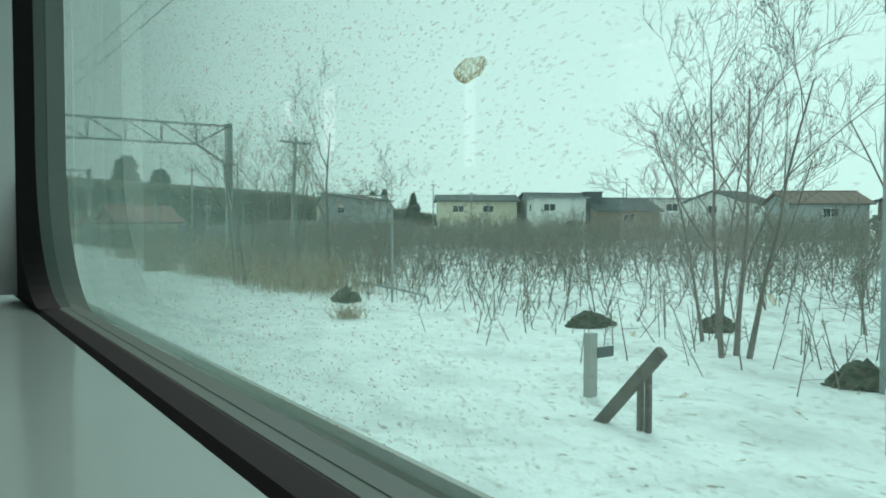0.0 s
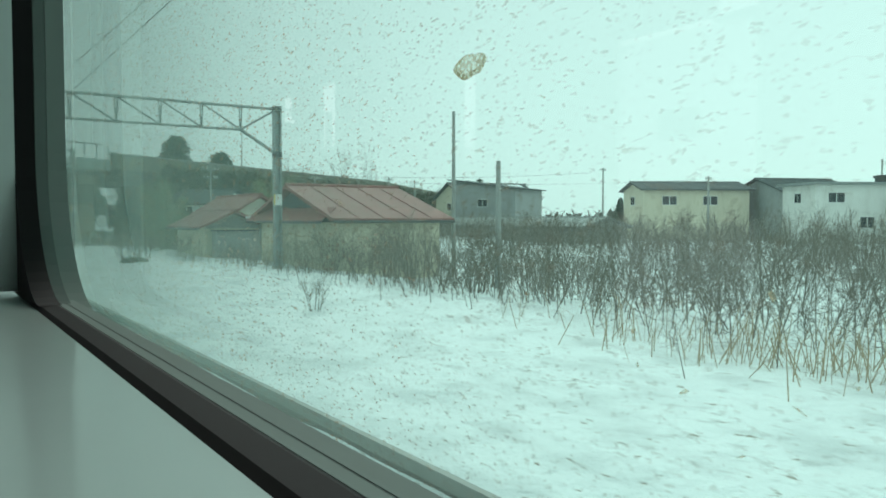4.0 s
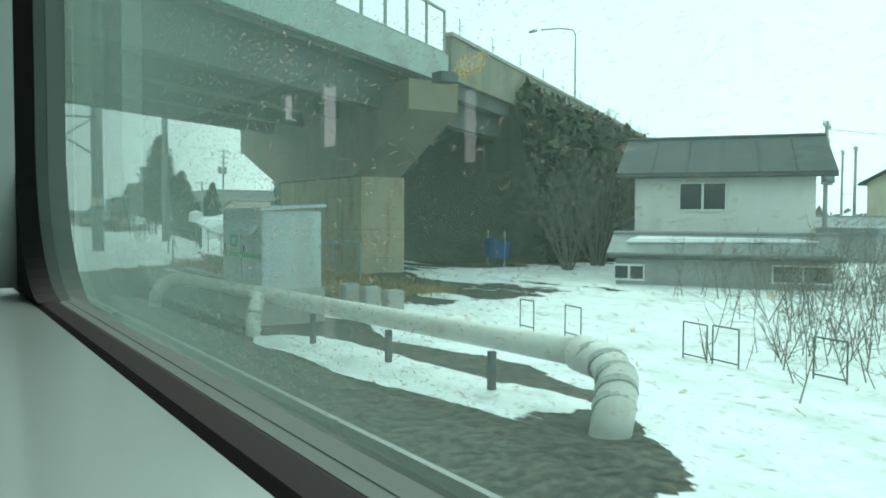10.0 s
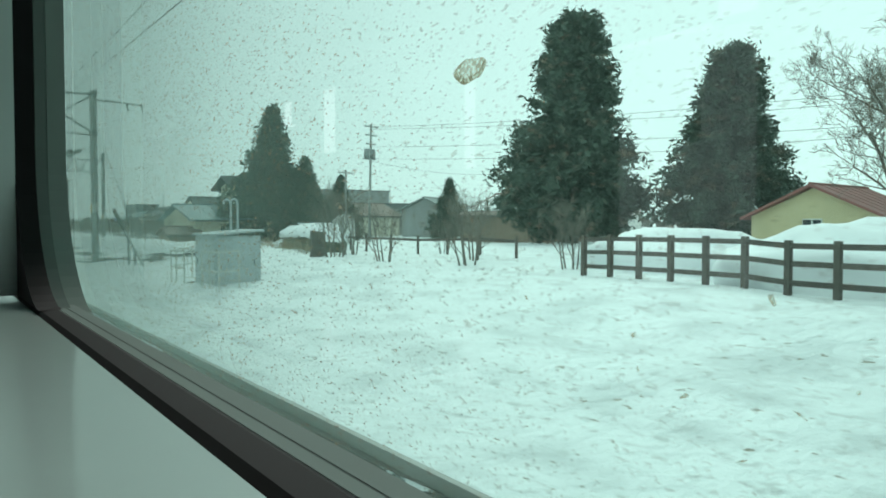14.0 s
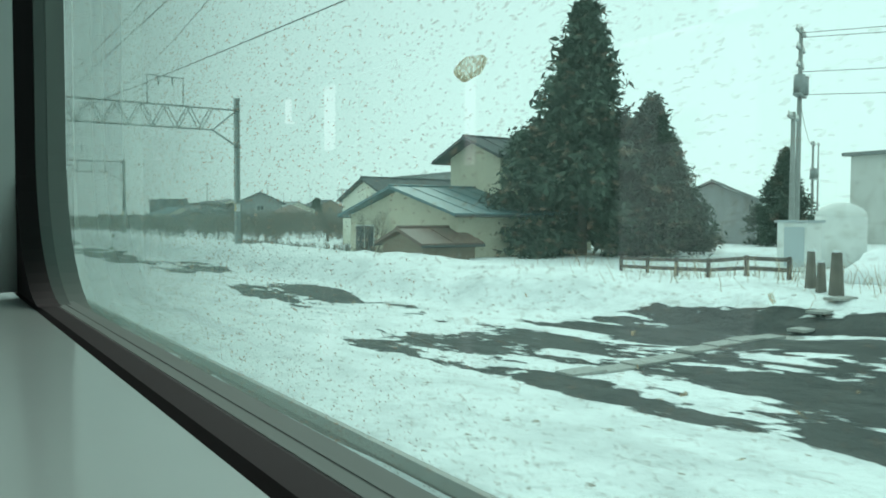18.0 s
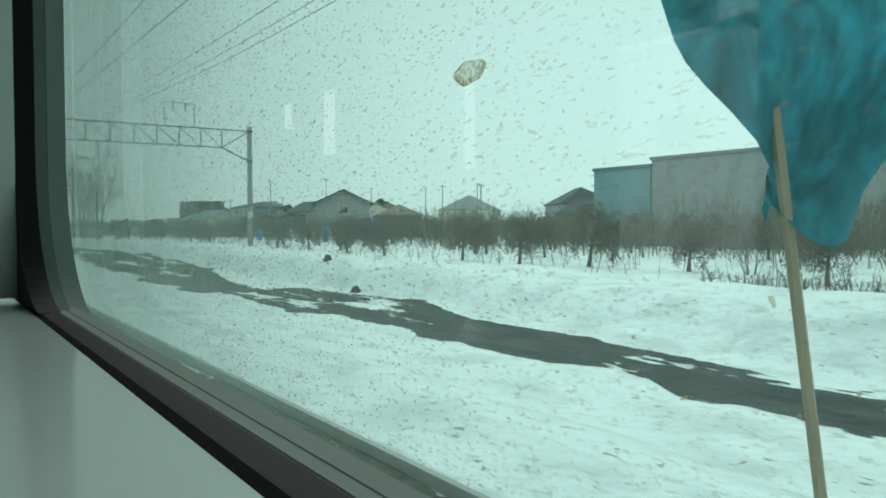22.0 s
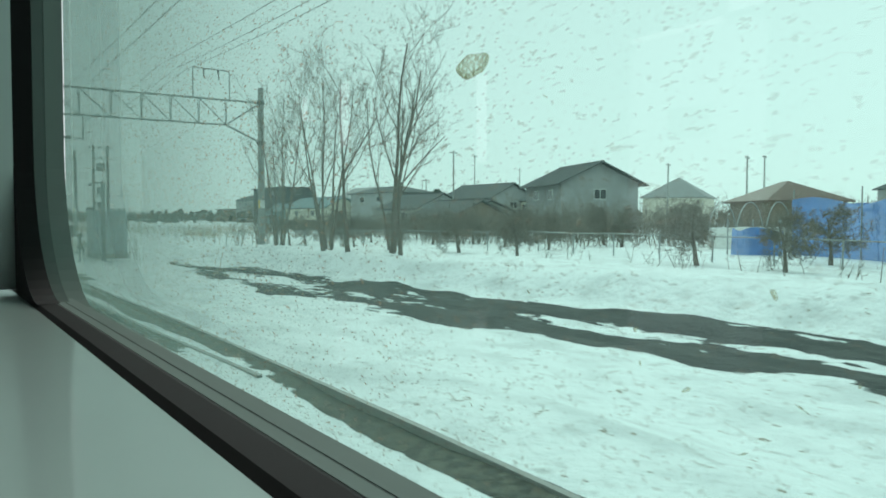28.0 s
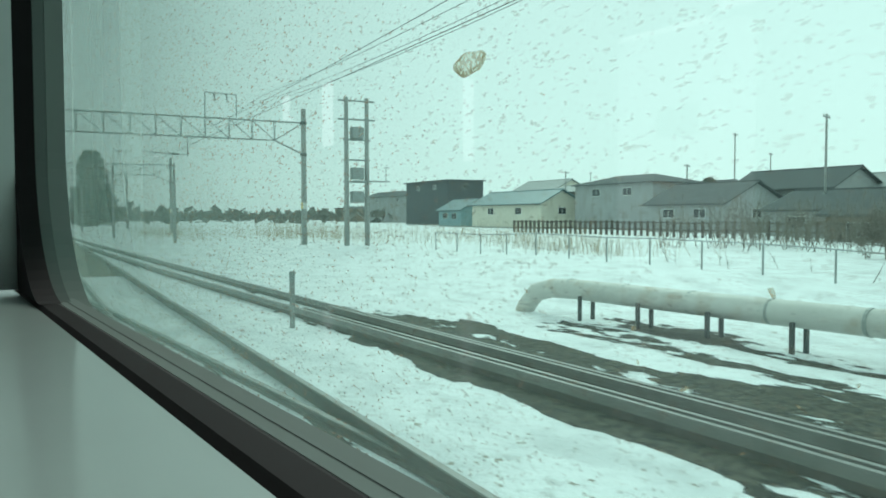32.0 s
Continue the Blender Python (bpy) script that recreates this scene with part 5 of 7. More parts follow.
def cabinet(x, y, w, d, z0, z1, label, stripe=False, doors=2, slope=.08, name="relay_cabinet", vents=False):
    """A sheet steel cabinet: body, roof, doors with handles, louvres."""
    c = thing(name, (x, y, 0), label, "cabinet", "cabinets")
    part("plinth", B((0, 0, (ground_z(x, y) - .3 + z0) / 2), (w + .1, d + .1, z0 - ground_z(x, y) + .3)), concrete, c)
    part("body", bevelled((0, 0, (z0 + z1) / 2), (w, d, z1 - z0), .015), cabinet_grey, c)
    bm = bmesh.new()
    slab(bm, [(-w / 2 - .08, -d / 2 - .08, z1 + .06), (w / 2 + .08, -d / 2 - .08, z1 + .06 + slope), (w / 2 + .08, d / 2 + .08, z1 + .06 + slope), (-w / 2 - .08, d / 2 + .08, z1 + .06)], .055)
    part("roof", bm, cabinet_grey, c)
    for k in range(doors):
        yy = -d / 2 + d * (k + .5) / doors
        dr = part("door", bevelled((-w / 2 - .012, yy, (z0 + z1) / 2), (.024, d / doors - .03, (z1 - z0) - .12), .006), cabinet_grey, c)
        part("handle", B((-w / 2 - .035, yy + d / doors * .36, (z0 + z1) / 2), (.02, .03, .16)), dark_steel, dr)
    if not stripe:
        dr = part("door", bevelled((0, -d / 2 - .012, (z0 + z1) / 2), (w - .1, .024, (z1 - z0) - .12), .006), cabinet_grey, c)
        part("handle", B((w * .34, -d / 2 - .035, (z0 + z1) / 2), (.03, .02, .18)), dark_steel, dr)
    if stripe:
        part("stripe", B((-w / 2 - .028, .02, z0 + (z1 - z0) * .42), (.006, d - .06, .09)), green_paint, c, "green painted stripe")
        bz = z0 + (z1 - z0) * .6
        for dy, dz, sy, sz in ((0, .1, .4, .05), (0, -.1, .4, .05), (.175, 0, .05, .15), (-.175, 0, .05, .15)):
            part("badge_bar", B((-w / 2 - .028, d * .2 + dy, bz + dz), (.006, sy, sz)), green_paint, c, "green bar of a plain badge")
        hz = z0 + (z1 - z0) * .77
        bm = bmesh.new()
        slab(bm, [(-w / 2 - .2, -.98, hz - .02), (-w / 2 - .02, -.98, hz + .13), (-w / 2 - .02, .16, hz + .13), (-w / 2 - .2, .16, hz - .02)], .1)
        part("hood", bm, cabinet_grey, c, "sloping sheet steel vent hood")
    if vents:
        for q in (-.3, .3):
            part("vent_pipe", bend(bmesh.new(), [(.2, q, z1), (.2, q, z1 + .9), (.17, q, z1 + 1.02), (.08, q, z1 + 1.06), (0, q, z1 + 1.0), (0, q, z1 + .9)], .035, 8), cabinet_grey, c, "goosenecked vent pipe")
    return c


cabinet(6.09, 114.15, 1.22, 2.36, .6, 2.15, "large grey steel relay cabinet with a green stripe", True)
cabinet(7.35, 160.15, 1.3, 1.85, .2, 1.68, "grey steel trackside hut with vent pipes in snow", doors=1, vents=True, slope=.12)
cabinet(7.5, 319.5, 1.6, 1.9, .15, 2.35, "grey steel equipment hut beside the track", doors=1)
for y in (111.3, 112.2, 113.1):
    tagged(new("concrete_block", finish("concrete_block", bevelled((7.4, y, .35), (.35, .3, .6), .02), concrete)), "weathered concrete block by the cabinet", "block", "blocks by the cabinet")

rm = thing("road_marking", (0, 0, 0), "worn white painted line across wet asphalt", "road marking", kind="structure")
for k in range(14):
    f = k / 13
    x, y = 4.4 + 4.2 * f, 126.28 + .47 * f
    part("stripe", B((x, y, ground_z(x, y) + .004), (.33, .045, .012), .11), concrete, rm)
grs = Tubes()
rng = random.Random(11)
for _ in range(420):
    x, y = rng.uniform(8.9 + .02, 12), rng.uniform(115.5, 134)
    reeds(grs, rng, x, y, 16, .24, .3, .36, .16, .01)
stuff("dead_grass", grs, grass, "matted yellow dead grass under the bridge", "grass")


def hoop(x, y, w=.5, h=.55, turn=80):
    o = thing("stake_hoop", (x, y, ground_z(x, y)), "thin steel hoop standing in the snow", "hoop", "hoops in the snow", turn)
    for q in (-w / 2, w / 2):
        part("leg", R((q, 0, -.1), (q, 0, h), .012, n=6), dark_steel, o)
    for z in (.06, h):
        part("bar", R((-w / 2, 0, z), (w / 2, 0, z), .012, n=6), dark_steel, o)


for q in ((9.4, 105.4), (9.62, 104.0), (9.37, 109.7), (9.5, 108.6), (9.5, 106.0)):
    hoop(*q)


def sign_post(x, y, top, plates, label, r=.05):
    s = thing("sign_post", (x, y, 0), label, "sign", "lineside signs")
    part("post", R((0, 0, ground_z(x, y) - .3), (0, 0, top), r, n=10), pole_concrete, s)
    for z, w, h, mat in plates:
        part("plate", B((0, -r - .02, z), (w, .02, h), 0), mat, s)
    return s


sign_post(5.85, 96.3, 2.74, [(2.58, .3, .3, white_paint), (2.1, .34, .5, cabinet_grey)], "slim lineside post with two blank white plates", .055)
sp = sign_post(5.26, 90.4, .95, [], "short leaning lineside marker post", .07)
part("arm", B((.25, 0, .75), (.5, .05, .1), 0), wood_fence, sp)

# ---- poles standing alone ----


def lone_mast(x, y, top, label="round concrete line pole with number plates"):
    p = thing("line_pole", (x, y, 0), label, "railway mast", "masts along the line")
    part("pole", R((0, 0, ground_z(x, y) - .4), (0, 0, top), .18, .14, 16), pole_concrete, p, "", True)
    part("number_plate", B((.02, -.2, 2.75), (.26, .015, .42)), white_paint, p, "white number plate")
    part("warning_plate", B((-.13, -.19, 2.75), (.14, .02, .42)), yellow, p, "yellow warning plate")
    part("junction_box", bevelled((.18, -.1, 2.05), (.2, .2, .5), .02), cabinet_grey, p)
    for z in (1.6, 2.4, 4.5, 6.0):
        part("strap", R((0, 0, z), (0, 0, z + .06), .185, n=14), dark_steel, p)


lone_mast(7.2, 139.15, 7.9)
ep = utility_pole(10.5, 140.0, 10.5, 2, label="tall concrete pole with crossarms beside the wooden fence", r=.19)
part("cable_guard", R((.2, -.05, .5), (.2, -.05, 3.2), .035, n=8), steel, ep)
utility_pole(20.9, 144.0, 8.9, 2, True)
utility_pole(24.5, 148.5, 7.5, 1)
utility_pole(21.1, 107.3, 6.6, 2, base=-.5)
utility_pole(36.6, 119.6, 6.8, 2, True, base=-.5)
for x, y, z in ((47, 121, 7), (55, 128, 7.2), (66, 135, 8), (33, 108, 5), (40, 113, 5.2), (70, 123, 7)):
    utility_pole(x, y, z, 1, base=-.5)
utility_pole(19.3, 67.3, 6.7, 0, label="slim bare grey concrete pole", r=.1, base=-.5)
utility_pole(13.8, 57.1, 3.7, 0, label="short bare grey concrete pole", r=.1, base=-.3)
utility_pole(13.1, 31.2, 5.7, 1, lean=.35, r=.11, label="slightly leaning grey utility pole")
utility_pole(32.1, 197.2, 10.6, 3, True, lean=.3)
utility_pole(29.0, 195.5, 6.4, 1)
utility_pole(60, 213, 8.5, 1, True)
for x, y, z in ((93, 86, 9), (85.6, 79.8, 7), (72, 110, 8.5), (64, 88, 6.2), (95, 233, 12), (70, 240, 8.8), (83, 392, 13.5), (55.2, 357.8, 10.5), (104, 318, 12), (88, 336, 10), (100, 400, 12), (84, 348, 9.5), (76, 330, 9), (110, 300, 12), (62, 300, 7.5), (120, 470, 13), (70, 388, 8.6), (63, 404, 8.4)):
    utility_pole(x, y, z, 1, base=0)
for x, y, z in ((3.6, 398, 7), (6.0, 376, 6.0), (2.4, 430, 6.5)):
    utility_pole(x, y, z, 0, r=.13, label="bare concrete line pole")

for a, b in (((32.2, 197.2, 10.3), (52, 150, 10.2)), ((32.2, 197.2, 10.1), (55, 150, 9.9)), ((32.2, 197.2, 8.6), (55, 150, 8.5)), ((32.2, 197.2, 7.6), (50, 160, 7.6)), ((21.1, 107.3, 6.3), (60, 100, 7)), ((36.6, 119.6, 6.4), (90, 110, 7.5)), ((10.5, 140, 10.2), (20.9, 144, 8.6)), ((32.2, 197.2, 7.4), (60, 213, 8.2)), ((85, 300, 9.5), (110, 300, 11.6))):
    wire("power_line", span([a, b], .6, 10), .014)
wire("anchor_wire", span([(6.75, 177.4, 5.66), (3.4, 221, 6.1)], .15), .011, "taut anchored overhead wire")
for q, (f0, f1, w) in enumerate(((.06, .085, .09), (.16, .18, .11), (.10, .104, .2))):
    a0, a1 = Vector((6.75, 177.4, 5.66)).lerp(Vector((3.4, 221, 6.1)), f0), Vector((6.75, 177.4, 5.66)).lerp(Vector((3.4, 221, 6.1)), f1)
    ins = new("wire_insulator", finish("wire_insulator", R(a0 - Vector((0, 0, .07)), a1 - Vector((0, 0, .09)), w, n=12), dark_steel))
    tagged(ins, "dark ribbed insulator in an anchored wire", "insulator", "insulators in the wires")
wire("stay_wire", [(6.75, 177.4, 7.2), (7.2, 169.6, .3)], .008, "taut steel stay wire")
wire("stay_wire", [(6.75, 177.4, 6.6), (7.3, 168.8, .3)], .008, "taut steel stay wire")

# stay guard by the lane
sg = thing("stay_guard", (0, 0, 0), "leaning steel guard tube with a black sleeve on two posts", "guard rail")
part("tube", R((7.25, 169.6, .15), (7.0, 173.0, 2.05), .05, n=10), steel, sg)
part("sleeve", R((7.03, 172.4, 1.75), (6.95, 174.0, 2.62), .075, n=10), rubber, sg, "black plastic sleeve")
part("post", R((7.13, 172.0, -.2), (7.1, 172.0, 1.5), .05, n=8), steel, sg)
part("post", R((7.2, 171.2, -.2), (7.18, 171.2, 1.0), .05, n=8), steel, sg)


def marker_flag(x, y, h, w, fh, lean, label):
    """A ragged cloth on a thin stick pushed into the snow."""
    f = thing("marker_flag", (x, y, ground_z(x, y)), label, "flag", "marker flags")
    part("stick", R((0, 0, -.2), (lean * .2, lean, h), .006, n=6), reed, f, "thin pale stick")
    bm = bmesh.new()
    n = 10
    grid = []
    for i in range(n + 1):
        row = []
        for j in range(n + 1):
            u, v = i / n, j / n
            prof = (.35 + .65 * math.sin(math.pi * min(1, .15 + v * .8))) if h < 2 else 1.05 - .85 * v
            q = w / .75
            row.append(bm.verts.new((lean * .2 + (u - .3) * w * prof * .78 + q * .04 * math.sin(9 * v + 5 * u), lean * (1 - v * fh / h) - (u - .3) * w * prof * .62 + q * .05 * math.sin(6 * u + 7 * v), h - v * fh + q * .05 * math.sin(8 * u))))
        grid.append(row)
    for i in range(n):
        for j in range(n):
            bm.faces.new((grid[i][j], grid[i + 1][j], grid[i + 1][j + 1], grid[i][j + 1]))
    bmesh.ops.solidify(bm, geom=bm.faces[:], thickness=.004)
    part("cloth", bm, blue_flag, f, "faded teal cloth", True)


marker_flag(.8, 169.15, 1.97, .15, .26, 0, "faded teal marker flag on a stick in the snow")
marker_flag(.62, 216.98, 2.36, .34, .27, .42, "large faded teal marker flag on a leaning stick")

# ---- railings round the trackside huts ----


def pipe_rail(pts, h, label):
    f = thing("pipe_railing", (0, 0, 0), label, "railing", "railings round the huts")
    for x, y in pts:
        part("post", R((x, y, ground_z(x, y) - .3), (x, y, ground_z(x, y) + h), .024, n=8), pipe_white, f)
    for sh in (1.0, .48):
        for (x, y), (x2, y2) in zip(pts, pts[1:]):
            part("rail", R((x, y, ground_z(x, y) + h * sh), (x2, y2, ground_z(x2, y2) + h * sh), .024, n=8), pipe_white, f)


pipe_rail([(7.25, 163.4), (6.55, 163.25), (6.48, 162.4), (6.5, 161.6)], .98, "rusty cream pipe railing in snow")
pipe_rail([(6.4, 159.5), (6.38, 158.75), (6.4, 158.0), (6.9, 157.9)], .98, "rusty cream pipe railing in front of the hut")
pipe_rail([(8.55, 317.6), (8.3, 316.9), (7.95, 316.2)], 1.1, "pale pipe railing beside the equipment hut")

# ---- houses of the first stretch ----
house(62, 119, 8, 9, 5.7, 6.9, grey_wall, slate_roof, 25, "shed", [("w", 0, 4, 1.4, 1.0)], label="two-storey grey house with a sloping flat roof")
house(54, 115, 46, 6, 1.3, 2.05, grey_wall, grey_roof, 90, label="long low shed with a pale sheet roof", name="shed", category="shed")
house(71, 96.5, 11.7, 7, 5.2, 6.0, beige_wall, slate_roof, -30, wins=[("s", -3, 4, 1.6, 1), ("s", 1.5, 4, 1.6, 1), ("w", 0, 4, 1.4, 1)], label="two-storey beige house with a dark roof")
house(73, 80.5, 7, 6, 5.2, 5.5, white_wall, grey_roof, -30, "flat", [("s", -1.5, 4, 1.6, 1), ("w", 0, 4, 1.2, 1), ("s", 1.5, 1.7, 1.4, 1.1)], label="white two-storey house with a flat roof")
house(76, 76.5, 2.2, 2, 5.9, 6, dark_wall, slate_roof, -30, "flat", over=.1, label="dark roof tank housing", name="roof_housing", category="roof housing", base=0)
house(80, 76, 9, 8, 3.6, 5.2, brown_wall, slate_roof, -20, label="low brown house with a slate grey roof", wins=[("s", 0, 2.6, 1.6, 1)])
house(97, 79, 13, 8, 5.4, 6.0, white_wall, grey_roof, -25, "flat", [("s", -3, 4.2, 1.8, 1.1), ("s", 2, 4.2, 1.8, 1.1)], label="long pale house with a flat roof")
house(80, 89, 9, 8, 5.0, 6.3, grey_wall, slate_roof, -20, "gable", [("s", 0, 4, 1.6, 1)], label="grey two-storey house with a dark roof")
house(86, 62, 9, 7, 4.6, 5.8, white_wall, slate_roof, 10, wins=[("s", 0, 3.6, 1.6, 1), ("w", 0, 3.6, 1.2, 1)], label="white house with a dark roof behind the thicket")
house(80, 47, 8, 7, 4.0, 5.2, grey_wall, brown_roof, -35, wins=[("s", 0, 3, 1.6, 1)], label="grey house with a brown roof behind the thicket")
house(88, 37, 12, 7, 4.2, 5.0, brown_wall, slate_roof, -15, wins=[("s", -2, 3, 1.6, 1)], label="long dark house behind the thicket")
house(84, 108, 8, 7, 4.2, 5.3, grey_wall, slate_roof, 15, label="grey bungalow with a dark roof")
house(92, 100, 10, 8, 4.6, 6.2, cream_wall, brown_roof, -15, "hip", label="cream house with a hipped brown roof")
# red-roofed houses
rh = house(15.45, 70.2, 4.6, 8.2, 2.05, 3.32, beige_wall, red_roof, 0, base=-1, gable=dark_wall, label="low beige house with a faded red metal roof and dark gable", chimney=False)
bm = bmesh.new()
slab(bm, [(-2.95, -3.9, 1.98), (-2.95, 4.3, 1.98), (-2.3, 4.3, 2.5), (-2.3, -3.9, 2.5)], .06)
part("skirt_roof", bm, red_roof, rh, "narrow red lean-to roof across the gable")
part("skirt_fascia", B((-2.94, .2, 1.9), (.04, 8.2, .1)), dark_wall, rh)
part("downpipe", R((-2.34, 4.0, -.5), (-2.34, 4.0, 1.95), .05, n=8), steel, rh)
part("verge_snow", bevelled((-2.6, 4.35, 2.1), (.5, .6, .1), .03), snow_cap, rh, "snow left on the eaves corner")
oh = house(13.2, 80.8, 5.0, 2.9, 1.7, 2.35, beige_wall, red_roof, 90, base=-1, gable=grey_wall, label="small beige outhouse with a red metal roof", name="outhouse")
part("lean_to", B((-2.9, -.1, .3), (.8, 2.4, 2.2)), grey_wall, oh, "grey boarded lean-to at the gable")
part("lean_to_roof", B((-2.95, -.1, 1.45), (1.0, 2.6, .07)), dark_wall, oh)
house(16.6, 87.3, 7.4, 5.4, 1.7, 3.35, cream_wall, red_roof, 90, base=-1, seams=False, label="long beige house with a red metal roof")
# white two-storey house by the bridge
wh = house(23.7, 116, 5.5, 5.5, 3.6, 4.75, white_wall, slate_roof, 126.3, base=-1.1, wins=[("n", .6, 2.75, 1.45, .95)], over=.55, label="white corrugated two-storey house with a dark roof", snow=False)
house(20.4, 113.6, 6.0, 2.6, .95, 1.4, grey_wall, grey_roof, 126.3, "gable", base=-1.1, over=.25, snow=True, label="low porch extension with snow on its roof", name="porch", wins=[("n", -2.2, .45, 1.6, .55), ("n", 2.6, .4, .9, .5)])
house(64, 124, 11, 9, 4.8, 6.7, beige_wall, slate_roof, -10, base=-.5, snow=True, wins=[("s", -2, 3.6, 1.4, 1), ("s", 2.5, 3.6, 1.0, 1), ("w", 0, 3.6, 1.2, 1)], label="beige two-storey house with snow on a grey roof")
house(46, 117, 20, 5, 1.4, 1.9, grey_wall, grey_roof, -12, "flat", base=-.5, label="long low storage building with a flat roof", name="store", category="shed")
house(30, 121.5, 6, 5, 1.6, 2.4, grey_wall, grey_roof, 0, base=-1, label="grey shed behind the white house", name="shed", category="shed")
# beyond the bridge
house(41.5, 161, 7, 6.5, 2.4, 3.9, yellow_wall, red_roof, 8, wins=[("w", 0, 1.8, 1, .9)], label="yellow house with a red-edged roof behind bare trees")
house(44.5, 190.5, 9, 8, 2.8, 4.6, brown_wall, brown_roof, 90, snow=True, label="dark brown barn-like house with snow on its roof")
house(63, 204, 13, 8, 6.8, 7.2, white_wall, grey_roof, 0, "flat", label="white boxy building behind the barn", category="building", name="building")
house(52, 216, 8, 6, 3.6, 4.9, grey_wall, grey_roof, 30, label="grey house with a pale roof")
house(46, 225, 8, 6, 3.0, 4.4, cream_wall, brown_roof, 20, label="cream house with a brown roof")
house(58, 232, 10, 6, 3.2, 4.6, grey_wall, slate_roof, -10, label="grey house with a slate roof")
# houses beside the lane
house(27.6, 222.5, 7.0, 6.3, 3.45, 4.7, pale_stucco, slate_roof, 0, wins=[("s", 1, 2.4, 1.2, .9)], over=.3, label="cream stuccoed house end with a dark roof edge", chimney=False)
house(23.2, 210.4, 7.4, 10.2, 2.35, 3.6, beige_wall, teal_roof, 0, over=.55, wins=[("w", 3.4, .95, 2.0, 1.7), ("s", 0, 1.3, 1.6, .9)], label="beige single-storey house with a teal metal roof")
house(27.4, 210.5, 6.4, 4.4, 5.45, 6.3, beige_wall, slate_roof, 0, over=.75, label="beige upper storey block with a low pitched roof", name="upper_storey", wins=[("s", 0, 4.6, 1.2, .8)])
house(18.4, 206.0, 2.6, 3.4, 1.05, 1.6, brown_wall, brown_roof, 0, over=.3, label="small brown garden shed", name="shed", category="shed")
house(52.5, 259.1, 15, 5.8, 6.3, 6.5, teal_wall, teal_roof, 0, "flat", over=.1, label="teal metal-clad workshop end with a flat roof", name="workshop", category="workshop")
house(52.6, 249.25, 15, 13.8, 6.8, 7.0, grey_wall, grey_roof, 0, "flat", over=.12, label="grey metal-clad workshop with a flat roof", name="workshop", category="workshop", wins=[("w", -4, 4.4, 2.2, .9)])
house(62, 342, 11, 9, 5.9, 8.0, grey_wall, slate_roof, 70, wins=[("s", -2.5, 4.6, 1.5, 1.1), ("s", 2, 4.6, 1.5, 1.1), ("n", -2.5, 4.6, 1.5, 1.1), ("n", 2, 4.6, 1.5, 1.1), ("w", 0, 4.6, 1.4, 1.1)], label="grey two-storey house with a dark tiled roof in the orchard", over=.8)
house(108, 366, 12, 10, 5.5, 9, cream_wall, grey_roof, 30, "hip", label="large house with a hipped grey roof")
house(97, 318, 14, 9, 5.6, 8.6, grey_wall, slate_roof, 60, "hip", label="grey house with a broad hipped roof")
house(84, 300, 10, 8, 3.8, 6.0, brown_wall, slate_roof, 80, label="brown house with a slate roof behind the orchard")
house(78, 286, 9, 8, 3.6, 5.6, grey_wall, slate_roof, 60, label="grey house with a dark roof behind the orchard")
house(90, 282, 11, 8, 4.6, 6.8, cream_wall, grey_roof, 85, "hip", label="cream house with a grey hipped roof")
house(76, 268, 9, 8, 3.6, 5.6, brown_wall, brown_roof, 75, "hip", label="brown bungalow with a hipped roof")
house(57, 313, 7, 6, 3.4, 5.0, brown_wall, brown_roof, 60, "hip", label="brown pavilion with a hipped roof beyond the nets")
# the last stretch
far_row = [(100, 575, 30, 8, 5, 7, brown_wall, slate_roof, "flat"), (92, 522, 36, 9, 7.8, 9.3, grey_wall, slate_roof, "gable"), (72, 458, 19, 8, 9.0, 9.4, dark_wall, slate_roof, "flat"),
           (62, 431, 8, 6, 3.2, 4.8, teal_wall, teal_roof, "gable"), (62, 413, 19, 7, 3.9, 5.7, cream_wall, teal_roof, "gable"), (70, 409, 9, 8, 5.6, 6.6, grey_wall, grey_roof, "gable"),
           (66, 393, 15, 8, 6.2, 7.4, grey_wall, slate_roof, "hip"), (62, 376, 11, 9, 3.4, 5.5, grey_wall, slate_roof, "gable"), (71, 372, 13, 8, 5.0, 7.0, grey_wall, slate_roof, "gable"),
           (56, 356, 10, 8, 2.6, 4.1, grey_wall, slate_roof, "gable"), (77, 362, 12, 9, 4.6, 6.5, cream_wall, grey_roof, "gable"), (48, 346, 8, 7, 2.2, 3.8, brown_wall, slate_roof, "gable"),
           (86, 440, 14, 8, 7, 8.9, cream_wall, grey_roof, "gable"), (110, 480, 16, 9, 6, 8, grey_wall, slate_roof, "hip"), (118, 430, 14, 9, 7, 9, brown_wall, slate_roof, "gable")]
for x, y, w, d, e, r, wm, rm, stl in far_row:
    house(x, y, w, d, e, r, wm, rm, 90, stl, [("n", -w / 5, e - 1.1, 1.6, 1.0), ("n", w / 5, e - 1.1, 1.6, 1.0), ("w", 0, e - 1.1, 1.3, 1)], base=0, label="town house with " + ("a teal" if rm is teal_roof else "a dark" if rm is slate_roof else "a grey") + " roof and small windows beyond the fence", seams=False)

# drain cover across the mouth of the lane
dc = thing("drain_cover", (0, 0, 0), "row of pale concrete drain covers across wet asphalt", "drain cover", kind="structure")
for k in range(12):
    f = k / 11
    x, y = 7.2 + 7.2 * f, 184.9 + .5 * f
    part("cover", bevelled((x, y, ground_z(x, y) + .012), (.63, .34, .05), .008), concrete, dc)

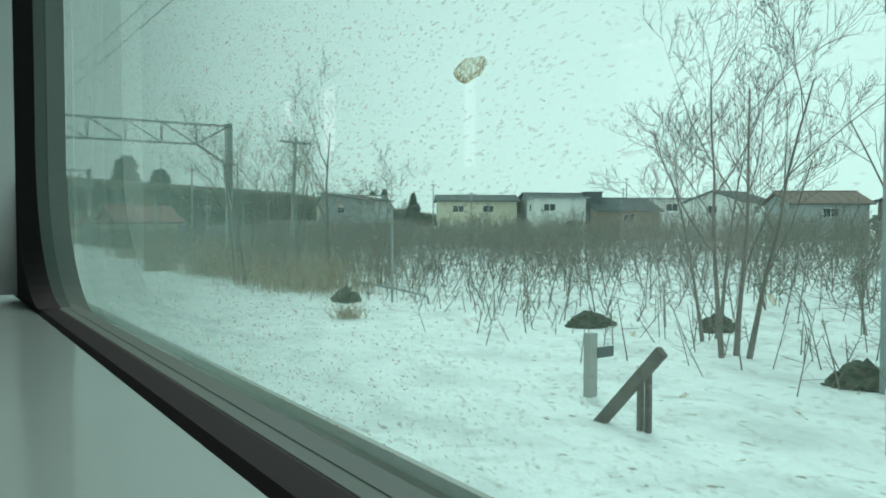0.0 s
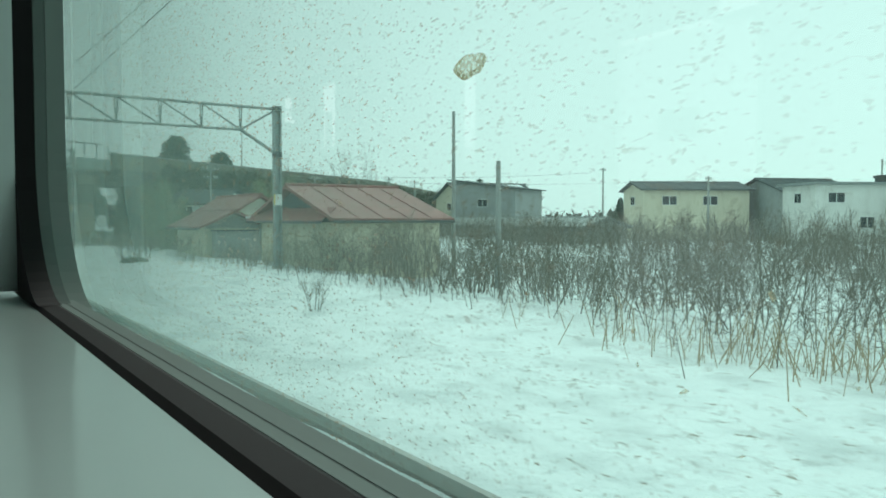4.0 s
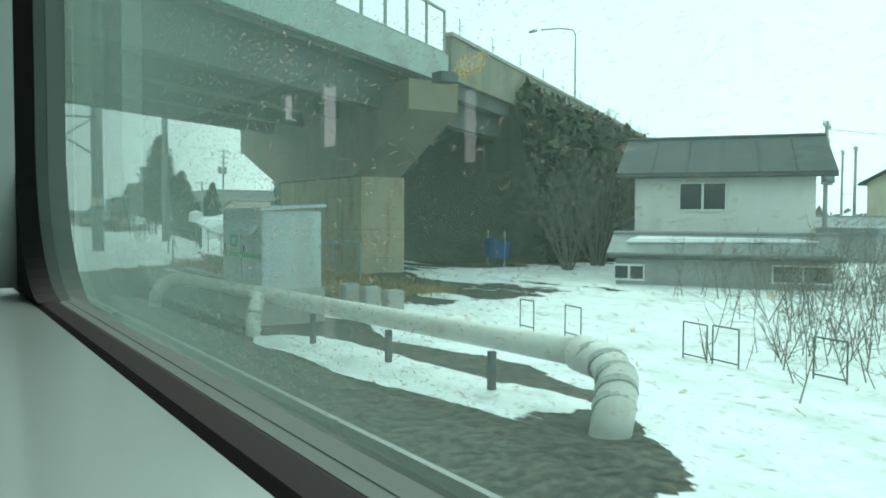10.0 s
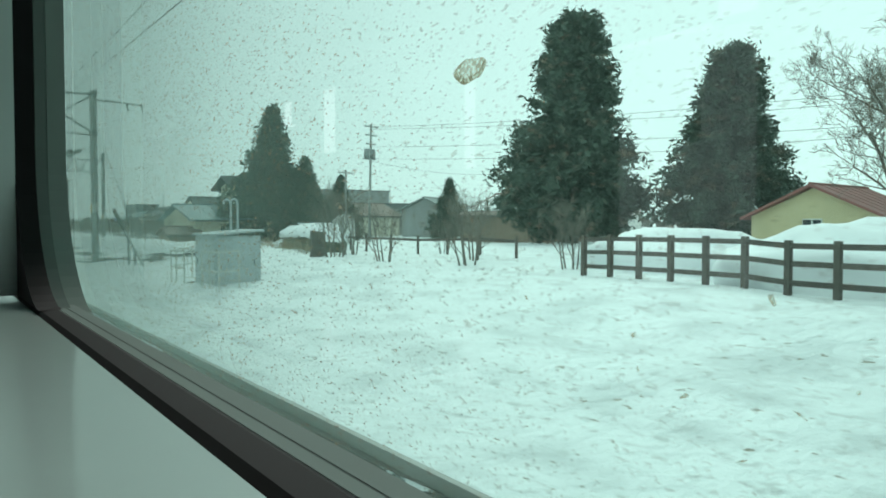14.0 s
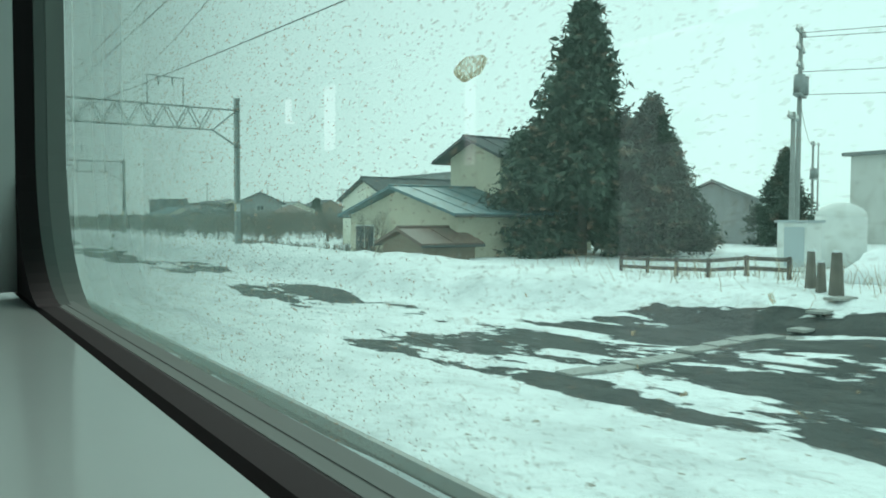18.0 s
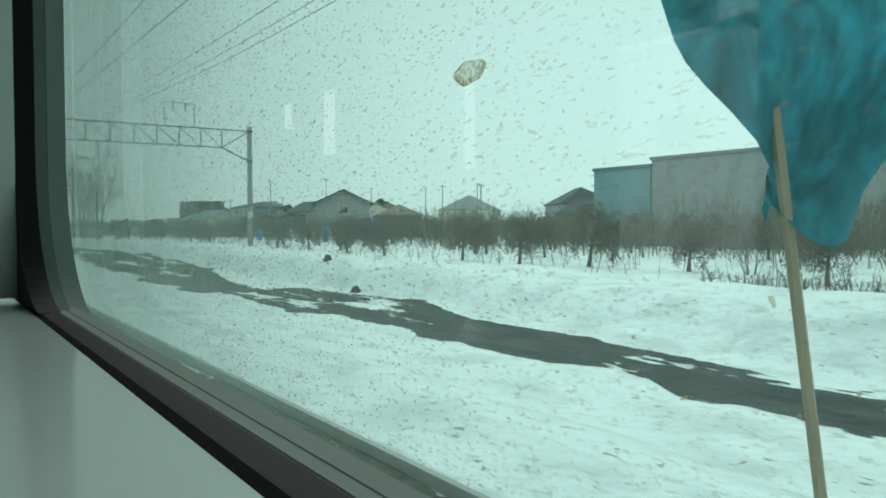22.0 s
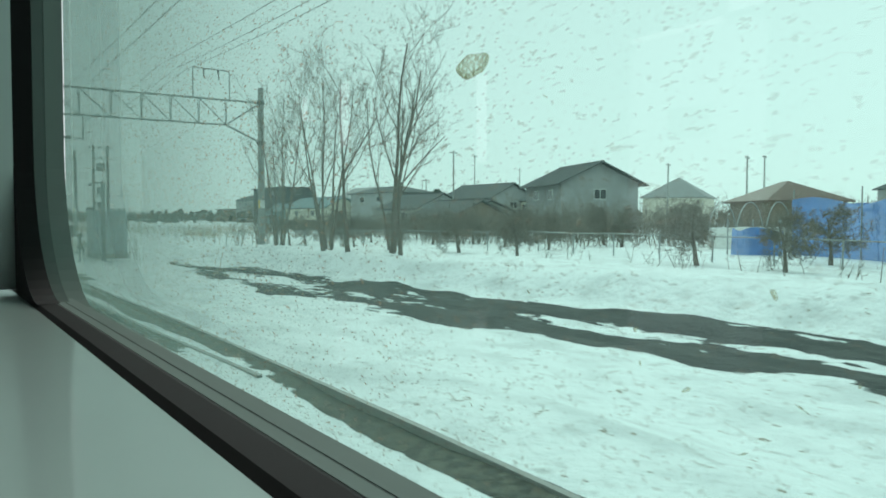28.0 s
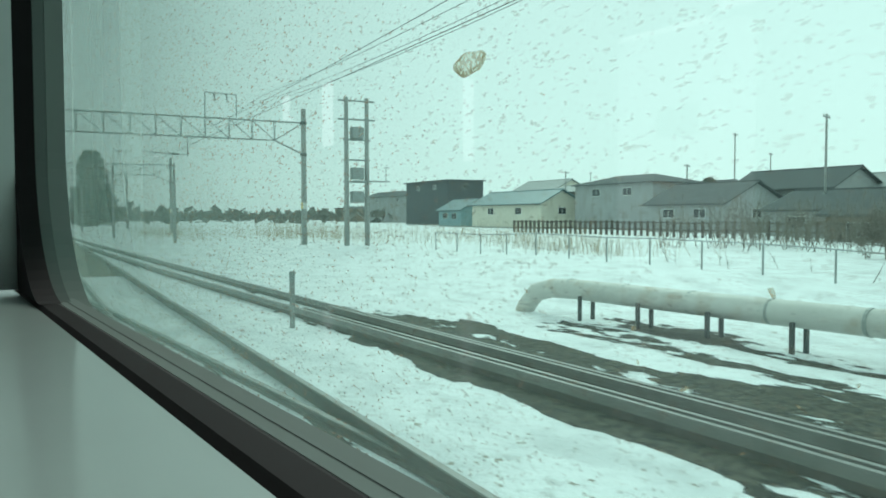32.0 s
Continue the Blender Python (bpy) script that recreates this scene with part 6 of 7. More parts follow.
# tank and white kiosk by the lane
tk = thing("water_tank", (27.4, 192.6, 0), "white domed water tank on the snow", "tank")
part("shell", R((0, 0, .4), (0, 0, 2.2), .85, n=24), white_paint, tk, "", True)
bm = bmesh.new()
bmesh.ops.create_uvsphere(bm, u_segments=24, v_segments=10, radius=.85, matrix=Matrix.Translation((0, 0, 2.2)) @ Matrix.Diagonal((1, 1, .6, 1)))
part("dome", bm, white_paint, tk, "", True)
for k in range(3):
    part("leg", B((.6 * math.cos(2.1 * k), .6 * math.sin(2.1 * k), .3), (.12, .12, .9)), steel, tk)
ks = thing("kiosk", (24.0, 192.1, 0), "small white steel kiosk in the snow", "kiosk")
part("body", bevelled((0, 0, 1.2), (.9, 1.05, 1.6), .02), white_paint, ks)
part("door", B((-.46, -.1, 1.2), (.02, .7, 1.3)), cabinet_grey, ks)
part("roof", bevelled((0, 0, 2.03), (1.05, 1.2, .08), .015), cabinet_grey, ks)

# ---- last stretch: pipe, post, signals, tower, fences ----
lp = thing("lagged_pipe", (0, 0, 0), "thick white lagged pipe raised on steel legs above snow", "pipe", "lagged pipes")
part("run", bend(bmesh.new(), [(6.05, 329.45, -.3), (6.1, 329.3, .1), (6.15, 329.0, .42), (6.22, 328.5, .55), (6.3, 327.8, .57), (6.6, 324.5, .57), (6.9, 321.5, .57), (7.0, 320.6, .57)], .2, 14), pipe_white, lp, "", True)
for k in range(5):
    y = 328 - 1.5 * k
    x = 6.3 + .09 * (328 - y)
    part("band", R((x, y, .57), (x + .004, y - .05, .57), .21, n=14), trim_light, lp)
    for dx in (-.16, .16):
        part("leg", B((x + dx, y - .5, .12), (.06, .06, .7)), dark_steel, lp)
lp2 = thing("lagged_pipe", (0, 0, 0), "short lagged branch pipe bending into ballast", "pipe", "lagged pipes")
part("run", bend(bmesh.new(), [(7.0, 321.2, .6), (6.5, 320.8, .58), (6.1, 320.5, .45), (5.9, 320.4, .2), (5.85, 320.35, -.2)], .19, 14), pipe_white, lp2, "", True)
ps = thing("marker_post", (.96, 329.5, 0), "slim white marker post with a dark cap in the snow", "post")
part("post", R((0, 0, -.3), (0, 0, 1.0), .05, n=10), pole_concrete, ps)
part("cap", R((0, 0, .82), (0, 0, 1.02), .055, n=10), steel, ps)
sg = thing("shunting_signal", (5.62, 315.6, 0), "dwarf shunting signal with two black round lamps", "signal")
part("mast", R((0, 0, -.2), (0, 0, 1.0), .045, n=8), dark_steel, sg)
for z in (1.15, .62):
    la = part("lamp_head", R((0, .05, z), (0, -.16, z), .11, n=14), rubber, sg, "black round signal lamp with a hood")
    part("hood", R((0, -.16, z + .03), (0, -.3, z + .03), .1, n=12), rubber, la)
part("bracket", B((0, 0, .88), (.14, .08, .26)), rail_steel, sg)
sb = thing("sign_board", (5.72, 319.1, 0), "square black sign board on a thin post", "sign", "lineside signs")
part("post", R((0, 0, -.2), (0, 0, 1.6), .025, n=8), steel, sb)
part("board", B((0, -.04, 1.33), (.5, .02, .55)), dark_wall, sb)
ft = thing("lamp_post", (7.05, 317.85, 0), "thick grey post with a bent lamp arm beside the hut", "lamp post")
part("post", R((0, 0, -.2), (0, 0, 3.85), .11, .09, 12), steel, ft, "", True)
part("arm", bend(bmesh.new(), [(0, 0, 3.68), (-.2, .1, 3.76), (-.45, .2, 3.76)], .05, 8), steel, ft)
part("lamp", bevelled((-.55, .25, 3.68), (.25, .2, .14), .04), cabinet_grey, ft)
tw = thing("transformer_tower", (13.8, 358.8, 0), "twin-pole railway transformer tower with crossarms", "tower")
for q in (-.65, .65):
    part("pole", R((q, 0, -.3), (q, 0, 9.1), .16, .12, 12), pole_concrete, tw, "", True)
for z in (2.6, 4.1, 5.4, 6.6, 7.8, 8.9):
    part("crossarm", B((0, 0, z), (2.3 if z > 7 else 1.7, .1, .1)), steel, tw)
for z in (3.2, 4.6, 7.0):
    part("transformer", bevelled((0, -.05, z), (.75, .5, .7), .04), steel, tw)
part("platform", B((.9, 0, 4.15), (2.2, .8, .06)), steel, tw)
part("platform_rail", R((1.9, -.35, 5.0), (1.9, .35, 5.0), .025, n=6), steel, tw)
part("rail_post", R((1.9, 0, 4.15), (1.9, 0, 5.0), .025, n=6), steel, tw)
rail_fence([(23.2, 270), (24.0, 292), (24.5, 305), (20.5, 312), (16.2, 322), (15.8, 336), (15.6, 352)], .95, 2.4, steel, rails=(1.0,), post=(.06, .06), rail_r=.02, label="low galvanised pipe fence along the snowfield")
fe = rail_fence([(44.5, 335), (44.2, 352), (44, 366), (44, 388)], 1.35, .8, wood_fence, rails=(.9, .45), post=(.3, .05), dark=True, label="dark paling fence before the town houses", name="paling_fence")

# ---- nets and frames in the orchard ----
gh = thing("net_house", (37.5, 299, 0), "pipe-framed garden tunnel with torn pale cover", "garden tunnel", turn=15)
for k in range(7):
    y = -4.5 + 1.5 * k
    part("hoop", bend(bmesh.new(), arc((0, y, .9), 2.0, 0, 180, "xz", 12), .03, 6), steel, gh)
for q in (-2, 2):
    part("skirt", B((q, 0, .9), (.03, 9, 1.3)), white_paint, gh, "pale plastic sheeting")
for i, (x, y, w, h, a) in enumerate(((30.5, 292.5, 8.0, 2.6, 70), (33, 286.5, 6, 1.5, 60), (40, 291, 7, 2.4, 75), (45, 300, 8, 2.6, 80), (30, 297, 3, 1.3, 80), (20.3, 125.2, 4.5, .8, 70))):
    ob = thing("blue_sheet", (x, y, 0), "blue plastic sheet hung on stakes" + (" in the orchard" if y > 200 else " under the bridge"), "plastic sheet", "blue sheets", a)
    bm = bmesh.new()
    n = 16
    top = []
    for k in range(n + 1):
        u = k / n
        yy = .15 * math.sin(7 * u + i)
        top.append([bm.verts.new((w * (u - .5), yy, .35)), bm.verts.new((w * (u - .5), yy * 1.4, .35 + h * (.93 + .07 * math.sin(9 * u + i))))])
    for p, q in zip(top, top[1:]):
        bm.faces.new((p[0], q[0], q[1], p[1]))
    bmesh.ops.solidify(bm, geom=bm.faces[:], thickness=.02)
    part("sheet", bm, blue_sheet, ob, "", True)
    for q in (-.5, 0, .5):
        part("stake", R((w * q, .05, 0), (w * q, .05, h + .7), .03, n=6), steel, ob)

# ---- shrine gate, heaps, fences beyond the bridge ----
tg = thing("wooden_gate", (20, 142, .6), "dark weathered wooden post and lintel gate", "gate", turn=25)
for q in (-.9, .9):
    part("post", R((q, 0, -.3), (q, 0, 2.9), .11, n=10), wood_fence, tg)
part("lintel", B((0, 0, 3.0), (2.9, .22, .2)), wood_fence, tg)
part("tie_beam", B((0, 0, 2.4), (2.3, .12, .16)), wood_fence, tg)
mound("snow_heap", 15.2, 145.5, 2.0, 3.6, 1.35, "grey-white ploughed snow heap by the fence", seed=1)
mound("snow_heap", 17.5, 152, 2.2, 4.0, 1.2, "ploughed snow heap under the conifer", seed=2)
mound("snow_heap", 21, 186, 1.5, 3.0, 1.0, "snow heap near the white kiosk", seed=4)


def capped_bank(a, b, base_h, cap_h, width, label):
    """A long ragged stack between two ends with a thick smooth cap of snow."""
    th = thing("capped_stack", (0, 0, 0), label, "brushwood stack", "heaps")
    A, E = Vector((*a, 0)), Vector((*b, 0))
    side = (E - A).normalized().cross(Vector((0, 0, 1)))
    n = 40
    for name, mat, prof in (("stack", hedge, [(-.5, -.3), (-.52, .5), (-.42, 1.0), (.42, 1.0), (.52, .5), (.5, -.3)]), ("snow_cover", snow_cap, [(-.52, .98), (-.6, 1.12), (-.42, 1.6), (-.1, 1.85), (.25, 1.8), (.55, 1.35), (.58, 1.05), (.5, .98)])):
        bm = bmesh.new()
        rings = []
        for k in range(n + 1):
            u = k / n
            end = min(1, (u * 9) ** .5, ((1 - u) * 9) ** .5)
            row = []
            for j, (v, z) in enumerate(prof):
                rough = noise.noise(Vector((u * 14, j * 1.7, width))) * (.22 if mat is hedge else .07)
                p = A.lerp(E, u) + side * width * v * (.45 + .55 * end) * (1 + rough)
                h = base_h * min(z, 1) * (.75 + .25 * end) + (cap_h * (z - 1) / .85 * end if z > 1 else 0)
                row.append(bm.verts.new((p.x, p.y, ground_z(p.x, p.y) + h * (1 + rough))))
            rings.append(row)
        for p, q in zip(rings, rings[1:]):
            for j in range(len(prof)):
                bm.faces.new((p[j], q[j], q[(j + 1) % len(prof)], p[(j + 1) % len(prof)]))
        bm.faces.new(rings[0])
        bm.faces.new(rings[-1][::-1])
        bmesh.ops.recalc_face_normals(bm, faces=bm.faces[:])
        part(name, bm, mat, th, "thick smooth snow cover" if mat is snow_cap else "dark brushwood", mat is snow_cap)


capped_bank((18.3, 181.2), (15.1, 169.3), .62, .68, 1.7, "long dark brushwood stack under thick snow")
rail_fence([(13.6, 167.0), (12.2, 165.0)], 1.0, .45, wood_fence, rails=(), post=(.13, .1), dark=True, label="row of old dark wooden stakes in the snow", name="stake_fence")
rail_fence([(18, 160), (17.2, 170), (18, 178)], .8, 2.0, wood_fence, rails=(.8,), post=(.08, .08), dark=True, label="low dark wooden fence in the snow", name="stake_fence")
rail_fence([(17.2, 188.2), (17.6, 190.8), (18.2, 194.5)], .55, 1.3, wood_fence, rails=(.9, .45), post=(.08, .08), dark=True, label="low dark wooden fence beside the lane", name="stake_fence")

for x, y, hh, a in ((15.5, 186.6, .75, 12), (15.1, 186.2, .6, 65), (14.8, 185.7, .85, 30)):
    st = thing("tree_stump", (x, y, ground_z(x, y)), "old dark weathered stump in the snow by the lane", "stump", "stumps by the lane", a)
    bm = bmesh.new()
    bmesh.ops.create_cone(bm, cap_ends=True, segments=12, radius1=.15, radius2=.09, depth=hh + .2, matrix=Matrix.Translation((0, 0, hh / 2 - .1)))
    for v in bm.verts:
        v.co += Vector((.05 * math.sin(9 * v.co.y + a), .05 * math.cos(7 * v.co.x + a), .12 * v.co.x))
    part("stump", bm, bark, st)
    part("snow_tuft", bevelled((.02, .02, hh + .02), (.15, .14, .05), .02), snow_cap, st, "little cap of snow")

# broken things in the snow of the first stretch
bp = thing("broken_plank", (0, 0, 0), "leaning weathered plank propped on two stakes", "plank")
pa, pb = Vector((5.67, 5.6, -0.02)), Vector((5.67, 4.79, 0.84))
bm = bmesh.new()
dv = pb - pa
bmesh.ops.create_cube(bm, size=1, matrix=Matrix.Translation((pa + pb) / 2) @ dv.to_track_quat("X", "Z").to_matrix().to_4x4() @ Matrix.Diagonal((dv.length, .07, .11, 1)))
part("plank", bm, wood_fence, bp)
for f in (.62, .74):
    q = pa.lerp(pb, f)
    part("stake", B((q.x + .06, q.y, (q.z - .2) / 2), (.05, .05, q.z + .2)), wood_fence, bp)
yp = thing("sign_post", (6.75, 3.25, 0), "lineside post with a tall yellow plate", "sign", "lineside signs")
part("post", R((0, 0, -.3), (0, 0, 2.7), .05, n=10), pole_concrete, yp)
part("plate", B((-.03, -.07, 2.31), (.22, .02, .7)), yellow, yp, "yellow plate")
part("box", bevelled((-.05, -.09, .55), (.26, .16, .24), .02), white_paint, yp, "small white box")
bp = thing("white_post", (6.3, 6.35, 0), "short white-topped post in the snow", "post")
part("post", B((0, 0, .3), (.12, .1, .95)), concrete, bp)
part("board", B((.18, -.05, .55), (.25, .03, .12)), dark_steel, bp)
gr = thing("low_rail", (0, 0, 0), "low bent steel tube rail in the snow", "rail")
part("tube", bend(bmesh.new(), [(10.6, 20.4, .28), (10.3, 18.0, .3), (9.9, 15.6, .3), (9.85, 15.3, .27), (9.83, 15.2, .1)], .03, 8), steel, gr)
for q in ((10.5, 19.5), (10.25, 17.6), (9.95, 16.0)):
    part("leg", R((*q, -.1), (*q, .3), .02, n=6), steel, gr)
mound("brush_heap", 8.0, 76.6, .6, .4, .3, "dark brushwood heap at the foot of a bush", hedge, seed=31)
mk = thing("marker_stake", (9.3, 16.0, 0), "thin grey marker stake", "stake")
part("stake", R((0, 0, -.1), (0, 0, 2.4), .03, n=8), steel, mk)
for i, (x, y, rx, ry) in enumerate(((9.9, 30.9, .9, .5), (10.3, 10.4, .5, .3), (11.5, 8.5, .35, .3), (9.4, 4.9, .5, .35), (8.6, 17.0, .3, .5), (10.4, 35, .6, .4), (12.75, 243.7, .15, .2), (11.8, 239.6, .15, .2))):
    mound("brush_heap", x, y, rx, ry, .3 if i < 6 else .24, "dark brushwood heap showing through snow", hedge, seed=20 + i)
portal(9.2, 4.4, 6.25, 5.35, 6.2, style="flat", trapeze=False, hanger=None)

# ---- trees ----
young = [tree_thing("bare_tree", bare_tree_meshes(21 + k, h, st, .5, .55, 4, 4, r, .3), "slender leafless young tree with fine upright twigs", "tree", "bare trees")
         for k, (h, st, r) in enumerate(((6.0, 3, .055), (5.0, 2, .05), (6.5, 1, .08)))]
planted(young[0], [(9.6, 6.8, 1.0), (9.5, 22.5, .9), (8.8, 25.2, 1.0)], 2)
planted(young[1], [(10.6, 8.0, 1.0), (11.2, 20.0, .9), (9.8, 33.2, .5), (12.6, 60, .5), (12.0, 41.0, .6)], 3)
planted(young[2], [(11.0, 5.0, .9), (10.0, 20.8, 1.0), (11.3, 28.4, .8), (8.6, 24.2, .9), (17.6, 319.5, 1.0)], 4)
alder = [tree_thing("bare_tree", bare_tree_meshes(130 + k, h, st, .5, .5, 4, 4, r, lo, 0, .005, .9, .22), "tall leafless alder with straight stems and fine twigs", "tree", "alders by the orchard")
         for k, (h, st, r, lo) in enumerate(((12.0, 2, .13, .3), (12.5, 1, .15, .3), (10.5, 3, .08, .3)))]
planted(alder[0], [(14.9, 302.5, 1.0), (15.6, 309.8, 0.8)], 21)
planted(alder[1], [(14.2, 304.9, 0.95), (14.8, 301.6, 0.8)], 22)
planted(alder[2], [(14.3, 307.2, 1.0), (14.1, 312.2, 0.95), (15.4, 303.4, 0.85), (15.6, 316, 0.8)], 23)
round_tree = tree_thing("bare_tree", bare_tree_meshes(41, 5.0, 1, .62, .42, 5, 5, .14, .12, 0, .007, 1.05), "rounded leafless tree with a dense fine crown", "tree", "bare trees")
fan_tree = tree_thing("bare_tree", bare_tree_meshes(145, 6.6, 9, .42, .4, 3, 4, .06, .2, 0, .006, .9, .62), "leafless tree with many stems fanning out from its foot", "tree", "bare trees")
planted(fan_tree, [(19.0, 79.4, 1.2), (20.6, 120.6, .8), (23.0, 121.4, .95), (25.4, 120.2, .9), (28.2, 119.6, .85)], 15)
planted(round_tree, [(30.5, 129.5, 1.1), (35, 138, 1.2)], 5)
cherry = tree_thing("bare_tree", bare_tree_meshes(52, 7.0, 2, .55, .42, 5, 4, .16, .22, .1, .006, 1.12), "spreading leafless cherry tree with a dark gnarled trunk", "tree", "bare trees")
planted(cherry, [(22.9, 147.3, 1.35), (22.0, 141.5, 1.3), (27, 150.5, 1.35), (24.6, 145.2, 1.3)], 6)
bush = tree_thing("bare_bush", bare_tree_meshes(61, 2.0, 5, .5, .5, 3, 4, .03, .15), "many-stemmed leafless bush standing in snow", "bush", "bare bushes")
planted(bush, [(18.7, 211.6, 1.25), (13.3, 165.3, 1.7), (14.6, 166.6, 1.5), (13.0, 161, 1.2), (14, 157.5, 1.3), (16, 160, 1.5), (15, 154, 1.2), (7.5, 75.4, 1.0), (8.6, 77.2, .8), (10.3, 76.4, .8), (10.9, 79.9, .6), (10.6, 88, .7), (12, 69, .7), (11.2, 72, .6), (9.7, 142.0, .6), (17.5, 324, 1.5), (16.3, 320.5, 1.7), (17, 327, 1.0), (22, 232, .9), (18.2, 165, .9), (7.1, 55, .5), (12.2, 56, 1.1), (13, 62, 1.1), (12.8, 66, .9)], 7)
apple = [tree_thing("apple_tree", bare_tree_meshes(70 + k, 2.7, 1, .8, .03, 4, 6, .13, .35, 0, .009, 1.18), "low leafless apple tree with a dense spreading crown", "tree", "apple trees in the orchard") for k in range(2)]
rng = random.Random(8)
pl = [[], []]
for y in range(226, 336, 4):
    for x in (21, 26.5, 33, 40, 48):
        if rng.random() < .84 and not (x < 31 and y < 229) and not (45 < x and y < 266):
            pl[rng.random() < .5].append((x + rng.uniform(-1, 1), y + rng.uniform(-1.5, 1.5), rng.uniform(.8, 1.15)))
planted(apple[0], [q for q in pl[0] if not (26 < q[0] < 46 and 284 < q[1] < 304)], 9)
planted(apple[1], [q for q in pl[1] if not (26 < q[0] < 46 and 284 < q[1] < 304)], 10)
con = [tree_thing("conifer", conifer_meshes(81, 12.4, 4.9, 42000, .9), "dark green conical fir with ragged boughs", "tree", "conifers"),
       tree_thing("conifer", conifer_meshes(82, 14.2, 4.8, 60000, .5, .55), "broad dark green conifer with a rounded top", "tree", "conifers")]
planted(con[0], [(26.1, 204.4, .97), (28.4, 202.2, .6), (47.5, 207.7, .52), (90, 165, .7), (95, 168, .75), (33, 205, .5), (105, 170, .7), (84, 118, .4)], 11)
planted(con[1], [(36.6, 176.6, 1.08), (41.5, 168.5, .86), (66, 206, .4), (100, 395, .6), (70, 384, .45), (8.6, 500, 1.15)], 12)
bam = tree_thing("bamboo", bamboo_meshes(91, 4.6, .75), "clump of green bamboo with drooping leaves", "bamboo", "bamboo clumps")
planted(bam, [(12.3, 88.9, 1.0), (13.2, 91.6, .84), (21.0, 91.9, 1.25), (14.0, 93.6, .55)], 13)

# ---- brush ----
rng = random.Random(33)
t = Tubes()
spots = [(11.0 + 30 * rng.random() ** 1.3, rng.uniform(0, 62)) for _ in range(1200)]
saplings(t, rng, spots, 1.6, 9, .013, .7)
spots = [(rng.uniform(10.8, 14.5), rng.uniform(50, 68)) for _ in range(210)]
saplings(t, rng, spots, 1.5, 9, .012, .7)
spots = [(rng.uniform(38, 52), rng.uniform(10, 110)) for _ in range(1300)]
saplings(t, rng, spots, 2.6, 9, .03, .6)
spots = [(rng.gauss(15.5, 2.2), rng.uniform(97, 108)) for _ in range(300)]
saplings(t, rng, spots, 1.15, 9, .011, .7)
slope, tops = [], []
for _ in range(900):
    u, f = 14 + 70 * rng.random() ** 1.3, rng.random() ** .7
    q = bridge_pt(u, (-5.6 + 5.2 * f) * step(3, 16, u) - .2, 0)
    slope.append((q.x, q.y))
    tops.append(-.6 + 7.4 * f)
saplings(t, rng, slope, 1.5, 9, .016, .7, tops)
spots = [(rng.gauss(11.5, 1.3), rng.gauss(yc, 2.4)) for yc in (22, 25, 28, 33, 41, 47) for _ in range(75)]
saplings(t, rng, spots, 1.25, 14, .009, .75)
spots = [(rng.uniform(13, 36), rng.uniform(4, 66)) for _ in range(1100)]
saplings(t, rng, spots, 1.9, 12, .014, .7)
spots = [(rng.uniform(16.5, 22), rng.uniform(105, 112.5)) for _ in range(130)]
saplings(t, rng, spots, 1.7, 12, .011, .7)
stuff("thicket", t, twig, "dense leafless thicket of saplings behind the trackside", "thicket")
t = Tubes()
spots = [(rng.gauss(9.6, .9), rng.uniform(2, 36)) for _ in range(260)] + [(rng.gauss(11.5, 1.2), rng.uniform(95, 106)) for _ in range(300)] + [(rng.gauss(15, 2.5), rng.uniform(88, 104)) for _ in range(320)] + [(rng.gauss(11.5, 1.0), rng.uniform(52, 78)) for _ in range(300)]
spots += [(rng.gauss(17.8, .6), rng.uniform(316, 352)) for _ in range(24)] + [(rng.gauss(21, 2.0), rng.uniform(225, 300)) for _ in range(260)]
saplings(t, rng, spots, .85, 4, .011, .4)
spots = [(rng.gauss(18.3, .25), rng.uniform(203, 231)) for _ in range(420)]
saplings(t, rng, spots, .42, 8, .012, .6)
stuff("weeds", t, twig, "dry leafless weed stalks standing in the snow", "weeds")
t = Tubes()
for x, y, n, rx, ry, h in ((9.3, 21.0, 900, .6, 1.8, 1.4), (8.9, 28.3, 800, .5, 1.1, 1.6), (8.1, 33.0, 520, .3, .6, 1.7), (9.0, 25, 300, .4, 1.0, 1.2), (9.6, 45, 400, .6, 2.5, .9), (12, 96, 300, 1, 2, .8), (7.3, 14.3, 120, .15, .2, .45), (24, 356, 500, 3, 6, 1.2), (30, 372, 600, 4, 8, 1.4), (20, 346, 300, .8, 3, 1.1), (17, 378, 1100, 2.5, 9, 1.7), (9, 400, 700, 2, 10, 1.5), (17.5, 190, 300, 1.5, 3, .8), (16, 182, 250, 1, 2, .7)):
    reeds(t, rng, x, y, n, rx, ry, h)
for k in range(24):
    f = rng.random()
    reeds(t, rng, 14.4 + 2.8 * f + rng.gauss(0, .3), 169.5 + 10 * f, 26, .25, .35, .8)
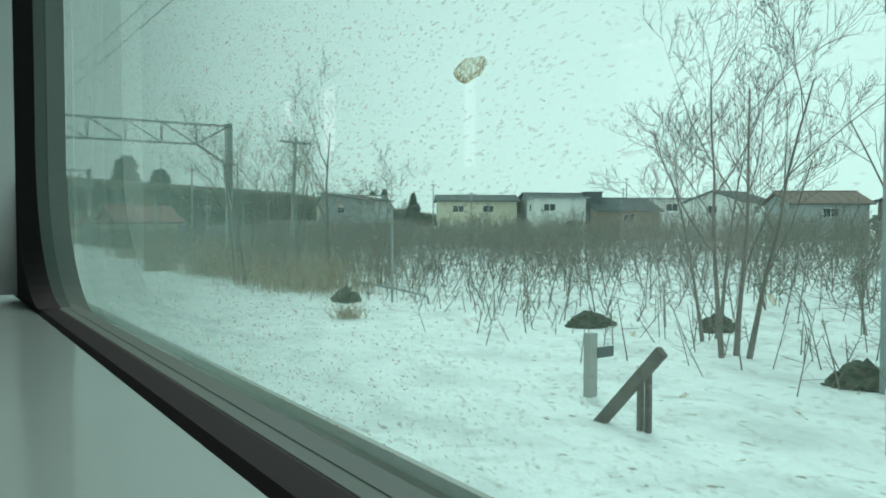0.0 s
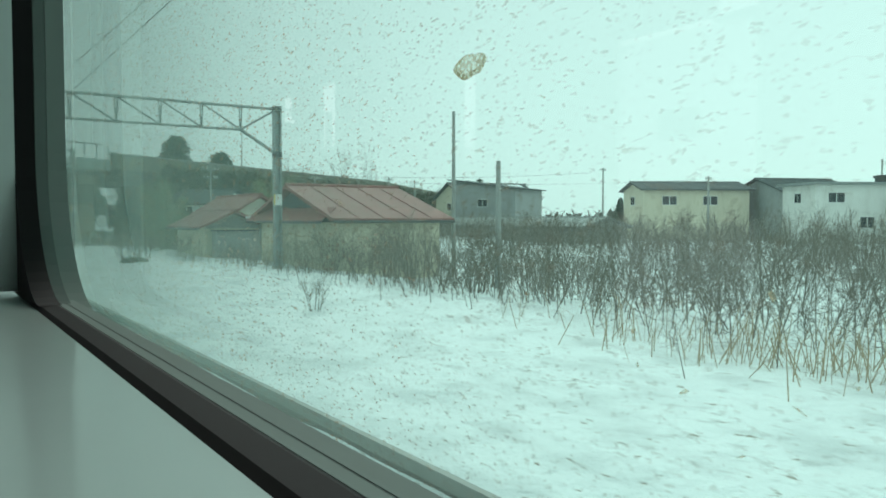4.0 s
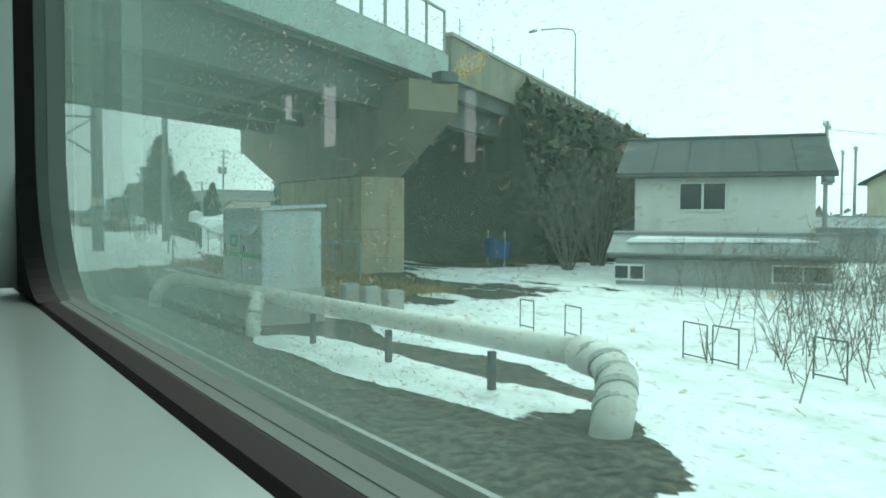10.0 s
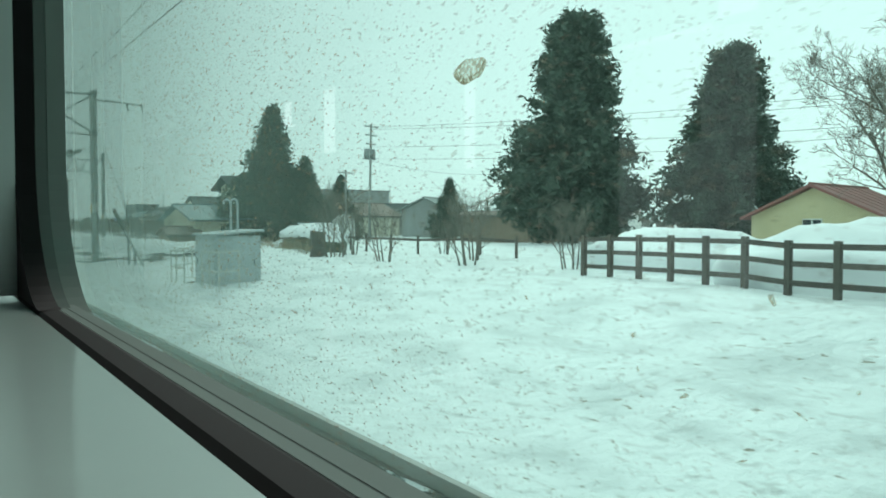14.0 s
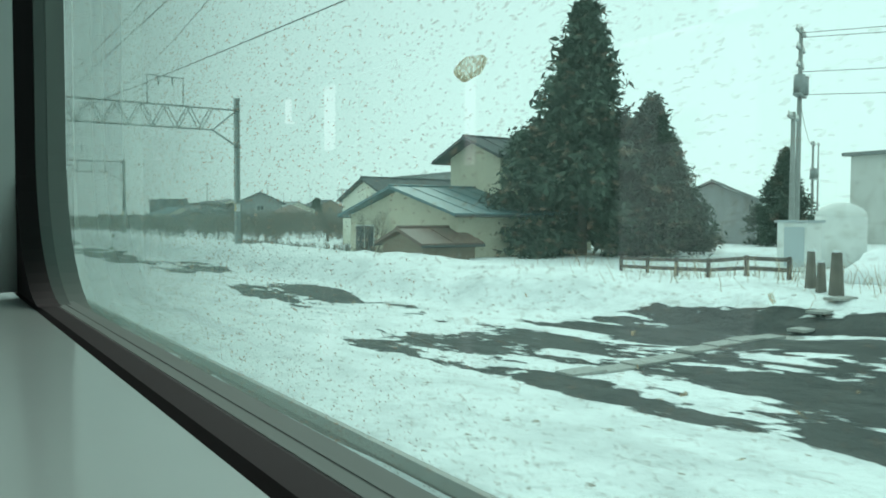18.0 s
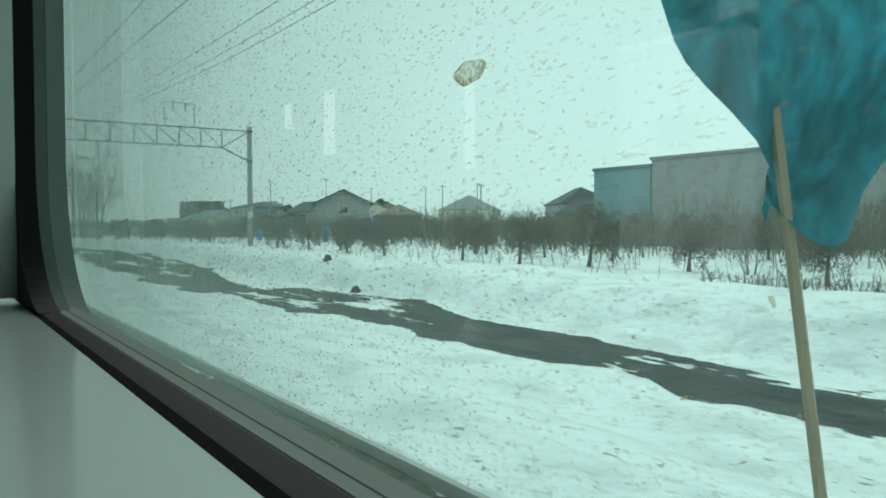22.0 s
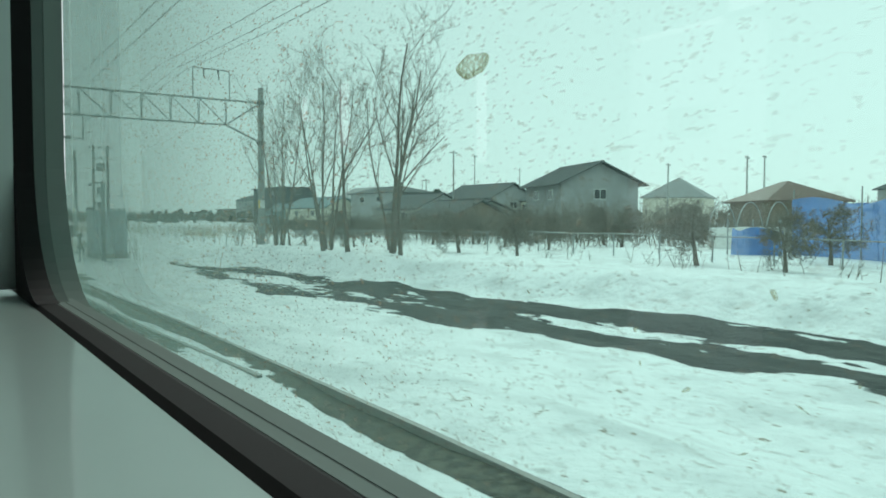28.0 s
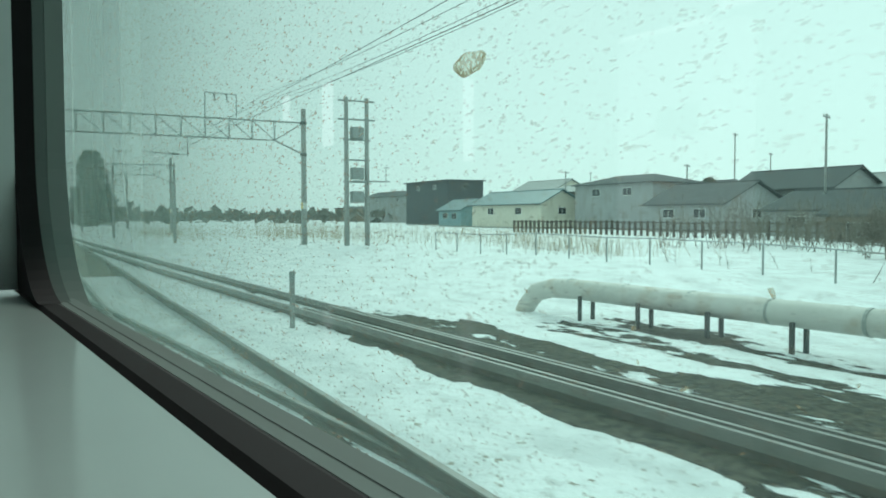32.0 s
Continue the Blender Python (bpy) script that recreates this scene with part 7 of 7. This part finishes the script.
stuff("reeds", t, reed, "tall dry brown reeds leaning over the snow", "reeds")
t = Tubes()
spots = [q for q in ((rng.uniform(28, 66), rng.uniform(226, 350)) for _ in range(4200)) if not (27 < q[0] < 37 and 283 < q[1] < 306)]
saplings(t, rng, spots, 2.7, 9, .02, .6)
stuff("thicket", t, twig, "leafless brush and prunings filling the orchard", "thicket")
# far woods along the horizon
t = Tubes()
for _ in range(5200):
    y = rng.uniform(-50, 1100)
    x = 130 + rng.uniform(0, 120) + max(0, (y - 420) * -.05)
    h = rng.uniform(1.5, 4.5)
    c = Vector((x, y, rng.uniform(0, h)))
    t.quad(c, rand_dir(rng) * rng.uniform(.8, 2.4), rand_dir(rng) * rng.uniform(.6, 1.6))
stuff("far_woods", t, far_brush, "low dark line of distant woods and hedges", "woods")
t = Tubes()
for _ in range(3800):
    y = rng.uniform(500, 1300)
    x = rng.uniform(-60, 150)
    t.quad(Vector((x, y, rng.uniform(0, 4))), rand_dir(rng) * rng.uniform(1, 2.4), rand_dir(rng) * rng.uniform(.8, 2))
stuff("far_woods", t, far_brush, "low dark line of distant woods ahead of the line", "woods")

# handrail and small things at the crossing beyond the bridge
hr = thing("handrail", (0, 0, 0), "grey pipe handrail beside the path", "railing", "railings round the huts")
part("post", R((9.05, 133.1, -.3), (9.05, 133.1, 1.0), .035, n=8), steel, hr)
part("rail", R((9.3, 134.4, 1.25), (8.6, 130.8, .75), .035, n=8), steel, hr)
part("post", R((9.6, 136.0, -.3), (9.6, 136.0, 1.2), .035, n=8), steel, hr)
cn = thing("traffic_cone", (13.6, 137.6, .35), "orange plastic traffic cone", "traffic cone")
part("cone", R((0, 0, 0), (0, 0, .45), .12, .025, 14), orange_plastic, cn)
part("base", B((0, 0, .02), (.3, .3, .04)), orange_plastic, cn)
yg = thing("stay_sleeve", (15.5, 139.5, .5), "yellow plastic sleeve on a pole stay", "sleeve")
part("sleeve", R((0, 0, 0), (-.15, .2, 1.1), .05, n=8), yellow, yg)
